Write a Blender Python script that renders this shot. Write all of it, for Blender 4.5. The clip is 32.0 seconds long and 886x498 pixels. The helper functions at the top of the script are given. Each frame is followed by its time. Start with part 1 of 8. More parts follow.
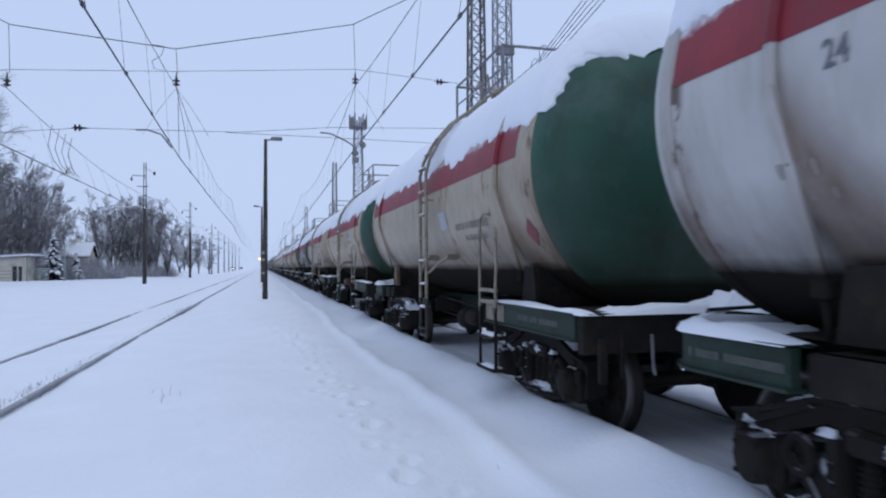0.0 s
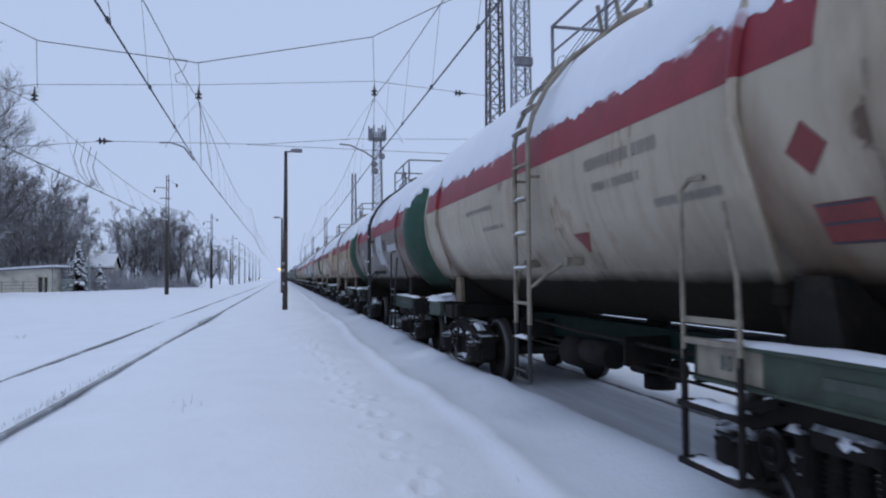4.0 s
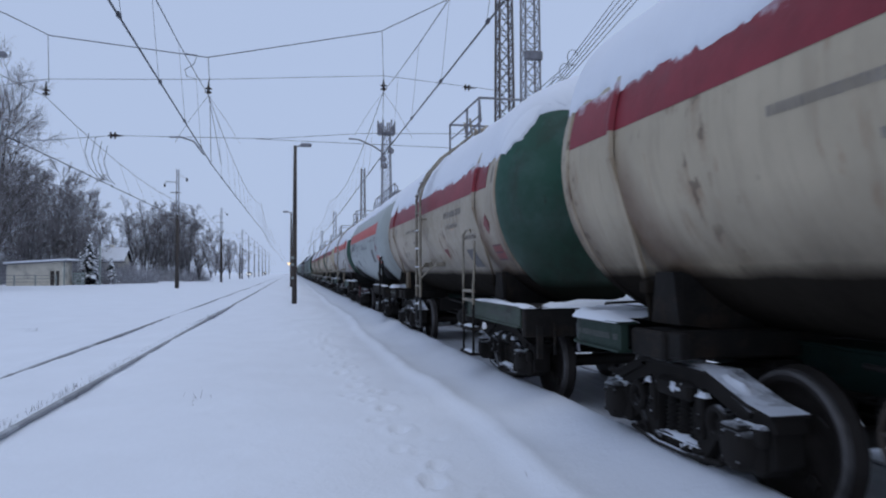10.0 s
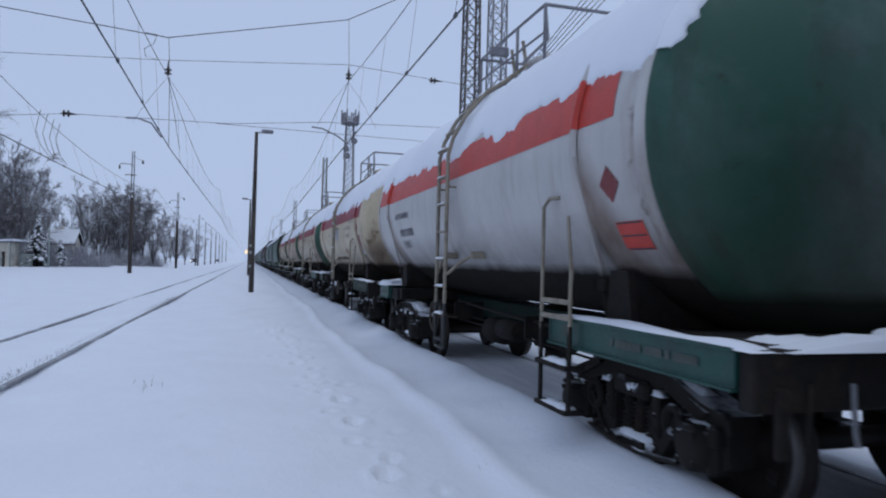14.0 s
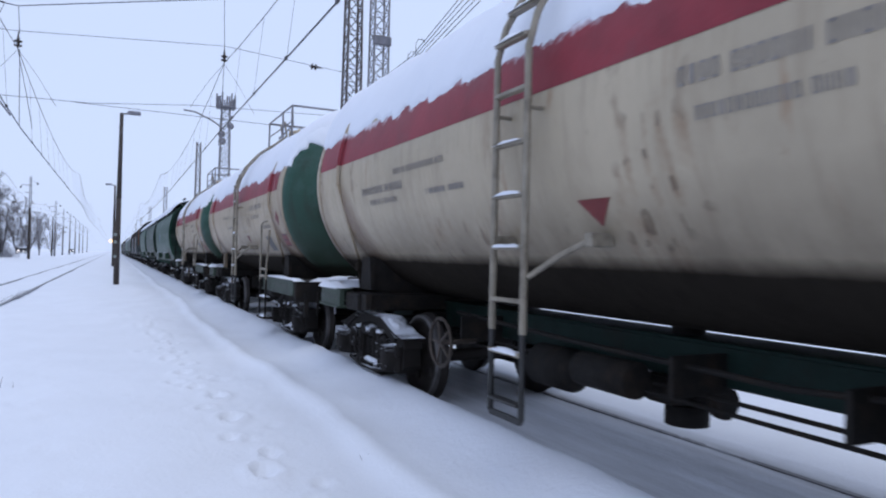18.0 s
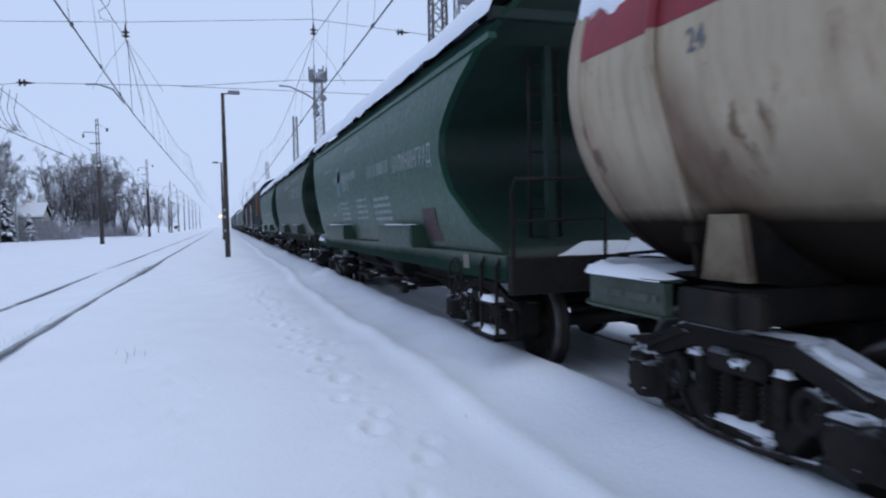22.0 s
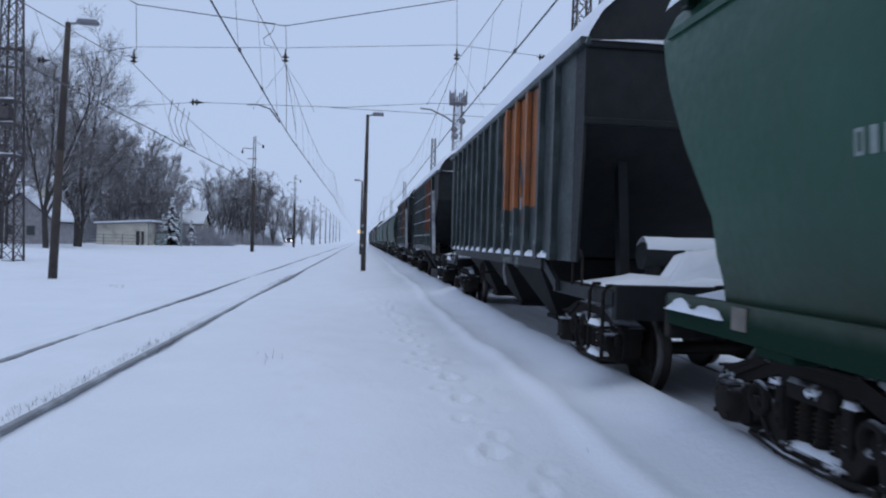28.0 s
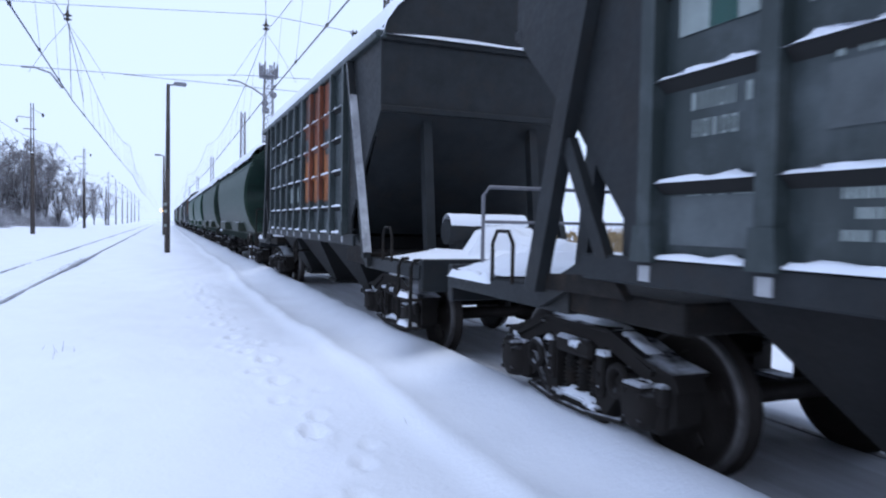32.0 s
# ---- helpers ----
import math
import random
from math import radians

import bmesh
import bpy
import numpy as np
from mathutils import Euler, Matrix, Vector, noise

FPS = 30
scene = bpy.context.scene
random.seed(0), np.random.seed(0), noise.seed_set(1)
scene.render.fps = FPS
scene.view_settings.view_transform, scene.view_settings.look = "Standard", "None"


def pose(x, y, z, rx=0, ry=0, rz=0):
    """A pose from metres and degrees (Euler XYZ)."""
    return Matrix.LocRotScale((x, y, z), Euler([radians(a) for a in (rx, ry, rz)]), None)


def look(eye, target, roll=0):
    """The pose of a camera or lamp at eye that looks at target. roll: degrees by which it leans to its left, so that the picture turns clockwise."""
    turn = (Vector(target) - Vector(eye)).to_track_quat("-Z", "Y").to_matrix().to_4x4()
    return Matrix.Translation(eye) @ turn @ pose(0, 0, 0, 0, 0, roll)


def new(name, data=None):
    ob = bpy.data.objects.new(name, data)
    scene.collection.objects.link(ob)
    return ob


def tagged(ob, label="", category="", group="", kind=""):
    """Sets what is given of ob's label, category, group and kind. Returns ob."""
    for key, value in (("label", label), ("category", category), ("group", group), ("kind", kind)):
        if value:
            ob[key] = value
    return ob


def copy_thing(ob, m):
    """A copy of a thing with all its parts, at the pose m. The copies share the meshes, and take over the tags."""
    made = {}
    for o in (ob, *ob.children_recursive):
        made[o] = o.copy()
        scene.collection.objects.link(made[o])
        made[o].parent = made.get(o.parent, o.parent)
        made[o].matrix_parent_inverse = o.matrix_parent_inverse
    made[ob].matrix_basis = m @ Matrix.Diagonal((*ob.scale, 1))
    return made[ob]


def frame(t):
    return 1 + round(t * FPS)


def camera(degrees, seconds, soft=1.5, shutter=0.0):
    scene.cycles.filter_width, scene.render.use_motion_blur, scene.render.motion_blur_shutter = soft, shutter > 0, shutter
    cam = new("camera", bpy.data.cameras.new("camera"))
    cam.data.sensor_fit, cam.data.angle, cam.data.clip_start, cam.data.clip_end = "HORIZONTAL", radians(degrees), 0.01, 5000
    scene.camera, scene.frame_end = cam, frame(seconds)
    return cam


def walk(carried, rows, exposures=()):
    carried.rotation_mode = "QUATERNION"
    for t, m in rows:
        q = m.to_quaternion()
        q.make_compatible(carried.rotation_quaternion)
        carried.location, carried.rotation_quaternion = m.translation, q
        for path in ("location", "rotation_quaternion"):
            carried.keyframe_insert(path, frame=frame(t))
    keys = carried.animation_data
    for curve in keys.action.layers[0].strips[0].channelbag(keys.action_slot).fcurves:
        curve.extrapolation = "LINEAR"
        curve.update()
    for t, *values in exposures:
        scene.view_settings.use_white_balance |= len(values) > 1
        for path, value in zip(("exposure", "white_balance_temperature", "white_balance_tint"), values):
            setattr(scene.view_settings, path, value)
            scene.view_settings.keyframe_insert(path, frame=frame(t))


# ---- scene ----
cam = camera(66.3, 32.0, soft=2.1, shutter=0.16)
EYE = (0.0, 0.0, 1.61)      # metres above the rail tops, beside the train


def aim(a, b, c):
    return pose(*EYE, a, b, c)


walk(cam, [
    (0, aim(91.44, 0.37, -14.92)), (0.5, aim(91.56, 0.53, -14.9)), (1, aim(91.46, 0.48, -14.81)),
    (1.5, aim(91.62, 0.62, -14.39)), (2, aim(91.78, 0.51, -14.16)), (2.5, aim(91.96, 0.82, -14.18)),
    (3, aim(92.18, 0.71, -13.7)), (3.5, aim(92.33, 0.56, -13.43)), (5.5, aim(92.17, 0.02, -13.34)),
    (6, aim(92.01, -0.11, -13.42)), (6.5, aim(91.98, -0.21, -13.35)), (7, aim(92.13, -0.24, -13.23)),
    (7.5, aim(92.38, 0.04, -13.06)), (8, aim(92.44, -0.07, -12.81)), (8.5, aim(92.2, -0.07, -12.67)),
    (9, aim(92.17, -0.02, -12.73)), (9.5, aim(92.09, 0.17, -12.13)), (10, aim(91.9, 0.25, -12.58)),
    (10.5, aim(91.23, -0.59, -13.41)), (11, aim(90.96, -1.27, -14.23)), (11.5, aim(91.26, -0.68, -14.22)),
    (12, aim(90.81, -1.14, -13.66)), (12.5, aim(91.41, -0.68, -13.61)), (13, aim(90.96, -0.93, -14.24)),
    (13.5, aim(91.36, -1.11, -14.9)), (15.5, aim(90.57, -2.76, -21.84)), (16, aim(90.1, -2.92, -23.83)),
    (16.5, aim(90.44, -2.72, -24.34)), (17, aim(90.49, -1.17, -24.58)), (17.5, aim(90.48, -0.95, -24.16)),
    (18, aim(90.77, -1.38, -25.9)), (18.5, aim(90.57, -0.85, -25.6)), (19, aim(90.67, -0.38, -24.28)),
    (19.5, aim(90.62, 0.72, -23.64)), (20, aim(89.01, 1.3, -22.13)), (20.5, aim(89.22, 1.26, -20.21)),
    (21, aim(89.36, 1.14, -19.86)), (21.5, aim(88.8, 0.69, -20.27)), (22, aim(87.5, 1.41, -17.89)),
    (22.5, aim(87.51, 0.06, -9.32)), (23, aim(87.88, -0.9, -5.65)), (23.5, aim(87.85, -0.18, -6.72)),
    (24, aim(87.6, -0.66, -6.91)), (24.5, aim(87.57, -0.56, -8.33)), (25, aim(87.69, -1.61, -8.57)),
    (25.5, aim(89.07, -3.5, -8.01)), (26, aim(89.06, -2.65, -5.99)), (26.5, aim(88.53, -1.77, -5.34)),
    (28.5, aim(89.58, -1.37, -7.79)), (29, aim(89.41, -1.25, -8.97)), (29.5, aim(89.8, -1.91, -11.07)),
    (30, aim(89.12, -0.71, -16)), (30.5, aim(90.7, -1.21, -23.01)), (31, aim(89.44, -1.64, -23.56)),
    (31.5, aim(87.66, -1.22, -21.83)), (32, aim(87.9, -1, -22.33)),
], exposures=[(0, 0.12, 6450, 8.0), (1, 0, 6449, 8.0), (2, 0, 6448, 7.9), (6, -0.12, 6445, 7.8), (9, -0.15, 6443, 7.7), (13, -0.15, 6440, 7.5), (16, -0.1, 6470, 8.0), (16.5, 0.05, 6535, 8.8), (17, 0.17, 6600, 9.5), (18, 0.36, 6620, 10.0), (19, 0.38, 6610, 10.0), (20.2, 0.31, 6600, 10.0), (21, 0.19, 6520, 8.8), (21.5, 0.2, 6470, 8.0), (22.3, 0.1, 6432, 6.9), (23, -0.15, 6400, 6.0), (24, -0.18, 6400, 6.1), (26, -0.08, 6400, 6.2), (29, -0.05, 6400, 6.4), (30, 0, 6400, 6.5), (30.6, 0.35, 6347, 8.4), (31, 0.7, 6328, 9.0), (31.5, 0.75, 6324, 9.0), (32, 0.7, 6320, 9.0)])

# ---- light: an even, blue-grey overcast sky at dusk ----
world = bpy.data.worlds.new("overcast_sky")
scene.world = world
world.use_nodes = True
wn, wl = world.node_tree.nodes, world.node_tree.links
sky = wn.new("ShaderNodeTexSky")
sky.sky_type, sky.sun_disc = "NISHITA", False
sky.sun_elevation, sky.sun_rotation = radians(32), radians(200)
sky.air_density, sky.dust_density, sky.ozone_density = 1.0, 4.0, 1.0
veil = wn.new("ShaderNodeMix")
veil.data_type = "RGBA"
veil.inputs[0].default_value = 0.93
wl.new(sky.outputs[0], veil.inputs[6])
veil.inputs[7].default_value = (5.6, 6.75, 9.6, 1)
wl.new(veil.outputs[2], wn["Background"].inputs[0])
wn["Background"].inputs[1].default_value = 0.0905
sun = new("sun", bpy.data.lights.new("sun", "SUN"))
sun.data.energy, sun.data.angle, sun.data.color = 0.5, radians(40), (1.0, 0.97, 0.93)
sun.matrix_world = look((10, -14, 60), (0, 0, 0))


# ---- materials ----
class Nodes:
    def __init__(self, name):
        self.mat = bpy.data.materials.new(name)
        self.mat.use_nodes = True
        self.t = self.mat.node_tree
        self.b = self.t.nodes["Principled BSDF"]
        self.co = self.t.nodes.new("ShaderNodeTexCoord").outputs["Object"]
        self.rnd = self.t.nodes.new("ShaderNodeObjectInfo").outputs["Random"]

    def n(self, kind, **vals):
        nd = self.t.nodes.new(kind)
        for k, v in vals.items():
            nd.inputs[k.replace("_", " ")].default_value = v
        return nd

    def l(self, a, b):
        self.t.links.new(a, b)

    def shifted(self, scale=(1, 1, 1), up=0.0):
        mp = self.n("ShaderNodeMapping", Scale=scale, Location=(0, 0, up * scale[2]))
        self.l(self.co, mp.inputs[0])
        ad = self.t.nodes.new("ShaderNodeVectorMath")
        ad.operation = "MULTIPLY_ADD"
        ad.inputs[1].default_value = (1, 1, 1)
        cmb = self.t.nodes.new("ShaderNodeVectorMath")
        cmb.operation = "SCALE"
        cmb.inputs[0].default_value = (17.0, 31.0, 7.0)
        self.l(self.rnd, cmb.inputs["Scale"])
        self.l(mp.outputs[0], ad.inputs[0])
        self.l(cmb.outputs[0], ad.inputs[2])
        return ad.outputs[0]

    def noise(self, scale, detail=6.0, rough=0.6, stretch=(1, 1, 1), up=0.0):
        nz = self.n("ShaderNodeTexNoise", Scale=scale, Detail=detail, Roughness=rough)
        self.l(self.shifted(stretch, up), nz.inputs["Vector"])
        return nz.outputs[0]

    def ramp(self, fac, lo, hi, a=0.0, b=1.0):
        mr = self.n("ShaderNodeMapRange", From_Min=lo, From_Max=hi, To_Min=a, To_Max=b)
        self.l(fac, mr.inputs[0])
        return mr.outputs[0]

    def mul(self, a, b):
        m = self.t.nodes.new("ShaderNodeMath")
        m.operation = "MULTIPLY"
        for i, v in enumerate((a, b)):
            if isinstance(v, (int, float)):
                m.inputs[i].default_value = v
            else:
                self.l(v, m.inputs[i])
        return m.outputs[0]

    def math(self, op, a, b=None):
        m = self.t.nodes.new("ShaderNodeMath")
        m.operation = op
        self.l(a, m.inputs[0])
        if b is not None:
            m.inputs[1].default_value = b
        return m.outputs[0]

    def mix(self, fac, a, b):
        m = self.t.nodes.new("ShaderNodeMix")
        m.data_type = "RGBA"
        if isinstance(fac, (int, float)):
            m.inputs[0].default_value = fac
        else:
            self.l(fac, m.inputs[0])
        for i, v in ((6, a), (7, b)):
            if isinstance(v, tuple):
                m.inputs[i].default_value = (*v, 1)
            else:
                self.l(v, m.inputs[i])
        return m.outputs[2]

    def bump(self, fac, strength, dist=0.02):
        bp = self.n("ShaderNodeBump", Strength=strength, Distance=dist)
        self.l(fac, bp.inputs["Height"])
        self.l(bp.outputs[0], self.b.inputs["Normal"])

    def done(self, col, rough=0.6, metal=0.0, spec=0.4):
        if isinstance(col, tuple):
            self.b.inputs["Base Color"].default_value = (*col, 1)
        else:
            self.l(col, self.b.inputs["Base Color"])
        if isinstance(rough, float):
            self.b.inputs["Roughness"].default_value = rough
        else:
            self.l(rough, self.b.inputs["Roughness"])
        self.b.inputs["Metallic"].default_value = metal
        self.b.inputs["Specular IOR Level"].default_value = spec
        return self.mat


def plain(name, col, rough=0.6, metal=0.0, var=0.25, scale=4.0, bump=0.15, dirt=None, spec=0.4):
    """A surface of one colour with grain at two scales and, where given, blotches of dirt."""
    k = Nodes(name)
    big, fine = k.noise(scale), k.noise(scale * 9, 4.0)
    dark = tuple(c * (1 - var) for c in col)
    lite = tuple(min(1.0, c * (1 + var * 0.7)) for c in col)
    c = k.mix(k.ramp(big, 0.3, 0.7), dark, lite)
    if dirt:
        c = k.mix(k.ramp(k.noise(scale * 0.6, 8.0, 0.7), 0.5, 0.68, 0.0, 0.8), c, dirt)
    k.bump(fine, bump)
    return k.done(c, k.ramp(fine, 0.2, 0.8, max(0.05, rough - 0.12), min(1.0, rough + 0.12)), metal, spec)


def tank_paint(name, base, rust=0.0, dirt=0.45, belly=(0.0125, 0.0105, 0.009), belly_z=1.65, streak=(0.2, 0.15, 0.1), rough=0.45, bands=False, frost=0.0, grime=0.0):
    """Weathered enamel: faded blotches, streaks that run down, an oily dark belly, rust where asked; the hoppers' dark
    underside is painted shade.
    """
    k = Nodes(name)
    big, fine = k.noise(0.9, 7.0), k.noise(14.0, 5.0)
    c = k.mix(k.ramp(big, 0.3, 0.75), tuple(v * 0.82 for v in base), tuple(min(1, v * 1.08) for v in base))
    runs = k.noise(2.2, 6.0, 0.65, (0.6, 3.2, 0.45))
    c = k.mix(k.ramp(runs, 0.5, 0.75, 0.0, dirt), c, streak)
    specks = k.noise(5.0, 8.0, 0.75)
    c = k.mix(k.ramp(specks, 0.62, 0.72, 0.0, dirt), c, tuple(v * 0.6 for v in streak))
    sep = k.t.nodes.new("ShaderNodeSeparateXYZ")
    k.l(k.co, sep.inputs[0])
    if rust:
        r2 = k.noise(4.0, 6.0, 0.6, (0.7, 1.6, 0.35))
        c = k.mix(k.ramp(r2, 0.64 - 0.08 * rust, 0.74, 0.0, 0.6), c, (0.26, 0.13, 0.06))
        # flakes in clusters: a brown halo that has run down, and a near-black heart
        clump = k.ramp(k.noise(0.75, 4.0, 0.55), 0.58 - 0.17 * rust, 0.66 - 0.14 * rust)
        cell = (4.8, 9.0, 5.0)
        for up, much in ((0.24, 0.25), (0.16, 0.4), (0.09, 0.52), (0.035, 0.62)):       # the runs below each flake
            c = k.mix(k.mul(k.ramp(k.noise(1.0, 3.0, 0.5, cell, up), 0.54, 0.66, 0.0, much * (0.45 + 0.55 * rust)), clump), c, (0.19, 0.095, 0.042))
        heart = k.noise(1.0, 3.0, 0.5, cell)
        c = k.mix(k.mul(k.ramp(heart, 0.60 - 0.025 * rust, 0.625 - 0.025 * rust, 0.0, 0.5 + 0.45 * rust), clump), c, (0.042, 0.021, 0.013))
    if bands:       # rust that weeps from the tie bands and the end seams, and spreads behind the bands
        ab = k.math("ABSOLUTE", sep.outputs[1])
        for at, wide in ((3.87, 0.12), (4.72, 0.16), (0.1, 0.22)):
            d = k.math("ABSOLUTE", k.math("SUBTRACT", ab, at))
            c = k.mix(k.mul(k.ramp(d, 0.0, wide, 1.0, 0.0), k.ramp(k.noise(2.4, 7.0, 0.7, (1, 1.6, 0.5)), 0.42, 0.60, 0.0, 0.4 + 0.45 * rust)), c, (0.17, 0.095, 0.05))
        d = k.math("ABSOLUTE", k.math("SUBTRACT", ab, 4.72))      # dark flakes along the end seam
        c = k.mix(k.mul(k.ramp(d, 0.03, 0.10, 1.0, 0.0), k.ramp(k.noise(3.2, 5.0, 0.6), 0.55, 0.62, 0.0, 0.85)), c, (0.06, 0.03, 0.018))
        low_end = k.mul(k.ramp(ab, 4.35, 4.85), k.ramp(sep.outputs[2], 1.85, 2.65, 1.0, 0.0))      # brown run-off below the end seams
        c = k.mix(k.mul(low_end, k.ramp(k.noise(1.3, 6.0, 0.65, (1.4, 1.4, 0.5)), 0.36, 0.58, 0.15, 0.85)), c, (0.085, 0.046, 0.027))
        drop = k.mul(k.math("SUBTRACT", sep.outputs[2], 2.85), -0.62)
        patchy = k.mul(k.ramp(k.noise(1.7, 6.0, 0.65, (1, 1, 0.6)), 0.25, 0.6, 0.5, 0.9), k.ramp(sep.outputs[2], 2.35, 2.85, 1.0, 0.0))
        for at in (3.83, -3.91):
            u = k.math("MULTIPLY", k.math("SUBTRACT", sep.outputs[1], at), -1.0)
            over = k.t.nodes.new("ShaderNodeMath")
            over.operation = "SUBTRACT"
            k.l(u, over.inputs[0])
            k.l(drop, over.inputs[1])
            stain = k.mul(k.mul(k.ramp(u, -0.03, 0.03), k.ramp(over.outputs[0], -0.3, 0.06, 1.0, 0.0)), patchy)
            c = k.mix(stain, c, (0.115, 0.062, 0.036))
    if frost:
        c = k.mix(k.ramp(k.noise(1.5, 8.0, 0.65), 0.47, 0.72, 0.0, frost), c, (0.42, 0.48, 0.52))
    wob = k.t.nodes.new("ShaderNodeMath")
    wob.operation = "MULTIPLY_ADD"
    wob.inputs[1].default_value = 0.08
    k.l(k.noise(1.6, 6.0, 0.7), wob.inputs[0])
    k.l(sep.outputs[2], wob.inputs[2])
    # A darker fade above the belly: grime on tanks, painted shade on hoppers.
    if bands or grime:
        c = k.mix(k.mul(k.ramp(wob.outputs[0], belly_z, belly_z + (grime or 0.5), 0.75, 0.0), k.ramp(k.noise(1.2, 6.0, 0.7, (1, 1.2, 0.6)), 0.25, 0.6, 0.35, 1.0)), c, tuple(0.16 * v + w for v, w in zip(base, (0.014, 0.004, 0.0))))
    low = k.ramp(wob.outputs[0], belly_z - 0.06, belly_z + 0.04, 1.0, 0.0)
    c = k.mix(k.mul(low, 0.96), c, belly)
    k.bump(k.noise(1.7, 3.0), 0.25, 0.05)
    rg = k.t.nodes.new("ShaderNodeMath")
    rg.operation = "MULTIPLY_ADD"
    rg.inputs[1].default_value = 0.4
    k.l(low, rg.inputs[0])
    k.l(k.ramp(fine, 0.2, 0.8, rough - 0.1, rough + 0.15), rg.inputs[2])
    k.l(k.ramp(low, 0.0, 1.0, 0.3, 0.03), k.b.inputs["Specular IOR Level"])
    return k.done(c, rg.outputs[0], 0.0, 0.3)


def snow_mat(name, col=(0.765, 0.80, 0.865), scale=1.0):
    k = Nodes(name)
    a, b = k.noise(0.8 * scale, 8.0, 0.6), k.noise(22.0 * scale, 4.0)
    c = k.mix(k.ramp(a, 0.3, 0.7), tuple(v * 0.95 for v in col), col)
    md = k.t.nodes.new("ShaderNodeMath")
    md.operation = "MULTIPLY_ADD"
    md.inputs[1].default_value = 0.25
    k.l(b, md.inputs[0])
    k.l(a, md.inputs[2])
    k.bump(md.outputs[0], 0.35, 0.04)
    return k.done(c, 0.75, 0.0, 0.2)




def ground_snow(name, col, dirty, x0, half):
    """Fresh snow, packed and dirtied where the wheels run, the train's shade painted in."""
    k = Nodes(name)
    a, b = k.noise(0.8, 8.0, 0.6), k.noise(22.0, 4.0)
    c = k.mix(k.ramp(a, 0.3, 0.7), tuple(v * 0.95 for v in col), col)
    sep = k.t.nodes.new("ShaderNodeSeparateXYZ")
    k.l(k.co, sep.inputs[0])
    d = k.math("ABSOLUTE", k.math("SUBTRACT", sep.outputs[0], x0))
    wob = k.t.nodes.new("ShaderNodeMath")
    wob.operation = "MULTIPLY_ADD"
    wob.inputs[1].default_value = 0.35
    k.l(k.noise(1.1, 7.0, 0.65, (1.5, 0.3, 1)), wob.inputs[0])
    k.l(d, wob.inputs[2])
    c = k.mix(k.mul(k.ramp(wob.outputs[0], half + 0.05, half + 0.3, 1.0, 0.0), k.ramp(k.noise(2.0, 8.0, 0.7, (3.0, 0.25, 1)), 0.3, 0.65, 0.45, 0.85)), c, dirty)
    md = k.t.nodes.new("ShaderNodeMath")
    md.operation = "MULTIPLY_ADD"
    md.inputs[1].default_value = 0.3
    k.l(b, md.inputs[0])
    k.l(a, md.inputs[2])
    k.bump(md.outputs[0], 0.45, 0.045)
    return k.done(c, 0.75, 0.0, 0.2)


SNOW = snow_mat("snow")
# The grey band along the rails also carries the shade under the train.
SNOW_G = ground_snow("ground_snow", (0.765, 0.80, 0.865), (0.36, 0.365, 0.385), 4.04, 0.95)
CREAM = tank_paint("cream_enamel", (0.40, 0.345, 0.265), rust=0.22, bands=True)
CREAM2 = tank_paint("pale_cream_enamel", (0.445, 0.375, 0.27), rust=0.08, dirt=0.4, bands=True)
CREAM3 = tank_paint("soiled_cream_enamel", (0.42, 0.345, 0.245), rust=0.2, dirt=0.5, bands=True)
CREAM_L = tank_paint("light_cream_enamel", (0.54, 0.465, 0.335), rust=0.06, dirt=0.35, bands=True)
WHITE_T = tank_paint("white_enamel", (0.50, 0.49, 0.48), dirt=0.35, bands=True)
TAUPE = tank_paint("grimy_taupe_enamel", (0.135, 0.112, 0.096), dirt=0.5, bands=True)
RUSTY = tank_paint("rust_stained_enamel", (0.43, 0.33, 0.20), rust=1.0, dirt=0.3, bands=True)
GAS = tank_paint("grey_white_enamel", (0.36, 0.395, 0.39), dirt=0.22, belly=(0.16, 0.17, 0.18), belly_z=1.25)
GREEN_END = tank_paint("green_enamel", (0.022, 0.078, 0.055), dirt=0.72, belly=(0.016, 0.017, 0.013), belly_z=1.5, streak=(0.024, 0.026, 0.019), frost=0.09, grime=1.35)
RED_V = plain("dull_red_vessel_paint", (0.058, 0.010, 0.012), 0.55, var=0.4, scale=3.0, dirt=(0.05, 0.02, 0.018))


def dusted_stripe(name, col, reach):
    """Worn stripe paint with wind-blown snow clinging along its upper edge."""
    k = Nodes(name)
    c = k.mix(k.ramp(k.noise(2.0), 0.3, 0.7), tuple(v * 0.75 for v in col), tuple(v * 1.15 for v in col))
    c = k.mix(k.ramp(k.noise(1.4, 8.0, 0.7), 0.54, 0.7, 0.0, 0.6), c, tuple(0.6 * v + 0.03 for v in col))
    sep = k.t.nodes.new("ShaderNodeSeparateXYZ")
    k.l(k.co, sep.inputs[0])
    h = k.t.nodes.new("ShaderNodeMath")
    h.operation = "MULTIPLY_ADD"
    h.inputs[1].default_value = 0.55
    k.l(k.noise(3.2, 9.0, 0.72), h.inputs[0])
    k.l(sep.outputs[2], h.inputs[2])
    c = k.mix(k.ramp(h.outputs[0], 3.40 - reach, 3.52 - reach, 0.0, 0.9), c, (0.74, 0.78, 0.85))
    k.bump(k.noise(18.0, 4.0), 0.15)
    return k.done(c, 0.5, 0.0, 0.35)


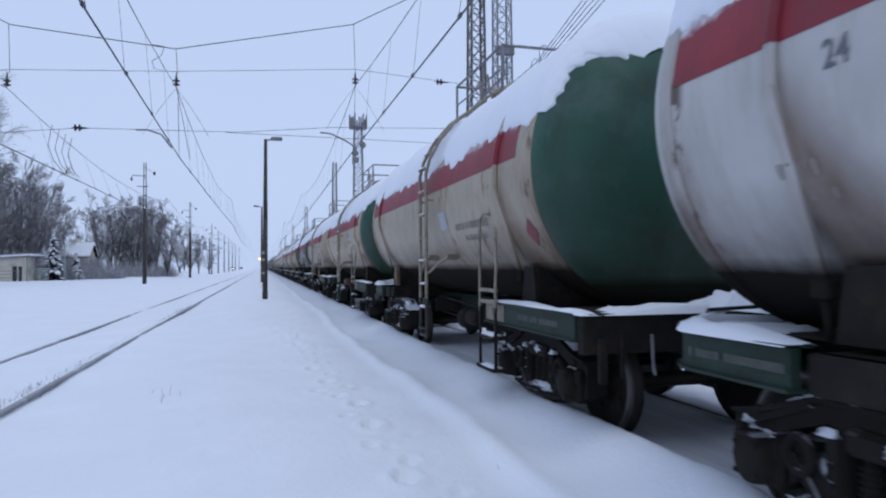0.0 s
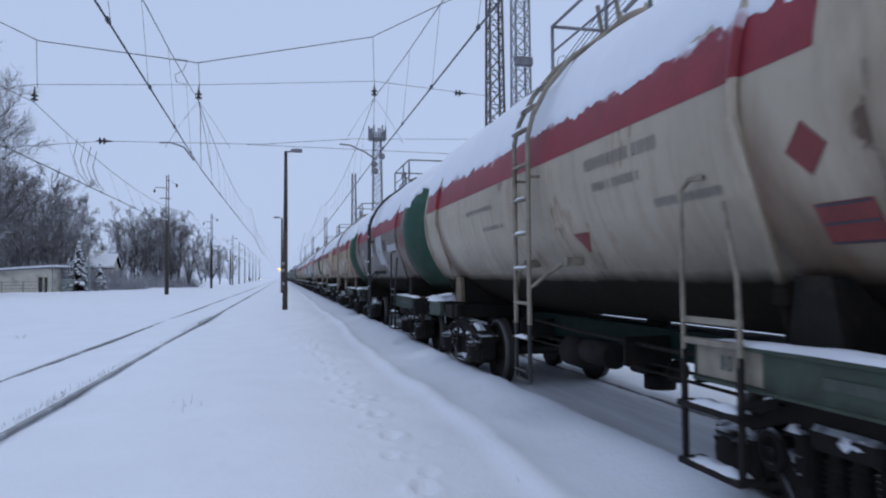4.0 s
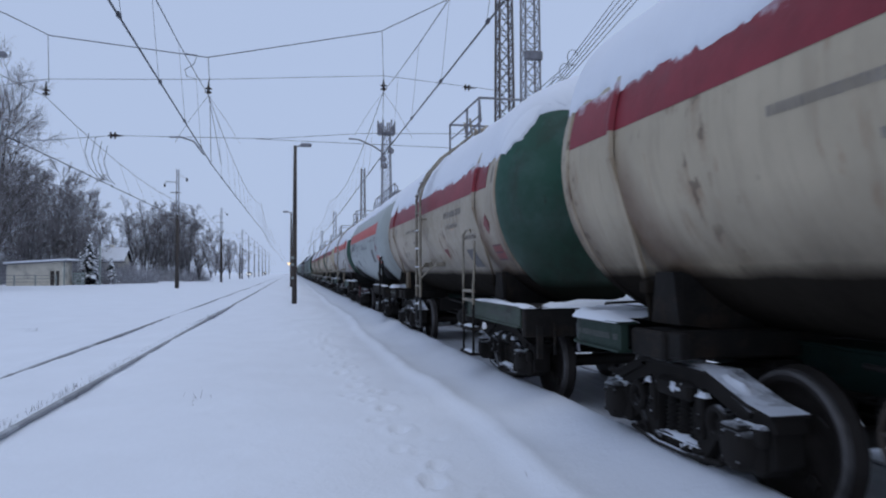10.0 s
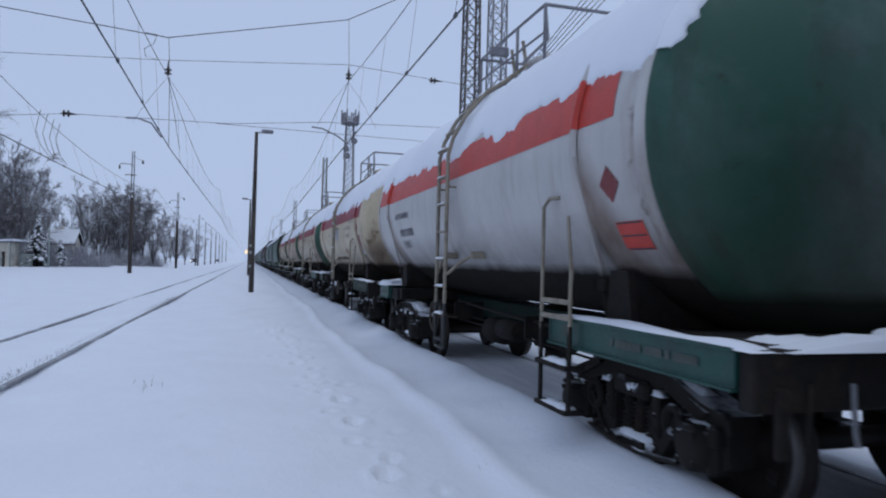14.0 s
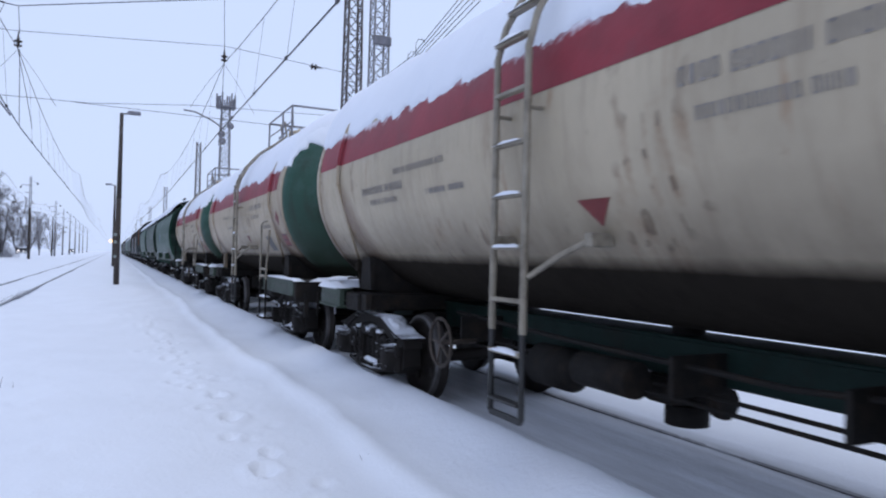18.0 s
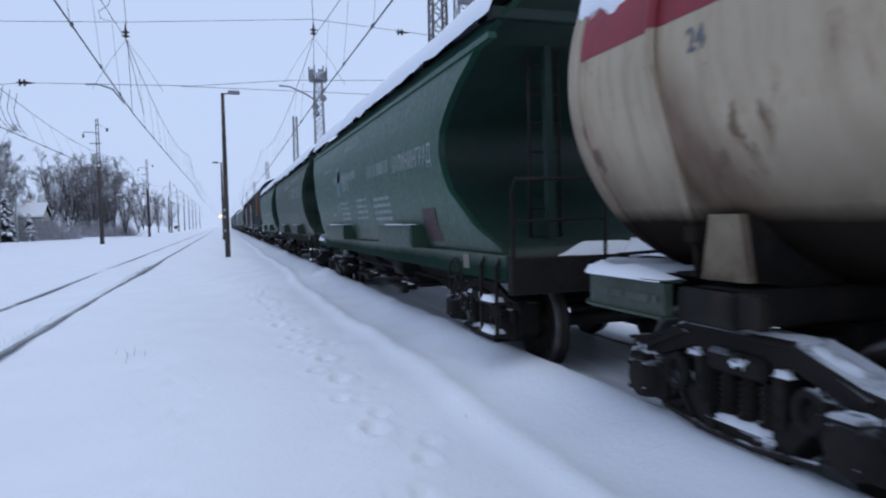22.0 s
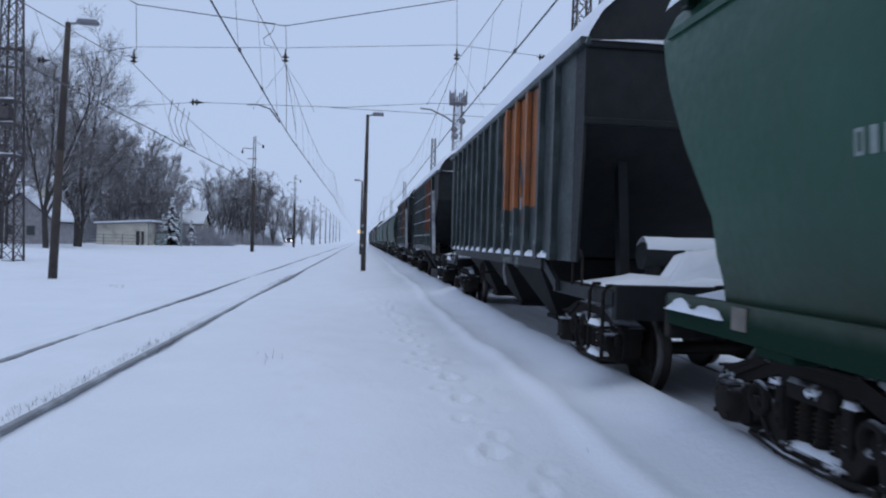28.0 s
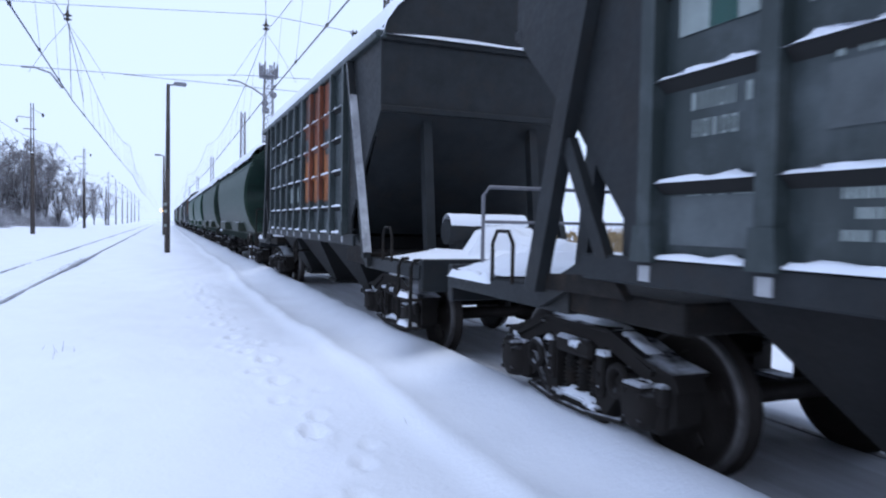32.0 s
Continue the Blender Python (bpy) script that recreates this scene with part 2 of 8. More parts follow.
RED = dusted_stripe("dark_red_paint", (0.225, 0.020, 0.032), 0.05)
RED_BRIGHT = plain("bright_red_paint", (0.46, 0.04, 0.026), 0.45, var=0.15)
DIAMOND = plain("red_placard", (0.17, 0.03, 0.03), 0.5)
ORANGE = plain("orange_paint", (0.30, 0.10, 0.028), 0.5, var=0.4, scale=1.5, dirt=(0.075, 0.06, 0.055))
FRAME_G = plain("dark_green_frame_paint", (0.020, 0.038, 0.029), 0.6, dirt=(0.022, 0.02, 0.016), spec=0.2)
# A darker green than the frame beams, for the sill under the barrel.
FRAME_S = plain("sooted_green_sill_paint", (0.0085, 0.021, 0.0175), 0.65, dirt=(0.011, 0.011, 0.009), spec=0.15)
FRAME_P = plain("pale_grey_green_beam_paint", (0.07, 0.09, 0.085), 0.6, dirt=(0.04, 0.04, 0.035), spec=0.2)
FRAME_O = plain("olive_frame_paint", (0.047, 0.066, 0.05), 0.55, dirt=(0.025, 0.022, 0.018), spec=0.25)
FRAME_T = plain("teal_frame_paint", (0.007, 0.058, 0.046), 0.45, dirt=(0.02, 0.03, 0.03))
IRON = plain("grimy_black_iron", (0.015, 0.0135, 0.0125), 0.85, 0.0, scale=6.0, bump=0.4, dirt=(0.034, 0.025, 0.018), spec=0.2)
SADDLE = plain("rust_run_cream_paint", (0.17, 0.135, 0.095), 0.7, var=0.4, scale=3.0, dirt=(0.06, 0.036, 0.022), spec=0.2)
MAROON = plain("dull_maroon_patch", (0.045, 0.022, 0.026), 0.6, var=0.3, scale=3.0)
ORANGE_W = plain("worn_brown_orange_paint", (0.15, 0.042, 0.018), 0.55, var=0.4, scale=1.5, dirt=(0.04, 0.03, 0.028))
SOOT = plain("matt_black_cradle_paint", (0.0125, 0.0125, 0.0125), 0.75, scale=3.0, dirt=(0.014, 0.013, 0.012), spec=0.15)
STEEL = plain("worn_wheel_steel", (0.022, 0.018, 0.016), 0.6, 0.2, spec=0.25)
TREAD = plain("worn_tread_steel", (0.10, 0.095, 0.095), 0.5, 0.5, scale=8.0, dirt=(0.03, 0.025, 0.022))
LADDER_C = plain("cream_ladder_paint", (0.26, 0.23, 0.18), 0.6, dirt=(0.09, 0.07, 0.05), scale=6.0)
LADDER_D = plain("dark_ladder_paint", (0.03, 0.03, 0.03), 0.6, scale=6.0)
STRAP = plain("dark_strap_steel", (0.07, 0.055, 0.045), 0.6, 0.3, scale=5.0)
INK_M = plain("grey_stencil_paint", (0.13, 0.13, 0.15), 0.6)
INK = plain("black_stencil_paint", (0.045, 0.045, 0.06), 0.6)
INK_F = plain("faded_stencil_paint", (0.24, 0.215, 0.19), 0.7)
FAINT = plain("faint_beam_lettering", (0.075, 0.085, 0.075), 0.7)
FAINT_G = plain("faint_end_lettering", (0.065, 0.115, 0.095), 0.7)
PALE = plain("pale_stencil_paint", (0.24, 0.28, 0.27), 0.6)
PAPER = plain("pale_notice", (0.36, 0.37, 0.385), 0.6)
DUSTY = plain("dusty_grey_panel", (0.085, 0.10, 0.105), 0.7, var=0.35, scale=3.0)
POST_RIME = plain("rime_on_steel", (0.40, 0.415, 0.44), 0.8, var=0.4, scale=3.0, dirt=(0.14, 0.145, 0.15))
TAN_PL = plain("dull_tan_plate", (0.16, 0.145, 0.125), 0.6, var=0.3)
WHITE_PL = plain("white_plate", (0.45, 0.44, 0.42), 0.6)
GREY_SQ = plain("grey_placard", (0.085, 0.08, 0.08), 0.5)
# Hopper greens darken low down: shade where the body curves under, painted in.
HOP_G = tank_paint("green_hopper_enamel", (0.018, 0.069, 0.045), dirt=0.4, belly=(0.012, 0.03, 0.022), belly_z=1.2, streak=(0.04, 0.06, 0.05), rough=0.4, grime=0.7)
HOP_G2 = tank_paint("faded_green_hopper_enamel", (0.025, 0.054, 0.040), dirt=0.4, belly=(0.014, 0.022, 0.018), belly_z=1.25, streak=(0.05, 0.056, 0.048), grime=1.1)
# Side green made darker: the shade of the recessed ends is painted in.
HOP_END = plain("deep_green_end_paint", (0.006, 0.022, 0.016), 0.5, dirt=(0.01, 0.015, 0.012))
HOP_B = tank_paint("slate_hopper_paint", (0.030, 0.041, 0.042), dirt=0.8, belly=(0.03, 0.03, 0.03), belly_z=1.2, streak=(0.06, 0.07, 0.07), rough=0.45, frost=0.14)
# Darker than the slate walls, for the end plates and raking posts.
HOP_K = plain("sooty_end_plate_paint", (0.020, 0.023, 0.025), 0.55, var=0.35, scale=2.0, dirt=(0.024, 0.022, 0.02), spec=0.2)
HOP_BD = plain("black_hopper_paint", (0.016, 0.019, 0.021), 0.55, var=0.3, dirt=(0.022, 0.02, 0.018), spec=0.22)
BLUE = plain("blue_emblem_paint", (0.05, 0.13, 0.35), 0.5)
WOOD_POLE = plain("tarred_pole_wood", (0.055, 0.045, 0.04), 0.8, scale=3.0, bump=0.4)
# Pole wood lightened in its colour to stand for haze far off.
POLE_HAZE = plain("frost_caked_pole", (0.16, 0.155, 0.165), 0.9, scale=2.0, dirt=(0.3, 0.31, 0.34))
GALV = plain("dull_galvanised_steel", (0.20, 0.20, 0.22), 0.6, 0.4)
LATTICE = plain("brown_lattice_steel", (0.09, 0.08, 0.082), 0.7, 0.3)
WIRE = plain("dark_copper_wire", (0.07, 0.07, 0.08), 0.6, 0.3)
PORCELAIN = plain("brown_insulator_glaze", (0.03, 0.022, 0.02), 0.25)
RAIL = plain("rail_steel", (0.16, 0.16, 0.17), 0.55, 0.3, scale=1.2, dirt=(0.4, 0.42, 0.46))
RAIL_F = plain("frosted_rail_steel", (0.27, 0.28, 0.30), 0.7, 0.1, scale=1.5, dirt=(0.55, 0.58, 0.63))


def snowy_wood(name, col, cover, lo=0.15, hi=0.6):
    """Bark that carries snow on its upper sides."""
    k = Nodes(name)
    c = k.mix(k.ramp(k.noise(4.0), 0.3, 0.7), tuple(v * 0.7 for v in col), col)
    geo = k.t.nodes.new("ShaderNodeNewGeometry")
    sep = k.t.nodes.new("ShaderNodeSeparateXYZ")
    k.l(geo.outputs["Normal"], sep.inputs[0])
    f = k.mul(k.ramp(sep.outputs[2], lo, hi), k.ramp(k.noise(1.3, 5.0), 0.62 - cover * 0.4, 0.72 - cover * 0.4))
    return k.done(k.mix(f, c, (0.74, 0.78, 0.85)), 0.9, 0.0, 0.2)


IRON_B = snowy_wood("grimy_bogie_iron_dusted_with_snow", (0.019, 0.0165, 0.0150), 0.36, 0.45, 0.95)
BARK = snowy_wood("dark_bark_with_snow", (0.07, 0.062, 0.06), 0.55)
TWIG = snowy_wood("rimed_twigs_with_snow", (0.135, 0.118, 0.116), 0.42)
# Wood and far trees: haze is painted in as paler bark and twigs.
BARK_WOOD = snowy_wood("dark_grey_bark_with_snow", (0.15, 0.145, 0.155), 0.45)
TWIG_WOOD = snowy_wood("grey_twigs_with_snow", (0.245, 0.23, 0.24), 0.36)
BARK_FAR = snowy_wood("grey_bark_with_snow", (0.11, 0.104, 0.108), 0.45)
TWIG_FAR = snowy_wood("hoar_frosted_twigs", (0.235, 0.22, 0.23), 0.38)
TWIG_RIME = snowy_wood("thickly_rimed_twigs", (0.40, 0.395, 0.425), 0.7)
BOARDS = plain("weathered_grey_boards", (0.33, 0.32, 0.33), 0.85, var=0.3, scale=2.0)
NEEDLE = plain("dark_fir_needles", (0.085, 0.10, 0.10), 0.9)
PLASTER = plain("cream_plaster", (0.66, 0.62, 0.53), 0.85, var=0.12, scale=1.0, dirt=(0.3, 0.28, 0.25))
GLASS_D = plain("dark_window_glass", (0.02, 0.025, 0.03), 0.1, spec=0.6)
REED = plain("dry_reed", (0.32, 0.24, 0.14), 0.9, var=0.35)
CAR_PAINT = plain("dark_car_paint", (0.03, 0.03, 0.04), 0.25)
RUBBER = plain("black_rubber", (0.02, 0.02, 0.02), 0.8)


def glow(name, col, power):
    k = Nodes(name)
    k.b.inputs["Emission Color"].default_value = (*col, 1)
    k.b.inputs["Emission Strength"].default_value = power
    return k.done(col, 0.3)


LAMP_RED = glow("red_tail_light", (0.8, 0.06, 0.03), 2.0)
LAMP_WHITE = glow("headlight", (1.0, 0.95, 0.85), 6.0)


# ---- mesh tools ----
class Shape:
    """Collects simple solids into one mesh."""

    def __init__(self):
        self.v, self.f, self.smooth = [], [], []

    def add(self, verts, faces, smooth=False):
        o = len(self.v)
        self.v += [tuple(p) for p in verts]
        self.f += [tuple(i + o for i in fc) for fc in faces]
        self.smooth += [smooth] * len(faces)
        return self

    def box(self, x0, x1, y0, y1, z0, z1, c=0.0):
        """A box; c is the width of its chamfered edges."""
        c = min(c, abs(x1 - x0) * 0.45, abs(y1 - y0) * 0.45, abs(z1 - z0) * 0.45)
        if c <= 0:
            vs = [(x, y, z) for x in (x0, x1) for y in (y0, y1) for z in (z0, z1)]
            return self.add(vs, [(0, 1, 3, 2), (4, 6, 7, 5), (0, 4, 5, 1), (2, 3, 7, 6), (0, 2, 6, 4), (1, 5, 7, 3)])
        lo, hi = (x0, y0, z0), (x1, y1, z1)
        vs, idx = [], {}
        for i in range(8):
            s = [(i >> a) & 1 for a in (2, 1, 0)]
            for a in range(3):
                p = [(hi if s[b] else lo)[b] for b in range(3)]
                for b in range(3):
                    if b != a:
                        p[b] += -c if s[b] else c
                idx[tuple(s), a] = len(vs)
                vs.append(p)
        fs = []
        for a in range(3):
            b, d = [k for k in range(3) if k != a]
            for sa in (0, 1):
                ring = []
                for sb, sd in ((0, 0), (1, 0), (1, 1), (0, 1)):
                    s = [0, 0, 0]
                    s[a], s[b], s[d] = sa, sb, sd
                    ring.append(idx[tuple(s), a])
                fs.append(tuple(ring))
            for sb in (0, 1):
                for sd in (0, 1):
                    s0, s1 = [0, 0, 0], [0, 0, 0]
                    s0[b] = s1[b] = sb
                    s0[d] = s1[d] = sd
                    s0[a], s1[a] = 0, 1
                    fs.append((idx[tuple(s0), b], idx[tuple(s1), b], idx[tuple(s1), d], idx[tuple(s0), d]))
        for i in range(8):
            s = tuple((i >> a) & 1 for a in (2, 1, 0))
            fs.append((idx[s, 0], idx[s, 1], idx[s, 2]))
        return self.add(vs, fs)

    def tube(self, p, q, r, n=8, r2=None, caps=True, smooth=True):
        p, q = Vector(p), Vector(q)
        r2 = r if r2 is None else r2
        w = (q - p).normalized()
        u = w.orthogonal().normalized()
        v = w.cross(u)
        ring = [u * math.cos(2 * math.pi * i / n) + v * math.sin(2 * math.pi * i / n) for i in range(n)]
        vs = [p + d * r for d in ring] + [q + d * r2 for d in ring]
        self.add(vs, [(i, (i + 1) % n, n + (i + 1) % n, n + i) for i in range(n)], smooth)
        if caps:
            self.f += [tuple(len(self.v) - 2 * n + i for i in reversed(range(n))), tuple(len(self.v) - n + i for i in range(n))]
            self.smooth += [False, False]
        return self

    def path(self, pts, r, n=6):
        """A round bar bent through the points, in one piece."""
        pts = [Vector(p) for p in pts]
        rings = []
        for i, p in enumerate(pts):
            w = (pts[min(i + 1, len(pts) - 1)] - pts[max(i - 1, 0)]).normalized()
            u = (Vector((1, 0, 0)) if abs(w.x) < 0.8 else Vector((0, 1, 0)))
            u = (u - w * u.dot(w)).normalized()
            v = w.cross(u)
            rings.append([p + (u * math.cos(2 * math.pi * k / n) + v * math.sin(2 * math.pi * k / n)) * r for k in range(n)])
        vs = [q for g in rings for q in g]
        fs = [(i * n + k, i * n + (k + 1) % n, (i + 1) * n + (k + 1) % n, (i + 1) * n + k) for i in range(len(pts) - 1) for k in range(n)]
        self.add(vs, fs, True)
        return self.add(rings[0] + rings[-1], [tuple(range(n)), tuple(range(n, 2 * n))])

    def slab(self, poly, x0, x1):
        """A plate of the outline poly, (y, z) points, from x0 to x1."""
        n = len(poly)
        vs = [(x0, y, z) for y, z in poly] + [(x1, y, z) for y, z in poly]
        return self.add(vs, [tuple(reversed(range(n))), tuple(range(n, 2 * n))] + [(i, (i + 1) % n, n + (i + 1) % n, n + i) for i in range(n)])

    def wall(self, poly, y0, y1):
        """A plate of the outline poly, (x, z) points, from y0 to y1."""
        n = len(poly)
        vs = [(x, y0, z) for x, z in poly] + [(x, y1, z) for x, z in poly]
        return self.add(vs, [tuple(range(n)), tuple(reversed(range(n, 2 * n)))] + [(n + i, n + (i + 1) % n, (i + 1) % n, i) for i in range(n)])

    def lathe(self, prof, n=32, axis="x", c=(0, 0, 0)):
        """A turned solid: prof gives (along, radius)."""
        vs, fs = [], []
        for a, r in prof:
            for i in range(n):
                s, t = r * math.cos(2 * math.pi * i / n), r * math.sin(2 * math.pi * i / n)
                vs.append({"x": (a, s, t), "y": (s, a, t), "z": (s, t, a)}[axis])
        for j in range(len(prof) - 1):
            for i in range(n):
                k = (i + 1) % n
                fs.append((j * n + i, j * n + k, (j + 1) * n + k, (j + 1) * n + i))
        vs = [(x + c[0], y + c[1], z + c[2]) for x, y, z in vs]
        return self.add(vs, fs, True)

    def grid(self, f, us, ws, smooth=True):
        """A sheet of the points f(u, w)."""
        nu, nw = len(us), len(ws)
        return self.add([f(u, w) for u in us for w in ws],
                        [(i * nw + j, i * nw + j + 1, (i + 1) * nw + j + 1, (i + 1) * nw + j) for i in range(nu - 1) for j in range(nw - 1)], smooth)

    def mesh(self, name="mesh"):
        me = bpy.data.meshes.new(name)
        me.from_pydata(self.v, [], self.f)
        me.polygons.foreach_set("use_smooth", self.smooth)
        me.update()
        bm = bmesh.new()
        bm.from_mesh(me)
        bmesh.ops.recalc_face_normals(bm, faces=bm.faces)
        bm.to_mesh(me)
        bm.free()
        return me


CACHE = {}


def shared(key, fn):
    """The mesh that fn builds, made once for each key."""
    if key not in CACHE:
        CACHE[key] = fn().mesh(str(key[0] if isinstance(key, tuple) else key))
        CACHE[key].materials.append(None)
    return CACHE[key]


def part(name, me, material, parent, label="", at=None):
    """Links a mesh, or a Shape, as one object under parent."""
    if isinstance(me, Shape):
        me = me.mesh(name)
        me.materials.append(None)
    ob = new(name, me)
    ob.material_slots[0].link = "OBJECT"
    ob.material_slots[0].material = material
    ob.parent = parent
    if at:
        ob.location = at
    if label:
        ob["label"] = label
    return ob


def thing(name, label, category, group="", kind="", at=(0, 0, 0), rz=0):
    ob = new(name)
    ob.empty_display_size = 0.2
    ob.matrix_world = pose(*at, 0, 0, rz)
    return tagged(ob, label, category, group, kind)


def solid(name, me, material, label, category, group="", kind="", at=None):
    return tagged(part(name, me, material, None, "", at), label, category, group, kind)


def n3(x, y, z):
    return noise.noise((x, y, z))


def lin(a, b, n):
    return [a + (b - a) * i / (n - 1) for i in range(n)]


# ---- ground and tracks ----
TRACK = 4.04           # middle of the train's track, across
RUN_L = -3.72          # middle of the empty track
FEET = []
_r = random.Random(4)
for i in range(22):
    FEET.append((1.16 - 0.018 * i + 0.05 * math.sin(i * 0.9) + (0.09 if i % 2 else -0.09), 3.9 + i * 0.62 + _r.uniform(-0.12, 0.12), _r.uniform(0.05, 0.10), _r.uniform(0.07, 0.11)))
for i in range(46):
    u = _r.random()
    FEET.append((1.05 - 0.25 * u + _r.gauss(0, 0.28), 2.6 + 17 * u ** 1.3, _r.uniform(0.015, 0.045), _r.uniform(0.05, 0.12)))
for i in range(12):
    FEET.append((-0.2 - 0.07 * i + (0.12 if i % 2 else -0.12), 3.2 + i * 0.66 + _r.uniform(-0.15, 0.15), _r.uniform(0.006, 0.014), _r.uniform(0.1, 0.16)))


def ground_z(X, Y):
    """Height of the snow over the plan, in arrays."""
    z = np.full_like(X, -0.06)
    z += 0.03 * np.sin(X * 0.9 + 0.6) * np.sin(Y * 0.23 + 1.0) + 0.02 * np.sin(X * 2.1 + Y * 0.37)
    wob = 0.12 * np.sin(Y * 0.31) + 0.07 * np.sin(Y * 0.83 + 1.3) + 0.03 * np.sin(Y * 2.1)
    z += 0.055 / (1 + np.exp(-(X - 1.86 - 0.5 * wob) / 0.05)) + 0.035 * np.exp(-((X - 1.95 - 0.5 * wob) / 0.12) ** 2)
    crest = 2.93 + 0.12 * wob + 0.02 * np.sin(Y * 3.7)
    z += 0.20 * np.exp(-(np.minimum(X - crest, 0) / 0.42) ** 2)
    bed = np.clip((X - crest - 0.02) / 0.26, 0, 1)
    bed = bed * bed * (3 - 2 * bed)
    z = z * (1 - bed) + bed * (-0.008 + 0.005 * np.sin(Y * 1.1 + X * 2) + 0.02 * np.exp(-((X - TRACK + 0.76) / 0.09) ** 2))
    z += 0.022 * np.exp(-((X - TRACK + 0.62) / 0.06) ** 2) - 0.014 * np.exp(-((X - TRACK - 0.68) / 0.05) ** 2)
    for rx, dp in ((RUN_L - 0.80, 0.035), (RUN_L + 0.80, 0.05)):
        z -= dp * np.exp(-((X - rx - 0.05) / 0.06) ** 2)
        z += 0.02 * np.exp(-((X - rx + 0.22) / 0.1) ** 2)
    for k in range(14):
        a, w = 2.399 * k, 1.1 + 0.55 * k
        z += 0.0045 / (1 + 0.12 * k) * np.sin((X * math.cos(a) + Y * math.sin(a)) * w + 1.7 * k) * (1 - 0.8 * bed)
    near_edge = np.exp(-((X - 2.2) / 0.55) ** 2)
    z += 0.010 * near_edge * np.sin(X * 7.0 + Y * 1.9 + 1.3 * np.sin(Y * 0.9)) * np.sin(Y * 0.7 + 0.4)
    z += 0.006 * np.sin(X * 5.3 - Y * 2.1 + 2 * np.sin(0.6 * Y + X)) * np.sin(0.8 * X + 0.33 * Y) * (1 - bed)
    far = np.clip((-X - 12.5) / 6, 0, 1)
    z += far * 0.3 * (1 + 0.5 * np.sin(Y * 0.05))
    for fx, fy, dp, fr in FEET:
        d2 = ((X - fx) / fr) ** 2 + ((Y - fy) / (fr * 1.6)) ** 2
        z += dp * (-np.exp(-d2 * 1.6) + 0.45 * np.exp(-(np.sqrt(d2) - 1.25) ** 2 * 6))
    return z


def axis(parts):
    out = []
    for a, b, step in parts:
        n = max(1, int(round((b - a) / step)))
        out += [a + (b - a) * i / n for i in range(n)]
    return np.array(out + [parts[-1][1]])


def build_ground():
    xs = axis([(-900, -200, 175), (-200, -40, 20), (-40, -8, 2), (-8, -5, 0.12), (-5, -2.5, 0.06), (-2.5, 5.2, 0.055), (5.2, 12, 0.6), (12, 40, 4), (40, 900, 172)])
    ys = axis([(-300, -20, 40), (-20, 1, 1.5), (1, 14, 0.085), (14, 32, 0.3), (32, 90, 2.0), (90, 300, 15), (300, 1800, 250)])
    X, Y = np.meshgrid(xs, ys, indexing="ij")
    rng = np.random.RandomState(3)
    Z = ground_z(X, Y) + rng.uniform(-0.004, 0.004, X.shape)
    nx, ny = X.shape
    me = bpy.data.meshes.new("ground")
    idx = np.arange(nx * ny).reshape(nx, ny)
    q = np.stack([idx[:-1, :-1], idx[1:, :-1], idx[1:, 1:], idx[:-1, 1:]], -1).reshape(-1, 4)
    me.from_pydata(np.stack([X, Y, Z], -1).reshape(-1, 3).tolist(), [], q.tolist())
    me.polygons.foreach_set("use_smooth", [True] * len(me.polygons))
    me.materials.append(None)
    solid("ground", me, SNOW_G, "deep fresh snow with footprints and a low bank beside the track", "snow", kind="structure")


build_ground()


def rail_shape(y0, y1):
    prof = [(-0.037, 0.0), (-0.037, -0.035), (-0.012, -0.05), (-0.012, -0.14), (-0.07, -0.165), (-0.07, -0.18), (0.07, -0.18), (0.07, -0.165),
            (0.012, -0.14), (0.012, -0.05), (0.037, -0.035), (0.037, 0.0), (0.03, 0.006), (-0.03, 0.006)]
    return Shape().wall(prof, y0, y1)


RAIL_ME = rail_shape(-120, 900).mesh("rail")
RAIL_ME.materials.append(None)
for rx, rz in ((TRACK - 0.76, -0.014), (TRACK + 0.76, -0.008), (RUN_L + 0.80, -0.042), (RUN_L - 0.80, -0.057)):
    solid("rail", RAIL_ME, RAIL_F if rx < 0 else RAIL, "frosted steel rail half buried in snow" if rx < 0 else "worn steel rail half buried in snow", "rail", "railway rails", "structure", (rx, 0, rz))


def weeds():
    """Dry stalks that poke out along the empty track."""
    r = random.Random(8)
    s = Shape()
    for i in range(900):
        y = 2 + 30 * r.random() ** 1.6
        x = RUN_L + 0.80 + r.gauss(-0.13, 0.05)
        h = r.uniform(0.02, 0.07)
        p = (x, y, -0.12)
        s.tube(p, (x + r.gauss(0, 0.03), y + r.gauss(0, 0.03), -0.06 + h), 0.004, 3, 0.001, caps=False)
    for i in range(26):
        x, y = r.choice([(-5.2, 9.6), (-1.1, 9.4), (-5.9, 7.6), (-7.5, 22), (1.9, 5.3)])
        x, y = x + r.gauss(0, 0.14), y + r.gauss(0, 0.14)
        s.tube((x, y, -0.12), (x + r.gauss(0, 0.05), y + r.gauss(0, 0.05), r.uniform(0.0, 0.1)), 0.005, 3, 0.001, caps=False)
    solid("dry_weeds", s, BARK, "dry brown weed stalks poking through the snow", "weeds", kind="stuff")


weeds()


# ---- the train ----
def travel(t):
    """Metres that the train has gone after t seconds."""
    return 1.627 + 6.938 * t + 0.00606 * t * t - 0.5 * max(0.0, t - 31.2)


WHEEL_R = 0.478
AXLE = 0.84           # half of a bogie's wheelbase
WHEELSETS = []         # (wheelset, its place along the train)
CARS = []              # (car, its place along the train)
ZC, RB, HALF = 2.62, 1.5, 4.77
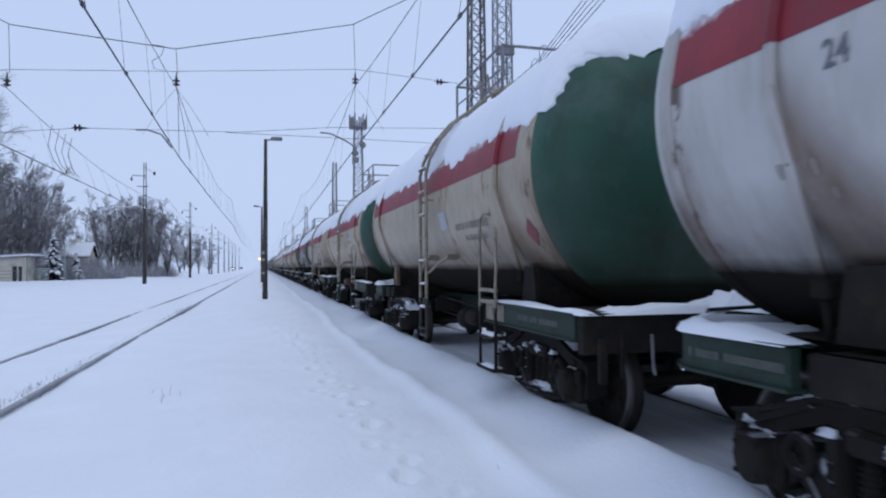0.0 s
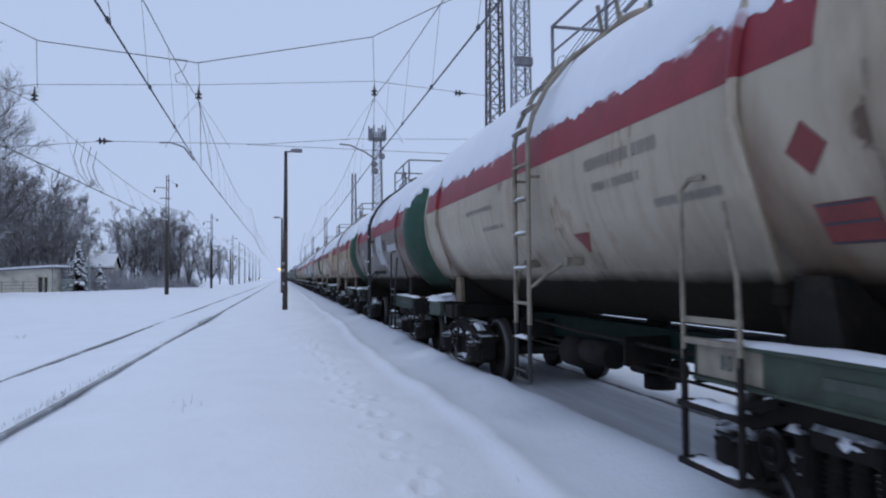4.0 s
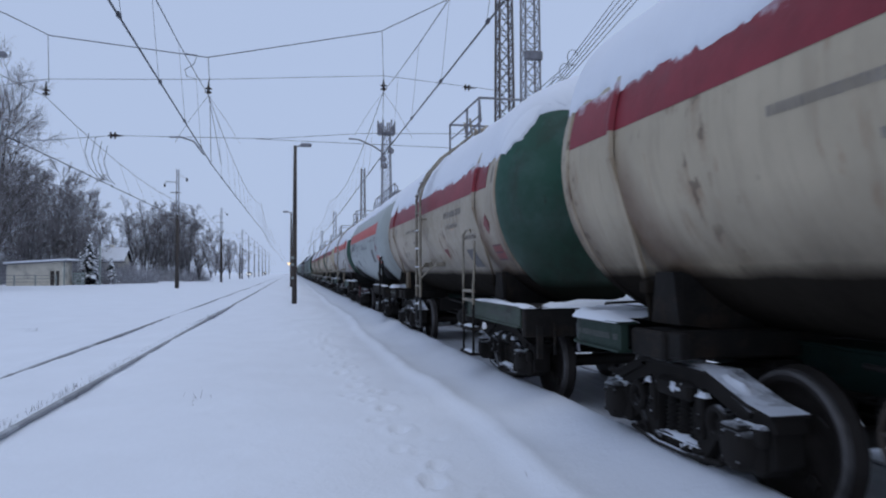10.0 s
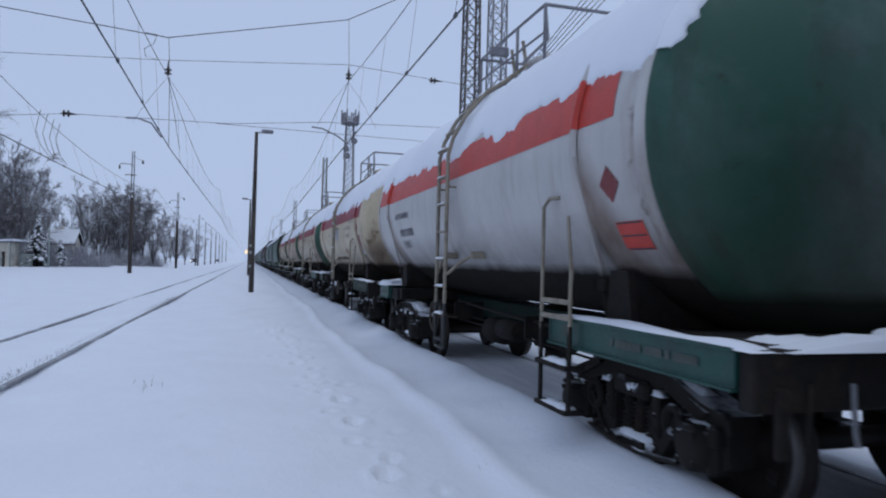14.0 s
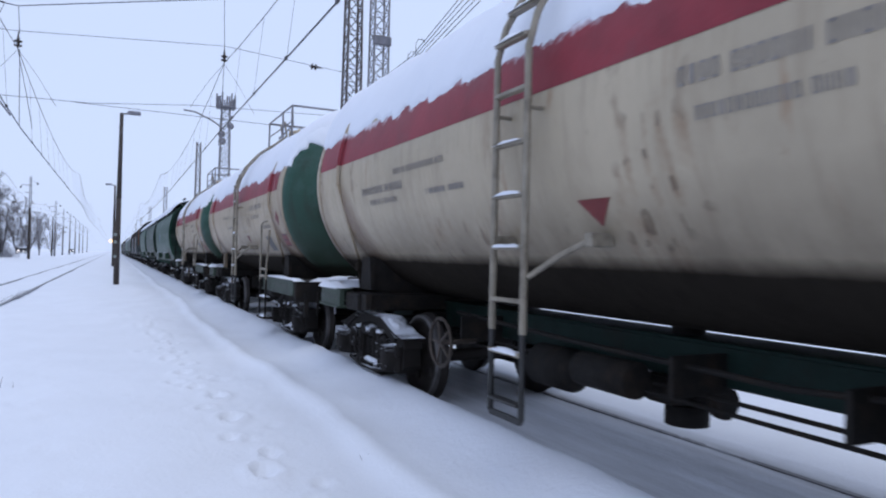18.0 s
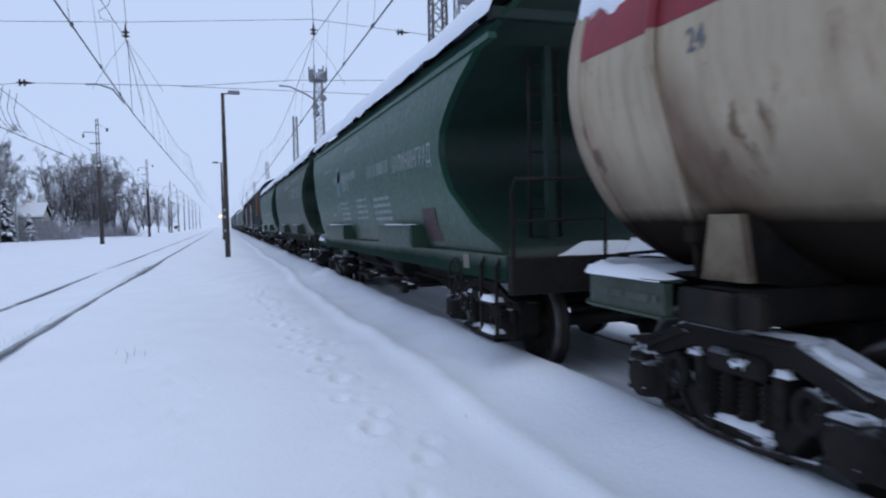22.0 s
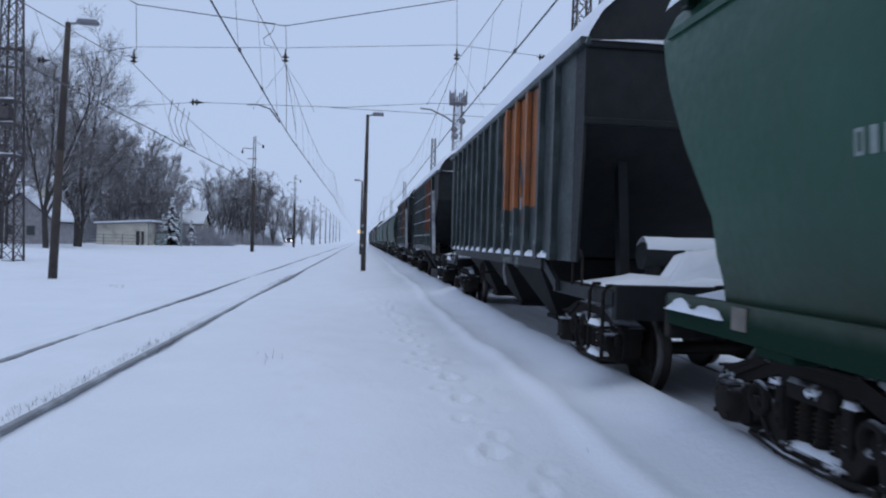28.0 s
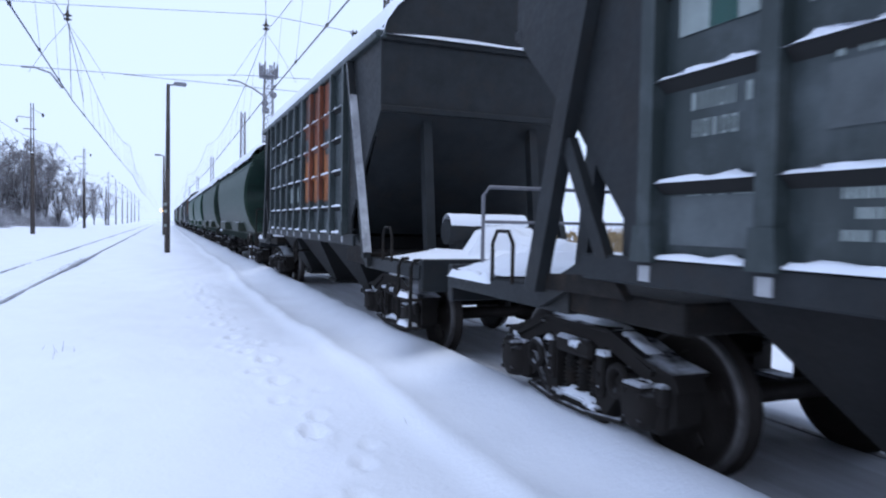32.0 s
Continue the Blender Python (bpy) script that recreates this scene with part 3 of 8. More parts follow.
AHEAD = (0, 0.36, 0)     # the barrel sits a little forward on its frame


def wheelset_shape():
    s = Shape().tube((-1.08, 0, 0), (1.08, 0, 0), 0.075, 14)
    for sg in (-1, 1):
        prof = [(0.715, 0.42), (0.715, 0.508), (0.745, 0.506), (0.76, 0.482), (0.845, 0.472), (0.85, 0.455), (0.85, 0.405), (0.80, 0.385),
                (0.785, 0.24), (0.82, 0.14), (0.88, 0.125), (0.88, 0.075), (0.69, 0.075), (0.69, 0.13), (0.73, 0.22), (0.715, 0.42)]
        s.lathe([(sg * a, r) for a, r in prof], 36)
        for k in range(4):      # casting bosses on the disc
            a = k * math.pi / 2 + 0.4
            s.box(sg * 0.80 - 0.012, sg * 0.80 + 0.012, 0.27 * math.cos(a) - 0.05, 0.27 * math.cos(a) + 0.05, 0.27 * math.sin(a) - 0.05, 0.27 * math.sin(a) + 0.05, 0.01)
    return s


def tread_shape(sg):
    """The worn edge of one wheel's tread."""
    return Shape().lathe([(sg * 0.851, 0.44), (sg * 0.854, 0.455), (sg * 0.849, 0.474), (sg * 0.80, 0.4785)], 36)


def side_frame_shape():
    """A cast bogie side frame with its window, pedestals and axle boxes, on the car's near side."""
    s = Shape()
    a, b = -1.15, -0.93
    s.slab([(-1.22, 0.60), (-1.18, 0.71), (-0.92, 0.75), (-0.45, 0.90), (0.45, 0.90), (0.92, 0.75), (1.18, 0.71), (1.22, 0.60), (0.86, 0.62), (0.42, 0.76), (-0.42, 0.76), (-0.86, 0.62)], a, b)
    s.slab([(-0.74, 0.63), (-0.60, 0.63), (-0.30, 0.33), (0.30, 0.33), (0.60, 0.63), (0.74, 0.63), (0.40, 0.20), (-0.40, 0.20)], a, b)
    for sg in (-1, 1):
        y = sg * 0.925
        s.slab([(y - 0.25, 0.62), (y + 0.25, 0.62), (y + 0.27, 0.40), (y + 0.17, 0.34), (y - 0.17, 0.34), (y - 0.27, 0.40)], a + 0.01, b - 0.01)
        s.box(a - 0.06, b + 0.02, y - 0.19, y + 0.19, 0.31, 0.62, 0.04)
        s.lathe([(a - 0.15, 0.0), (a - 0.15, 0.10), (a - 0.12, 0.15), (a - 0.04, 0.165)], 14, "x", (0, y, 0.47))
        for k in range(4):
            an = math.pi / 4 + k * math.pi / 2
            s.tube((a - 0.155, y + 0.12 * math.cos(an), 0.47 + 0.12 * math.sin(an)), (a - 0.10, y + 0.12 * math.cos(an), 0.47 + 0.12 * math.sin(an)), 0.02, 6)
        s.slab([(sg * 0.40, 0.80), (sg * 0.29, 0.80), (sg * 0.29, 0.30), (sg * 0.38, 0.30)], a, b)
        s.box(a - 0.03, a + 0.02, sg * 0.36 - 0.05, sg * 0.36 + 0.05, 0.40, 0.72, 0.015)
        s.slab([(sg * 0.62, 0.64), (sg * 0.52, 0.64), (sg * 0.62, 0.36), (sg * 0.70, 0.40)], a + 0.03, b - 0.03)     # web beside the axle box
        s.slab([(sg * 0.46, 0.905), (sg * 0.95, 0.755), (sg * 1.2, 0.715), (sg * 1.2, 0.69), (sg * 0.95, 0.725), (sg * 0.46, 0.87)], a - 0.035, b + 0.035)   # top flange
        for z in (0.46, 0.56):
            s.tube((a - 0.05, sg * 0.36, z), (a + 0.01, sg * 0.36, z), 0.022, 6)
    s.box(a - 0.035, b + 0.035, -0.47, 0.47, 0.87, 0.905, 0.01)
    s.box(a - 0.02, b + 0.02, -0.38, 0.38, 0.22, 0.335, 0.03)
    s.box(a - 0.05, a + 0.04, -0.26, 0.26, 0.64, 0.78, 0.03)
    for sg in (-1, 1):
        s.lathe([(a - 0.02, 0.13), (a - 0.05, 0.12), (a - 0.05, 0.085), (a + 0.01, 0.075)], 14, "x", (0, sg * 0.60, 0.56))      # rim round the lightening hole
        s.slab([(sg * 0.50, 0.83), (sg * 0.56, 0.85), (sg * 0.98, 0.70), (sg * 0.96, 0.66)], a - 0.03, a + 0.01)
        s.slab([(sg * 0.42, 0.24), (sg * 0.36, 0.22), (sg * 0.64, 0.56), (sg * 0.69, 0.56)], a - 0.03, a + 0.01)
        s.box(a - 0.07, a + 0.01, sg * 1.10 - 0.05, sg * 1.10 + 0.05, 0.50, 0.64, 0.02)
        s.tube((a - 0.06, sg * 0.2, 0.275), (a + 0.01, sg * 0.2, 0.275), 0.04, 8)
    s.v = [(x, y * AXLE / 0.925, z) for x, y, z in s.v]
    return s


def spring_shape():
    """One coil spring, turned as a ribbed column."""
    prof = [(0.32, 0.05)]
    for i in range(8):
        z = 0.335 + i * 0.034
        prof += [(z - 0.010, 0.055), (z, 0.08), (z + 0.010, 0.055)]
    return Shape().lathe(prof + [(0.62, 0.05)], 12, "z")


def bolster_shape():
    s = Shape().box(-1.15, 1.15, -0.22, 0.22, 0.66, 0.86, 0.04)
    s.box(-0.5, 0.5, -0.26, 0.26, 0.58, 0.92, 0.04)
    for sg in (-1, 1):
        for y in (-0.58, 0.58):     # brake shoes and hangers
            s.box(sg * 0.78 - 0.05, sg * 0.78 + 0.05, y - 0.035, y + 0.035, 0.30, 0.60, 0.015)
        s.tube((-0.85, sg * 0.60, 0.42), (0.85, sg * 0.60, 0.42), 0.035, 8)
    return s


def brake_gear_shape():
    """Levers and rods that hang between the wheels of a bogie."""
    s = Shape().path([(-1.19, -0.62, 0.30), (-1.21, -0.2, 0.26), (-1.21, 0.2, 0.26), (-1.19, 0.62, 0.30)], 0.02, 6)
    for sg in (-1, 1):
        s.slab([(sg * 0.52, 0.30), (sg * 0.58, 0.30), (sg * 0.47, 0.66), (sg * 0.42, 0.66)], -0.91, -0.87)
        s.tube((-1.2, sg * 0.56, 0.29), (-0.8, sg * 0.56, 0.36), 0.022, 6)
        s.box(-1.30, -1.18, sg * AXLE - 0.10, sg * AXLE + 0.10, 0.585, 0.625, 0.015)
    return s


def lumps(r, x0, x1, y0, y1, z, h, n=14, slope=0.0):
    """A rounded, uneven pad of snow."""
    k = r.uniform(0, 50)

    def f(u, w):
        e = (1 - abs(2 * u - 1) ** 4) * (1 - abs(2 * w - 1) ** 4)
        wx, wy = 0.04 * n3(u * 4 + k, w * 4, 1), 0.08 * n3(u * 4, w * 4 + k, 5)
        return (x0 + (x1 - x0) * u + wx * e, y0 + (y1 - y0) * w + wy * e, z - 0.012 + slope * (w - 0.5) * (y1 - y0) + h * e ** 0.4 * (0.75 + 0.7 * n3(u * 2 + k, w * 5, 0)))

    return Shape().grid(f, lin(0, 1, 6), lin(0, 1, n))


def plaster(r, x, y0, y1, z0, z1):
    """A thin ragged patch of snow blown against an upright face."""
    k = r.uniform(0, 50)

    def f(u, w):
        e = (1 - abs(2 * u - 1) ** 4) * (1 - abs(2 * w - 1) ** 4)
        return (x + 0.012 - (0.028 * e ** 0.5) * (0.6 + 0.8 * n3(u * 3 + k, w * 3, 2)), y0 + (y1 - y0) * u + 0.06 * n3(u * 4 + k, w * 3, 7), z0 + (z1 - z0) * w + 0.05 * n3(u * 5, w * 3 + k, 9))

    return Shape().grid(f, lin(0, 1, 8), lin(0, 1, 6))


def bogie_snow_shapes(k):
    """The patches of snow on one bogie's castings, each a shape of its own."""
    r = random.Random(k)
    out = [lumps(r, -1.16, -0.93, -0.46, 0.46, 0.905, 0.035)]
    for sg in (-1, 1):
        out.append(lumps(r, -1.21, -0.95, sg * AXLE - 0.11, sg * AXLE + 0.13, 0.62, 0.03, 8))
        out.append(lumps(r, -1.13, -0.99, sg * 0.62 - 0.16, sg * 0.62 + 0.14, 0.845, 0.03, 10, -0.33 * sg))
        out.append(lumps(r, -1.20, -1.12, sg * 0.36 - 0.06, sg * 0.36 + 0.06, 0.715, 0.05, 6))
    q = AXLE / 0.925
    for y0, y1, z0, z1, x in ((0.98, 1.12, 0.63, 0.67, -1.155), (0.44, 0.55, 0.49, 0.56, -1.125), (-0.56, -0.47, 0.44, 0.52, -1.125), (-0.14, 0.04, 0.70, 0.75, -1.205), (-0.30, -0.12, 0.27, 0.31, -1.175), (-1.02, -0.86, 0.54, 0.59, -1.215), (0.86, 0.98, 0.37, 0.41, -1.215)):
        d = r.uniform(-0.05, 0.05)
        out.append(plaster(r, x, (y0 + d) * q, (y1 + d) * q, z0, z1))
    return out + [lumps(r, -1.16, -0.98, -0.3, 0.28, 0.33, 0.06, 8)]


def add_bogie(car, y, place):
    me = shared("side_frame", side_frame_shape)
    part("side_frame", me, IRON_B, car, at=(0, y, 0))
    far = part("side_frame", me, IRON_B, car, at=(0, y, 0))
    far.rotation_euler.z = math.pi
    part("brake_gear", shared("brake_gear", brake_gear_shape), IRON_B, car, at=(0, y, 0))
    for dy in (-0.17, 0.0, 0.17):
        part("spring", shared("spring", spring_shape), IRON, car, at=(-1.06, y + dy, 0))
    part("bolster", shared("bolster", bolster_shape), IRON, car, at=(0, y, 0))
    k = int(abs(place * 7 + y * 3)) % 4
    for j in range(15):
        part("bogie_snow", shared(("bogie_snow", k, j), lambda: bogie_snow_shapes(k)[j]), SNOW, car, "thin snow lying on the bogie castings", at=(0, y, 0))
    for dy in (-AXLE, AXLE):
        w = part("wheelset", shared("wheelset", wheelset_shape), STEEL, car, "worn steel wheels on one axle", at=(0, y + dy, WHEEL_R))
        for sg in (-1, 1):
            part("tread", shared(("tread", sg), lambda: tread_shape(sg)), TREAD, w, "worn bright wheel tread")
        WHEELSETS.append((w, place, y + dy))


def coupler_shape():
    s = Shape().box(-0.13, 0.13, -0.95, 0.0, 0.93, 1.17, 0.03)
    s.slab([(-0.02, 0.86), (0.24, 0.90), (0.26, 1.20), (-0.02, 1.24)], -0.24, -0.02)
    s.slab([(-0.02, 0.88), (0.12, 0.92), (0.12, 1.18), (-0.02, 1.22)], 0.02, 0.22)
    s.box(-0.10, 0.05, -0.12, 0.1, 1.2, 1.3, 0.03)
    s.path([(0.35, -0.5, 0.95), (0.36, -0.3, 0.86), (0.31, -0.06, 0.79), (0.2, 0.12, 0.88)], 0.02, 8)
    s.path([(-0.2, -0.55, 1.22), (-0.35, -0.45, 1.30), (-0.9, -0.42, 1.28), (-1.0, -0.4, 1.05)], 0.016, 6)
    return s


def coupler_snow():
    r = random.Random(5)
    s = lumps(r, -0.30, 0.28, -0.55, 0.25, 1.24, 0.24)
    s2 = lumps(r, -0.18, 0.18, -1.0, -0.4, 1.17, 0.17)
    return s.add(s2.v, s2.f, True)


def add_coupler(car, end):
    for sg in (-1, 1):
        ob = part("coupler", shared("coupler", coupler_shape), IRON, car, "cast automatic coupler head with hose", at=(0, sg * end, 0))
        sn = part("coupler_snow", shared("coupler_snow", coupler_snow), SNOW, car, "snow heaped on the coupler", at=(0, sg * end, 0))
        if sg < 0:
            ob.rotation_euler.z = sn.rotation_euler.z = math.pi


# -- tank cars --
def on_barrel(y, z, off=0.004, R=RB):
    d = z - ZC
    return (-math.sqrt(max(0.01, R * R - d * d)) - off, y, z)


def barrel_shape(R):
    return Shape().grid(lambda y, a: (R * math.cos(a), y, ZC + R * math.sin(a)), lin(-HALF, HALF, 25), lin(0, 2 * math.pi, 73))


def head_shape(R):
    """A dished end, at the far end of the barrel."""
    def f(u, a):
        return (R * math.cos(u) * math.cos(a), HALF + 0.12 + 0.52 * math.sin(u), ZC + R * math.cos(u) * math.sin(a))
    return Shape().grid(f, lin(0, math.pi / 2, 14), lin(0, 2 * math.pi, 73))


def end_disc_shape(R):
    def f(u, a):
        return ((R + 0.01) * math.cos(u) * math.cos(a), HALF + 0.126 + 0.52 * math.sin(u), ZC + (R + 0.01) * math.cos(u) * math.sin(a))
    return Shape().grid(f, lin(0.80, math.pi / 2, 10), lin(0, 2 * math.pi, 61))


def end_snow_shape(k, R):
    """Snow blown against the upper part of a dished end, ragged along its lower edge."""
    o = 7.3 * k

    def f(w, a):
        t = abs(a - math.pi / 2) / 1.3
        deep = (0.88 - 0.62 * t * t) * (0.75 + 0.55 * n3(a * 3 + o, 1.0, 0) + 0.35 * n3(a * 11 + o, 2.0, 4))
        u = max(0.02, deep) * w
        th = 0.045 * (1 - w) ** 0.5 * (1 - t ** 4) + (0.006 if w < 0.98 else -0.006)
        return ((R * math.cos(u) + th) * math.cos(a), HALF + 0.12 + 0.52 * math.sin(u) + th, ZC + (R * math.cos(u) + th) * math.sin(a))

    return Shape().grid(f, [0, 0.1, 0.25, 0.45, 0.65, 0.82, 0.94, 1.0], lin(math.pi / 2 - 1.24, math.pi / 2 + 1.24, 100))


def rim_shape(R):
    s = Shape().lathe([(HALF - 0.01, R - 0.01), (HALF - 0.01, R + 0.006), (HALF + 0.005, R + 0.012), (HALF + 0.125, R + 0.006), (HALF + 0.125, R - 0.01)], 72, "y", (0, 0, ZC))
    return s


def stripe_shape(R, z0, z1, sg):
    def f(y, z):
        p = on_barrel(y, z, 0.004, R)
        return (p[0] if sg < 0 else -p[0], p[1], p[2])
    return Shape().grid(f, lin(-HALF + 0.66, HALF + 0.33, 14), lin(z0, z1, 6))


def snow_cap_shape(k, R, low=72.0):
    r = random.Random(k)
    o = r.uniform(0, 90)

    def f(y, w):
        side = 1 if w > 0 else -1
        rag = 7.0 * n3(y * 1.1 + o, side * 3.0, 2) + 3.0 * n3(y * 4.3 + o, side * 5.0, 7) + 2.0 * n3(y * 11.0 + o, side * 9.0, 3) + 1.3 * n3(y * 25.0 + o, side * 4.0, 8)
        lim = radians(low + rag)
        over = max(0.0, abs(y) - HALF - 0.12)
        lim *= 1.0 - 0.75 * min(1.0, over / 0.40)
        a = w * lim
        e = max(0.0, 1 - abs(w) ** 4)
        th = 0.014 + e * (0.13 + 0.06 * n3(y * 0.8 + o, a * 1.5, 0) + 0.025 * n3(y * 3.1, a * 4 + o, 4)) * (0.45 + 0.55 * math.cos(a))
        if abs(w) > 0.999:
            th = -0.01
        rr = R * math.sqrt(max(0.0, 1 - (over / 0.53) ** 2)) + th * (1 - 0.6 * min(1, over / 0.4))
        return (rr * math.sin(a), y, ZC + rr * math.cos(a))

    ys = lin(-HALF - 0.48, HALF + 0.48, 280)
    ws = [-1, -0.985, -0.95] + lin(-0.88, 0.88, 19) + [0.95, 0.985, 1]
    return Shape().grid(f, ys, ws)


def strap_shape(R):
    """A flat tie band over the barrel; below the middle it leaves the barrel and runs straight to the saddle."""
    pts = lin(radians(-5), radians(185), 48)
    rad = lambda y: R + 0.012 + (0.03 if abs(y) < 0.03 else 0)
    s = Shape().grid(lambda y, a: (rad(y) * math.cos(a), y, ZC + rad(y) * math.sin(a)), [-0.036, -0.025, 0.025, 0.036], pts)
    for sg in (-1, 1):
        top, low = (R + 0.04, ZC - 0.10), (1.215, 1.50)
        vs = [(sg * (x + d), y, z) for x, z in (top, low) for d in (-0.03, 0.006) for y in (-0.034, 0.034)]
        s.add(vs, [(0, 1, 3, 2), (4, 6, 7, 5), (0, 4, 5, 1), (2, 3, 7, 6), (0, 2, 6, 4), (1, 5, 7, 3)])
        s.box(sg * 1.20 - 0.05, sg * 1.20 + 0.05, -0.06, 0.06, 1.42, 1.53, 0.015)
        s.tube((sg * 1.20, 0, 1.44), (sg * 1.17, 0, 1.2), 0.024, 8)
    return s


def strap_paint_shape(R):
    """The warning stripe where it runs on over a strap."""
    return Shape().grid(lambda y, a: ((R + (0.047 if abs(y) < 0.03 else 0.01)) * math.cos(a), y, ZC + (R + (0.047 if abs(y) < 0.03 else 0.01)) * math.sin(a)), [-0.037, -0.026, 0.026, 0.037], lin(radians(175.4), radians(159.7), 8))


def saddle_shape(sg):
    """The outer plate of the bracket that carries one side of the barrel."""
    return Shape().slab([(-0.20, 1.20), (0.20, 1.20), (0.13, 1.60), (-0.13, 1.60)], sg * 1.15, sg * 1.21)


def saddle_web_shape(sg):
    out = [(sg * 1.15, 1.20), (sg * 0.45, 1.10), (sg * 0.45, 1.22), (sg * 1.00, 1.55), (sg * 1.15, 1.60)]
    return Shape().wall(out, -0.15, -0.12).wall(out, 0.12, 0.15)


def sill_shape(half):
    s = Shape().box(-0.22, 0.22, -half + 0.55, half - 0.55, 0.76, 1.05, 0.015)
    s.box(-0.25, 0.25, -half + 0.6, half - 0.6, 1.04, 1.07, 0.008)
    return s


def body_bolster_shape():
    """The cross box of the frame over a bogie."""
    return Shape().box(-1.40, 1.40, -0.24, 0.24, 0.95, 1.16, 0.02)


def side_beam_shape(sg, y0):
    """A channel beam along one side of the end platform; the car's far end."""
    s = Shape().box(sg * 1.47, sg * 1.40, y0, 5.43, 0.97, 1.185, 0.012)
    s.box(sg * 1.50, sg * 1.34, y0, 5.43, 1.18, 1.20, 0.004)
    s.box(sg * 1.50, sg * 1.34, y0, 5.43, 0.955, 0.975, 0.004)
    for y in lin(y0 + 0.28, 5.4, 4):
        s.box(sg * 1.46, sg * 1.36, y - 0.012, y + 0.012, 0.97, 1.185)
    return s


def end_beam_shape():
    s = Shape().box(-1.47, 1.47, 5.44, 5.56, 0.86, 1.20, 0.015)
    for sg in (-1, 1):
        s.box(sg * 1.3 - 0.04, sg * 1.3 + 0.04, 5.555, 5.60, 0.62, 1.0, 0.01)
        s.tube((sg * 1.12, 5.58, 0.66), (sg * 1.12, 5.58, 1.02), 0.018, 6)
    return s


def corner_run(n=9):
    """The outer edge of the rounded platform in plan: along the side, round the corner and on to the middle."""
    pts = [(1.47, 4.17), (1.47, 4.6), (1.47, 4.92)]
    pts += [(0.95 + 0.52 * math.cos(a), 4.92 + 0.52 * math.sin(a)) for a in lin(0.15, math.pi / 2, n)]
    return pts + [(0.0, 5.44)]


def round_beam_shape(sg):
    """The channel that runs round one corner of the far platform."""
    run = corner_run()
    s = Shape()
    for z0, z1, outw, inw in ((0.97, 1.19, 0.0, 0.06), (1.18, 1.20, 0.03, 0.14), (0.955, 0.975, 0.03, 0.12)):
        vs = []
        for i, (x, y) in enumerate(run):
            xa, ya = run[max(i - 1, 0)]
            xb, yb = run[min(i + 1, len(run) - 1)]
            l = math.hypot(xb - xa, yb - ya)
            nx, ny = (yb - ya) / l, -(xb - xa) / l
            vs += [(sg * (x + nx * outw), y + ny * outw, z0), (sg * (x + nx * outw), y + ny * outw, z1), (sg * (x - nx * inw), y - ny * inw, z1), (sg * (x - nx * inw), y - ny * inw, z0)]
        n = len(run)
        s.add(vs, [(4 * i + k, 4 * i + (k + 1) % 4, 4 * i + 4 + (k + 1) % 4, 4 * i + 4 + k) for i in range(n - 1) for k in range(4)] + [(0, 1, 2, 3), (4 * n - 4, 4 * n - 3, 4 * n - 2, 4 * n - 1)])
    return s


def round_snow_shape(k):
    """Snow lying along the rounded beam's top."""
    run = corner_run()
    r = random.Random(k)
    o = r.uniform(0, 40)

    def f(i, w):
        x, y = run[i]
        e = (1 - abs(w) ** 4) * (0.2 if i in (0, len(run) - 1) else 1)
        return (-(x - 0.06 + 0.11 * w * (x / 1.47)), y - 0.06 * (1 - x / 1.47) + 0.1 * w * (1 - x / 1.47), 1.19 + e * (0.07 + 0.05 * n3(i * 0.6 + o, w, 2)))

    return Shape().grid(f, list(range(len(run))), lin(-1, 1, 7))


def inner_beam_shape(sg):
    return Shape().box(sg * 1.36, sg * 1.28, 3.5, 4.16, 0.97, 1.16, 0.01)


def deck_plate_shape():
    return Shape().box(-1.36, 1.36, 4.5, 5.44, 1.17, 1.195, 0.004)


def round_deck_shape():
    return Shape().box(-0.92, 0.92, 4.5, 5.36, 1.165, 1.19, 0.004)


def uncoupling_rod():
    """The bent lever that hangs at the end beam."""
    return Shape().path([(-0.85, 5.60, 1.02), (-0.85, 5.62, 0.74), (-0.84, 5.63, 0.68)], 0.017, 6)


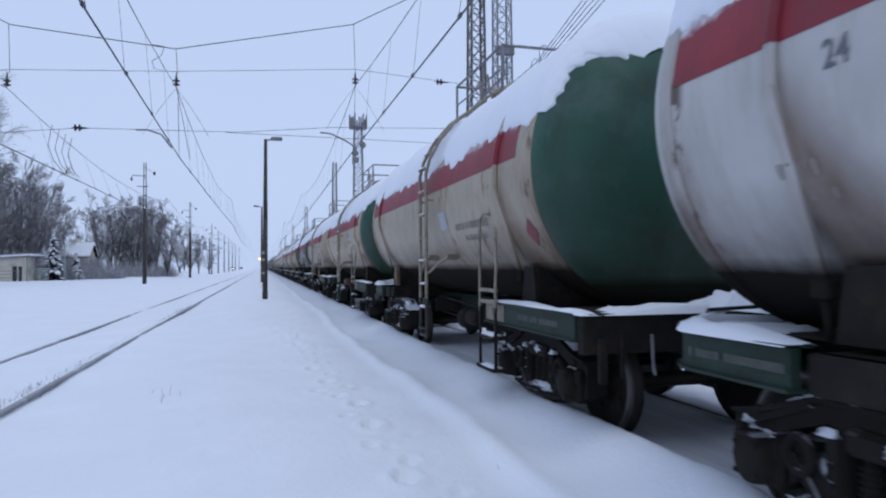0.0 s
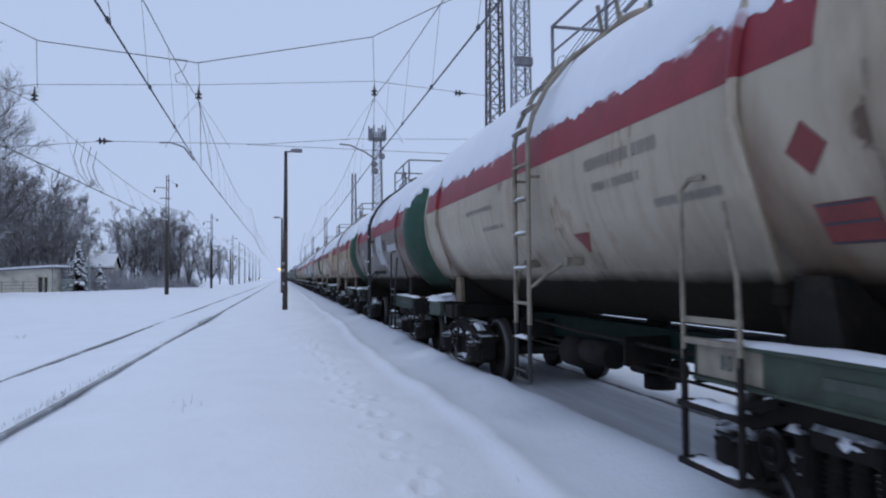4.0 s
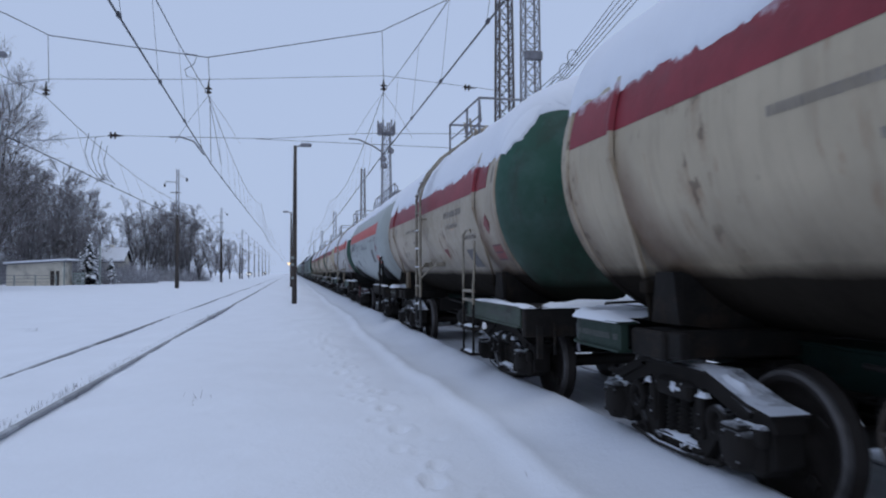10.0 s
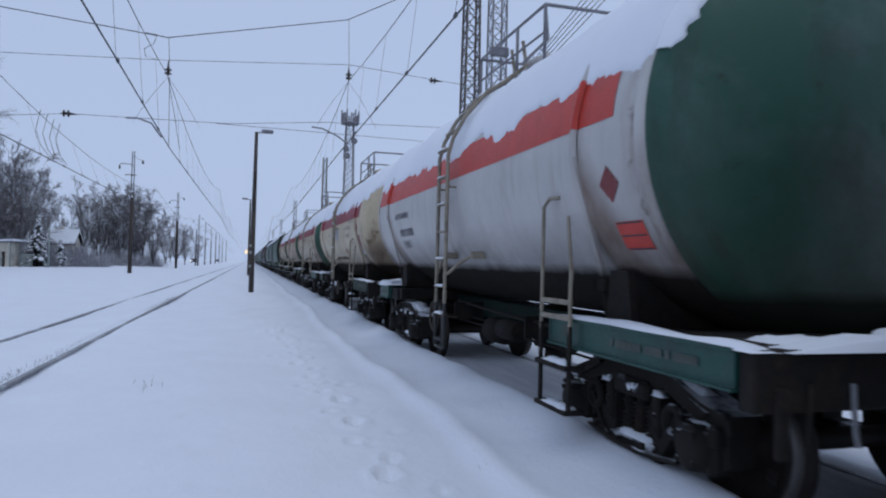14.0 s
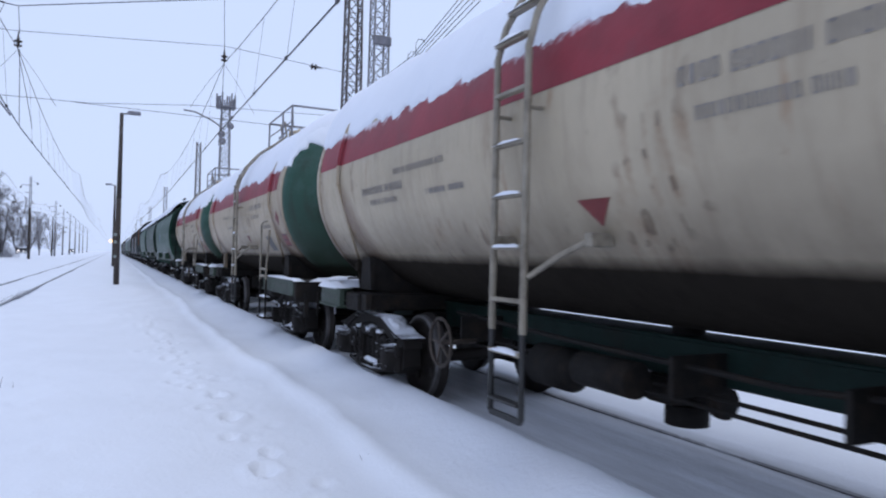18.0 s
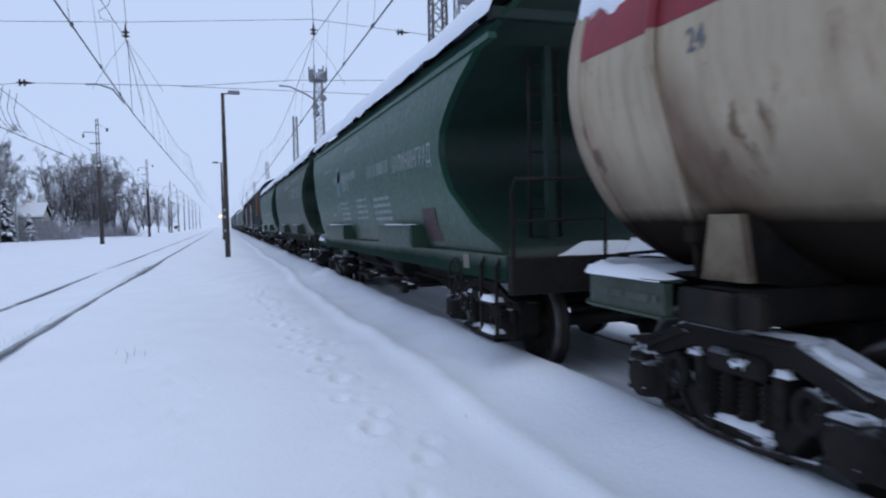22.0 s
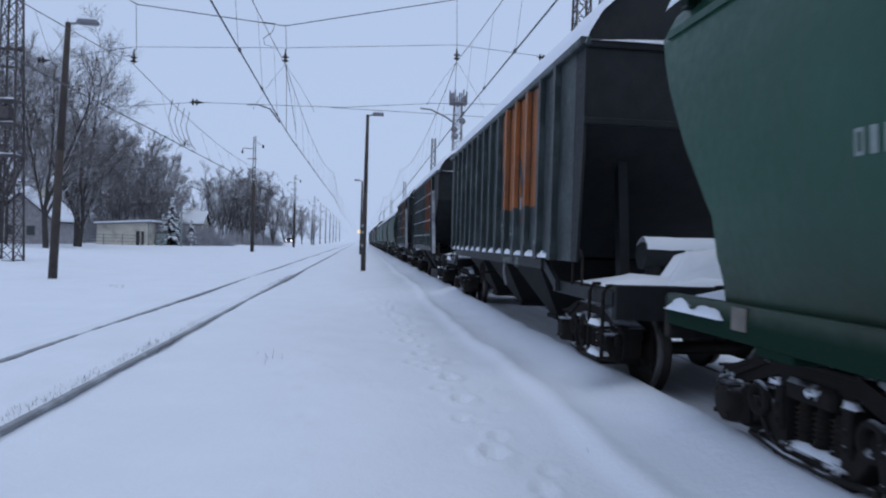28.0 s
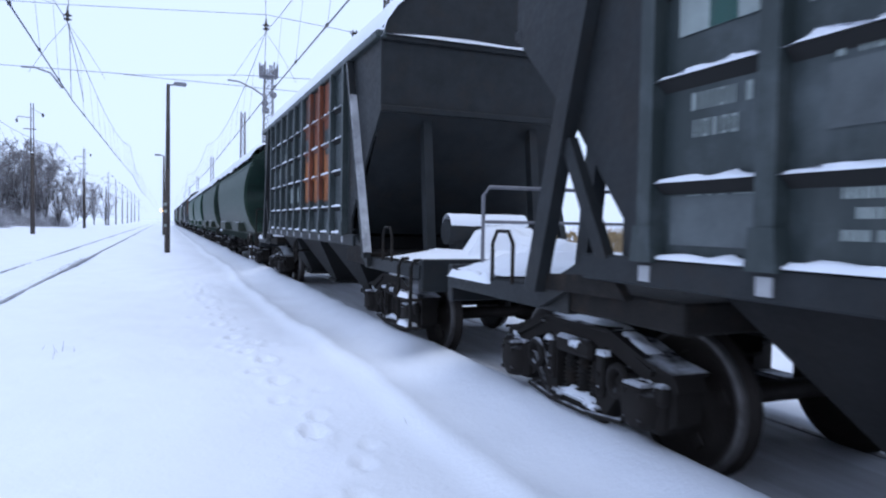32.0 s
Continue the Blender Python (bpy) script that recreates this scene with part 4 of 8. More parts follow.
def add_deck(car, frame_mat, beam_mat, far_frame=None):
    """The end platforms: square at the car's near end, rounded at its far end."""
    obs = [part("side_beam", shared(("side_beam", sg), lambda: side_beam_shape(sg, 3.05)), frame_mat, car) for sg in (-1, 1)]
    obs.append(part("end_beam", shared("end_beam", end_beam_shape), beam_mat, car))
    obs.append(part("deck_plate", shared("deck_plate", deck_plate_shape), beam_mat, car))
    obs.append(part("uncoupling_rod", shared("uncoupling_rod", lambda: mirror_x(uncoupling_rod())), GALV, car, "bent grey uncoupling lever"))
    for j in range(6):
        obs.append(part("deck_snow", shared(("deck_snow", j), lambda: deck_snow_shapes(3.05)[j]), SNOW, car, "snow lying on the end deck"))
    for o in obs:
        o.rotation_euler.z = math.pi
    for sg in (-1, 1):
        part("side_beam", shared(("round_beam", sg), lambda: round_beam_shape(sg)), far_frame or frame_mat, car, "beam bent round the platform's corner")
        part("inner_beam", shared(("inner_beam", sg), lambda: inner_beam_shape(sg)), beam_mat, car)
    for y in (-3.91, 3.91):
        part("body_bolster", shared("body_bolster", body_bolster_shape), beam_mat, car, at=(0, y, 0))
    part("deck_plate", shared("round_deck", round_deck_shape), beam_mat, car)
    part("buffer_beam", shared("buffer_beam", lambda: Shape().box(-0.9, 0.9, 5.30, 5.37, 0.86, 1.17, 0.01)), beam_mat, car)
    part("deck_snow", shared("round_snow", lambda: round_snow_shape(3)), SNOW, car, "snow lying along the rounded beam")
    for j in (2, 3, 4):
        part("deck_snow", shared(("deck_snow", j), lambda: deck_snow_shapes(3.05)[j]), SNOW, car, "snow lying on the end deck")


def mirror_x(s):
    s.v = [(-x, y, z) for x, y, z in s.v]
    s.f = [tuple(reversed(f)) for f in s.f]
    return s


def deck_snow_shapes(y0):
    """The strips and patches of snow on an end deck: along both sides, on the end beam and between."""
    r = random.Random(21)
    out = [lumps(r, -1.5, -1.30, y0, 5.58, 1.20, 0.06, 30), lumps(r, -1.28, 1.28, 5.34, 5.62, 1.20, 0.10, 12)]
    out += [lumps(r, a, a + 0.6, 4.9 + 0.1 * a, 5.3, 1.195, 0.05, 8) for a in (-1.2, -0.35, 0.5)]
    return out + [lumps(r, 1.30, 1.5, y0, 5.58, 1.20, 0.05, 30)]


def stile_shape(y0, z_low):
    """One bent upright of the main ladder."""
    x = -1.62
    pts = [(x, y0, z_low), (x, y0, 1.5), (x, y0, 3.02), (x + 0.06, y0, 3.25), (x + 0.22, y0, 3.55), (x + 0.50, y0, 3.88), (x + 0.85, y0, 4.12), (x + 1.05, y0, 4.30), (x + 1.0, y0, 4.62)]
    s = Shape().path(pts, 0.026, 8)
    s.path([(x, y0, 2.62), (x + 0.1, y0, 2.62), (x + 0.16, y0, 2.62)], 0.016, 6)
    return s


RUNGS = [(0.0, 0.98 + 0.355 * i) for i in range(7)] + [(0.10, 3.36), (0.28, 3.62), (0.52, 3.88), (0.82, 4.1)]


def rung_shape():
    return Shape().box(-1.65, -1.59, -0.2, 0.2, -0.014, 0.014, 0.005)


def rung_snow_one(k):
    return lumps(random.Random(k), -1.67, -1.57, -0.18, 0.18, 0.014, 0.03, 6)


def step_shape():
    """The dark stirrup below the ladder."""
    s = Shape().path([(-1.62, -0.2, 1.13), (-1.62, -0.2, 0.56), (-1.62, -0.19, 0.545), (-1.62, 0.19, 0.545), (-1.62, 0.2, 0.56), (-1.62, 0.2, 1.13)], 0.024, 6)
    return s.box(-1.66, -1.58, -0.19, 0.19, 0.64, 0.66, 0.005)


def brace_shape(sg):
    s = Shape().path([(-1.60, sg * 0.22, 1.50), (-1.50, sg * 0.42, 1.64), (-1.38, sg * 0.56, 1.74)], 0.02, 6)
    return s.box(-1.40, -1.22, sg * 0.57 - 0.04, sg * 0.57 + 0.04, 1.70, 1.79, 0.01)


def end_rail_shape():
    """The tall handrail at a corner of the frame."""
    return Shape().path([(-1.53, 3.0, 1.08), (-1.53, 3.0, 2.15), (-1.50, 3.05, 2.22), (-1.46, 3.15, 2.22)], 0.018, 6)


def end_stay_shape():
    return Shape().path([(-1.53, 3.55, 1.08), (-1.53, 3.55, 1.38), (-1.50, 3.50, 1.60), (-1.44, 3.30, 2.05)], 0.018, 6)


def step_hanger_shape():
    """One flat bar that carries the end steps."""
    return Shape().box(-1.545, -1.515, -0.022, 0.022, 0.42, 1.14, 0.005)


def end_step_shape():
    return Shape().box(-1.58, -1.40, 2.98, 3.58, -0.02, 0.02, 0.006)


def end_bar_shape():
    return Shape().box(-1.55, -1.50, 3.0, 3.55, -0.02, 0.02, 0.006)


def hatch_shape():
    s = Shape().lathe([(4.02, 0.42), (4.36, 0.42), (4.36, 0.47), (4.42, 0.47), (4.46, 0.40), (4.50, 0.0)], 24, "z")
    for k in range(8):
        a = k * math.pi / 4
        s.tube((0.45 * math.cos(a), 0.45 * math.sin(a), 4.3), (0.45 * math.cos(a), 0.45 * math.sin(a), 4.47), 0.025, 6)
    s.box(-0.2, 0.25, 0.75, 1.35, 4.1, 4.46, 0.03)
    return s


def guard_shape():
    """Handrails round the walkway on top."""
    s = Shape()
    for x in (-0.62, 0.62):
        for y in (-0.9, 0.0, 1.5):
            s.tube((x, y, 4.0), (x, y, 4.86), 0.022, 6)
        s.tube((x, -0.9, 4.86), (x, 1.5, 4.86), 0.022, 6)
        s.tube((x, -0.9, 4.52), (x, 1.5, 4.52), 0.016, 6)
    for y in (-0.9, 1.5):
        s.tube((-0.62, y, 4.86), (0.62, y, 4.86), 0.022, 6)
    s.path([(-0.9, -0.9, 4.1), (-0.62, -1.0, 4.4), (-0.62, -0.9, 4.86)], 0.02, 6)
    return s


def cylinder_shape(y0, y1, r):
    """A pressure vessel with rounded ends, lying along the car."""
    s = Shape().tube((0, y0, 0), (0, y1, 0), r, 16)
    s.tube((0, y1, 0), (0, y1 + 0.08, 0), r, 16, r * 0.5)
    return s.tube((0, y0 - 0.08, 0), (0, y0, 0), r * 0.5, 16, r)


def outlet_shape():
    s = Shape().tube((0, -0.15, 0.45), (0, -0.15, 1.2), 0.13, 14)
    s.tube((0, -0.5, 0.60), (0, 0.2, 0.60), 0.05, 8)
    for y in (-0.5, 0.2):
        s.tube((0, y - 0.04, 0.60), (0, y + 0.04, 0.60), 0.12, 12)
    s.tube((0, -0.15, 0.86), (0, -0.15, 0.92), 0.22, 14)
    return s.tube((0, -0.15, 0.37), (0, -0.15, 0.52), 0.17, 14)


def add_gear(car, raised=False):
    """Brake cylinder, air vessel, rods and the bottom outlet, each a part."""
    part("brake_cylinder", shared("gear_cyl", lambda: cylinder_shape(0.72, 1.22, 0.19)), IRON, car, at=(-0.42, 0, 0.66))
    part("air_vessel", shared("gear_vessel", lambda: Shape().tube((0, -0.2, 0), (0, 0.45, 0), 0.14, 14)), IRON, car, at=(-0.55, 0, 0.74))
    part("outlet", shared("gear_outlet", outlet_shape), IRON, car, at=(0, 0.6, 0.22) if raised else None)
    part("brake_valve", shared("gear_valve", lambda: Shape().box(-0.3, -0.1, -0.3, 0.0, 0.55, 0.75, 0.03)), IRON, car)
    for x, z in ((-0.4, 0.70), (-0.48, 0.64), (0.3, 0.7)):
        part("brake_rod", shared("gear_rod", lambda: Shape().tube((0, -3.0, 0), (0, 3.0, 0.05), 0.018, 6)), IRON, car, at=(x, 0, z))
    part("brake_pipe", shared("gear_pipe", lambda: Shape().path([(-0.5, -2.8, 1.0), (-0.6, -1.5, 0.92), (-0.6, 0.5, 0.95), (-0.5, 2.8, 1.0)], 0.022, 6)), IRON, car)
    for y in (-1.9, -0.7, 2.3):
        part("bracket", shared("gear_bracket", lambda: Shape().box(-0.72, -0.2, -0.02, 0.02, 0.72, 1.0, 0.006)), IRON, car, at=(0, y, 0))


def add_red_vessel(car):
    v = part("air_vessel", cylinder_shape(1.45, 2.3, 0.125), RED_V, car, "dull red air vessel", at=(-1.02, 0, 1.06))
    for y in (1.62, 2.08):
        part("band", Shape().tube((0, y - 0.02, 0), (0, y + 0.02, 0), 0.131, 16), IRON, v)
    for z, y0, y1 in ((0.05, 1.74, 1.98), (-0.01, 1.76, 1.92)):
        part("stencilled_line", Shape().box(-0.131, -0.115, y0, y1, z - 0.015, z + 0.015, 0.002), PALE, v)
    part("hanger", Shape().box(-0.06, 0.8, 1.86, 1.92, 0.115, 0.145, 0.004), IRON, v)


def brake_wheel_shape():
    s = Shape().lathe([(0.0, 0.225), (0.02, 0.245), (0.04, 0.225), (0.02, 0.205), (0.0, 0.225)], 28, "x")
    for k in range(5):
        a = k * 2 * math.pi / 5
        s.tube((0.02, 0, 0), (0.02, 0.22 * math.cos(a), 0.22 * math.sin(a)), 0.014, 6)
    return s.tube((0.02, 0, 0), (0.4, 0, 0), 0.025, 8)


def quad_on(y0, y1, z0, z1, skew=0.0, R=RB, off=0.006, tri=False):
    """A painted patch on the barrel's near side."""
    s = Shape()
    if tri:
        return s.grid(lambda u, w: on_barrel(y0 + (y1 - y0) * (0.5 + (u - 0.5) * (1 - w)), z1 + (z0 - z1) * w, off, R), lin(0, 1, 5), lin(0, 0.99, 6))
    return s.grid(lambda u, w: on_barrel(y0 + (y1 - y0) * u + skew * w, z0 + (z1 - z0) * w, off, R), lin(0, 1, 3), lin(0, 1, 6))


def diamond_on(y, z, h, R=RB):
    return Shape().grid(lambda u, w: on_barrel(y + h * (u + w - 1), z + h * (w - u), 0.006, R), lin(0, 1, 5), lin(0, 1, 5))


def bars_on(r, y0, y1, z, h, surf):
    """A line of writing too worn to read: short strokes between y0 and y1."""
    s = Shape()
    y = y1
    while y - 0.4 * h > y0:
        w = r.uniform(0.35, 0.8) * h
        if h < 0.058:
            if r.random() < 0.87:
                s.grid(lambda u, v: surf(y - w * u, z + h * v), lin(0, 1, 2), lin(0, 1, 3))
            y -= w + 0.16 * h
            continue
        w, t = 0.5 * h, 0.15 * h       # larger lines: a plain frame, two bars or a block for each sign
        bits = r.choice(([(0, t, 0, h), (w - t, w, 0, h), (t, w - t, 0, t), (t, w - t, h - t, h)], [(0, t, 0, h), (w - t, w, 0, h)], [(0.06 * h, w - 0.06 * h, 0, h)]))
        for a0, a1, b0, b1 in bits:
            s.grid(lambda u, v: surf(y - u, z + v), [a0, a1], [b0, b1])
        y -= w + (0.2 if r.random() < 0.88 else 0.7) * h
    return s


def letters(text, y1, z, h, surf):
    """Raised-paint letters that read from the track's side, from y1 towards the car's front."""
    cu = bpy.data.curves.new("letters", "FONT")
    cu.body, cu.size, cu.resolution_u, cu.offset = text, h * 1.38, 2, 0.022 * h
    ob = bpy.data.objects.new("letters", cu)
    scene.collection.objects.link(ob)
    bpy.context.view_layer.update()
    me = bpy.data.meshes.new_from_object(ob.evaluated_get(bpy.context.evaluated_depsgraph_get()))
    bpy.data.objects.remove(ob)
    for v in me.vertices:
        v.co = surf(y1 - v.co.x * 0.8, z + v.co.y)
    me.materials.clear()
    me.materials.append(None)
    return me


def on_end(x, z):
    """A place on the dished near end of a barrel."""
    return (x, -(HALF + 0.128 + 0.52 * math.sqrt(max(0.0, 1 - (x * x + (z - ZC) ** 2) / (RB + 0.006) ** 2))) - 0.006 + AHEAD[1], z)


def tank_car(idx, place, paint=CREAM, stripe=RED, end=GREEN_END, frame_mat=FRAME_G, ladder=LADDER_C, lad_y=0.0, marks=(), label="", brake=False, seed=0, number="", disc=None, far_frame=None):
    car = thing("tank_car", label or "cream tank wagon with red stripe, green end and snow cap", "tank wagon", "wagons of the train", at=(TRACK, place, 0))
    CARS.append((car, place))
    R = RB
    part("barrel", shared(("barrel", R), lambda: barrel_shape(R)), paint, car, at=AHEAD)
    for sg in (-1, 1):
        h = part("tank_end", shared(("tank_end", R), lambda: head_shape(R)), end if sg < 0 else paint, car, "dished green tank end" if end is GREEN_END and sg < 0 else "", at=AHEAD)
        rm = part("end_rim", shared(("end_rim", R), lambda: rim_shape(R)), paint, car, at=AHEAD)
        if sg < 0:
            h.rotation_euler.z = rm.rotation_euler.z = math.pi
    for sg in (-1, 1):
        part("stripe", shared(("stripe", R, sg), lambda: stripe_shape(R, 2.74, 3.14, sg)), stripe, car, "red warning stripe")
    if end is GREEN_END:
        q = random.Random(idx)
        for x0, x1, z, h in ((0.35, 0.95, 2.92, 0.07), (0.30, 1.0, 2.74, 0.06), (-0.05, 0.62, 2.55, 0.08), (0.0, 0.8, 2.32, 0.07), (0.45, 0.95, 2.12, 0.08)):
            part("stencilled_line", bars_on(q, x0, x1, z, h, on_end), FAINT_G, car, "faint worn lettering on the tank end")["kind"] = "stuff"
    if disc:
        d = part("end_panel", shared("end_disc", lambda: end_disc_shape(R)), disc, car, "round green panel on the tank end", at=AHEAD)
        d.rotation_euler.z = math.pi
    k = seed % 4
    part("snow_cap", shared(("snow_cap", k), lambda: snow_cap_shape(k + 10, R)), SNOW, car, "thick ragged cap of snow", at=AHEAD)
    es = part("end_snow", shared(("end_snow", k), lambda: end_snow_shape(k, R)), SNOW, car, "snow blown against the tank end", at=AHEAD)
    es.rotation_euler.z = math.pi
    for sg in (-1, 1):
        part("strap", shared("strap", lambda: strap_shape(R)), paint, car, at=(0, 4.22 if sg > 0 else -3.52, 0))
        part("strap_paint", shared("strap_paint", lambda: strap_paint_shape(R)), stripe, car, "red stripe painted over the strap", at=(0, 4.22 if sg > 0 else -3.52, 0))
        for e in (-1, 1):
            part("saddle", shared(("saddle", e), lambda: saddle_shape(e)), SADDLE if idx in (1, 2, 3, 5, 7, 12, 13) and (sg > 0 or idx == 5) else IRON, car, "bracket under the barrel", at=(0, 3.95 if sg > 0 else -3.75, 0))
            part("saddle_web", shared(("saddle_web", e), lambda: saddle_web_shape(e)), IRON, car, at=(0, 3.95 if sg > 0 else -3.75, 0))
    part("centre_sill", shared("tank_sill", lambda: sill_shape(6.01)), FRAME_S, car)
    if idx < 4 or idx == 6:
        part("beam_end", shared("beam_patch", lambda: Shape().box(-1.476, -1.468, -3.66, -3.06, 0.985, 1.175, 0.002)), LADDER_C if idx < 4 else FRAME_P, car, "weathered pale painted end of the side beam")
    add_deck(car, frame_mat, IRON, far_frame)
    # the pieces of the near side are mirrored for the near end
    part("end_handrail", shared("end_rail", lambda: mirrored(end_rail_shape())), ladder, car)
    part("end_stay", shared("end_stay", lambda: mirrored(end_stay_shape())), ladder, car)
    for y in (-3.0, -3.55):
        part("step_hanger", shared("step_hanger", step_hanger_shape), IRON, car, at=(0, y, 0))
    for z in (0.44, 0.80):
        part("end_step", shared("end_step", lambda: mirrored(end_step_shape())), IRON, car, at=(0, 0, z))
        part("step_snow", shared("step_snow", lambda: lumps(random.Random(9), -1.58, -1.42, -3.57, -3.01, 0.02, 0.05, 8)), SNOW, car, at=(0, 0, z))
    for z in (1.20, 1.33):
        part("end_bar", shared("end_bar", lambda: mirrored(end_bar_shape())), ladder, car, at=(0, 0, z))
    for sg in (-0.2, 0.2):
        part("ladder_stile", shared(("stile", sg), lambda: stile_shape(sg, 1.12)), ladder, car, at=(0, lad_y, 0))
    for j, (dx, z) in enumerate(RUNGS):
        part("ladder_rung", shared("rung", rung_shape), ladder, car, at=(dx, lad_y, z))
        if (j + seed) % 4:
            part("rung_snow", shared(("rung_snow", j % 3), lambda: rung_snow_one(j)), SNOW, car, at=(dx, lad_y, z))
    part("ladder_step", shared("step", step_shape), LADDER_D, car, "dark stirrup step below the ladder", at=(0, lad_y, 0))
    for sg in (-1, 1):
        part("ladder_brace", shared(("brace", sg), lambda: brace_shape(sg)), ladder, car, at=(0, lad_y, 0))
    part("hatch", shared("hatch", hatch_shape), paint, car, at=(0, lad_y, 0))
    part("top_handrail", shared("guard", guard_shape), GALV, car, at=(0, lad_y, 0))
    add_gear(car, idx == 4)
    if idx == 2:
        add_red_vessel(car)
    if brake:
        part("brake_wheel", shared("brake_wheel", brake_wheel_shape), STRAP, car, "rusty brake wheel", at=(-1.24, 1.75, 0.81))
    for y in (-3.9, 3.9):
        add_bogie(car, y, place)
    add_coupler(car, 6.01)
    r = random.Random(seed * 13 + 5)
    surf = lambda y, z: on_barrel(y, z, 0.005)
    for y0, y1, z, h in ((-5.1, -4.1, 1.05, 0.055), (-3.45, -3.3, 1.04, 0.09), (4.2, 5.0, 1.05, 0.05)):
        part("stencilled_line", bars_on(r, y0, y1, z, h, lambda y, z: (-1.48, y, z)), FAINT, car, "faint lettering on the beam")["kind"] = "stuff"
    for kind, *a in marks:
        if kind == "diamond":
            part("placard", diamond_on(*a), DIAMOND, car, "red diamond hazard placard")
        elif kind == "red":
            pl = part("placard", quad_on(*a), RED_BRIGHT if stripe is RED_BRIGHT else DIAMOND, car, "red hazard placard")
            zm = (a[2] + a[3]) / 2
            for z in (a[2] + 0.008, zm, a[3] - 0.012):
                part("placard_line", quad_on(a[0] + 0.015, a[1] - 0.015, z - 0.006, z + 0.006, 0.0, RB, 0.009), INK, pl)
        elif kind == "grey":
            part("placard", quad_on(*a), GREY_SQ, car, "dark grey square placard")
        elif kind == "plate":
            pl = part("placard", quad_on(*a), WHITE_PL, car, "white framed plate")
            for z in (a[2] + 0.01, a[3] - 0.012):
                part("placard_line", quad_on(a[0] + 0.01, a[1] - 0.01, z - 0.006, z + 0.006, 0.0, RB, 0.009), INK, pl)
            part("stencilled_line", bars_on(r, a[0] + 0.06, a[1] - 0.06, (a[2] + a[3]) / 2 - 0.03, 0.055, lambda y, z: on_barrel(y, z, 0.01)), INK_F, pl)["kind"] = "stuff"
        elif kind == "paper":
            part("notice", quad_on(*a), PAPER, car, "pale painted notice panel")
        elif kind == "tri":
            part("triangle_mark", quad_on(*a, tri=True), DIAMOND, car, "red triangle mark")
        elif kind == "text":
            part("stencilled_number", letters(a[0], a[1], a[2], a[3], surf), INK_M, car, "stencilled figures")
        elif kind == "bars":
            part("stencilled_line", bars_on(r, a[0], a[1], a[2], a[3], surf), a[4] if len(a) > 4 else INK_F, car, "worn stencilled writing")["kind"] = "stuff"
    return car


def mirrored(s):
    """The shape turned to the other end along the track."""
    s.v = [(x, -y, z) for x, y, z in s.v]
    s.f = [tuple(reversed(f)) for f in s.f]
    return s


# -- hopper cars --
def hop_profile(n=26):
    """Half of the rounded body's cross-section: (out, up), from the sill to the roof's middle."""
    keys = [(1.36, 1.14), (1.40, 1.25), (1.50, 1.55), (1.57, 1.95), (1.60, 2.4), (1.60, 2.9), (1.58, 3.1), (1.54, 3.36), (1.50, 3.42), (1.40, 3.60), (1.2, 3.80), (0.75, 4.0), (0.0, 4.10)]
    return keys


NEAR_EDGE = ((1.0, 6.62), (1.28, 6.55), (1.5, 6.0), (1.94, 5.32), (2.2, 5.12), (2.44, 5.05), (2.68, 5.14), (3.04, 5.65), (3.39, 6.3), (3.6, 6.58), (3.75, 6.66), (4.2, 6.66))
FAR_EDGE = ((1.0, 5.95), (1.42, 5.85), (1.87, 5.85), (2.43, 6.22), (3.0, 6.55), (3.43, 6.80), (3.75, 6.86), (4.2, 6.86))


def hop_half(z, sg):
    """How far the body reaches at a height: the side sheet is cut back in a curve over the end platform."""
    edge = NEAR_EDGE if sg < 0 else FAR_EDGE
    for (za, a), (zb, b) in zip(edge, edge[1:]):
        if z <= zb:
            return a + (b - a) * (z - za) / (zb - za)
    return edge[-1][1]


def hop_ring():
    """The body's section with extra points where its ends curve."""
    prof = hop_profile()
    fine = []
    for (xa, za), (xb, zb) in zip(prof, prof[1:]):
        n = 4 if 1.2 < za < 3.6 else 1
        fine += [(xa + (xb - xa) * k / n, za + (zb - za) * k / n) for k in range(n)]
    fine.append(prof[-1])
    return fine


def hop_body_shape():
    prof = hop_ring()
    ring = [(-x, z) for x, z in prof] + [(x, z) for x, z in reversed(prof[:-1])]
    s = Shape()
    s.grid(lambda u, p: (p[0], u * hop_half(p[1], u), p[1]), [-1, -0.99] + lin(-0.92, 0.92, 14) + [0.99, 1], ring, True)
    for sg in (-1, 1):      # a rolled edge strip round each end, and the eaves
        s.grid(lambda k, p: (p[0] * (1 - 0.03 * k), sg * (hop_half(p[1], sg) - 0.02 * k), p[1]), [0, 1, 2], ring, True)
        s.slab([(-6.64, 3.34), (6.64, 3.34), (6.64, 3.40), (-6.64, 3.40)], sg * 1.48, sg * 1.565)
    return s


def hop_end_shape(sg):
    """The end sheet, bowed inwards under the roof."""
    prof = hop_ring()
    s = Shape().grid(lambda w, p: (w * p[0] * 0.97, sg * (hop_half(p[1], sg) - 0.05), p[1]), lin(-1, 1, 5), prof)
    s.box(-1.5, 1.5, sg * 6.5 - 0.06, sg * 6.5 + 0.06, 3.56, 3.68, 0.01)
    return s


def hop_post_shape(half):
    """One raking column of the end."""
    return Shape().slab([(half - 0.02, 3.5), (half + 0.06, 3.5), (half + 0.12, 1.2), (half + 0.02, 1.2)], -0.04, 0.04)


def frame_sill(half):
    return Shape().box(-0.19, 0.19, -half, half, 0.86, 1.12, 0.01)


def frame_side(sg, half, z0=0.98, z1=1.24):
    return Shape().box(sg * 1.46, sg * 1.37, -half, half, z0, z1, 0.012)


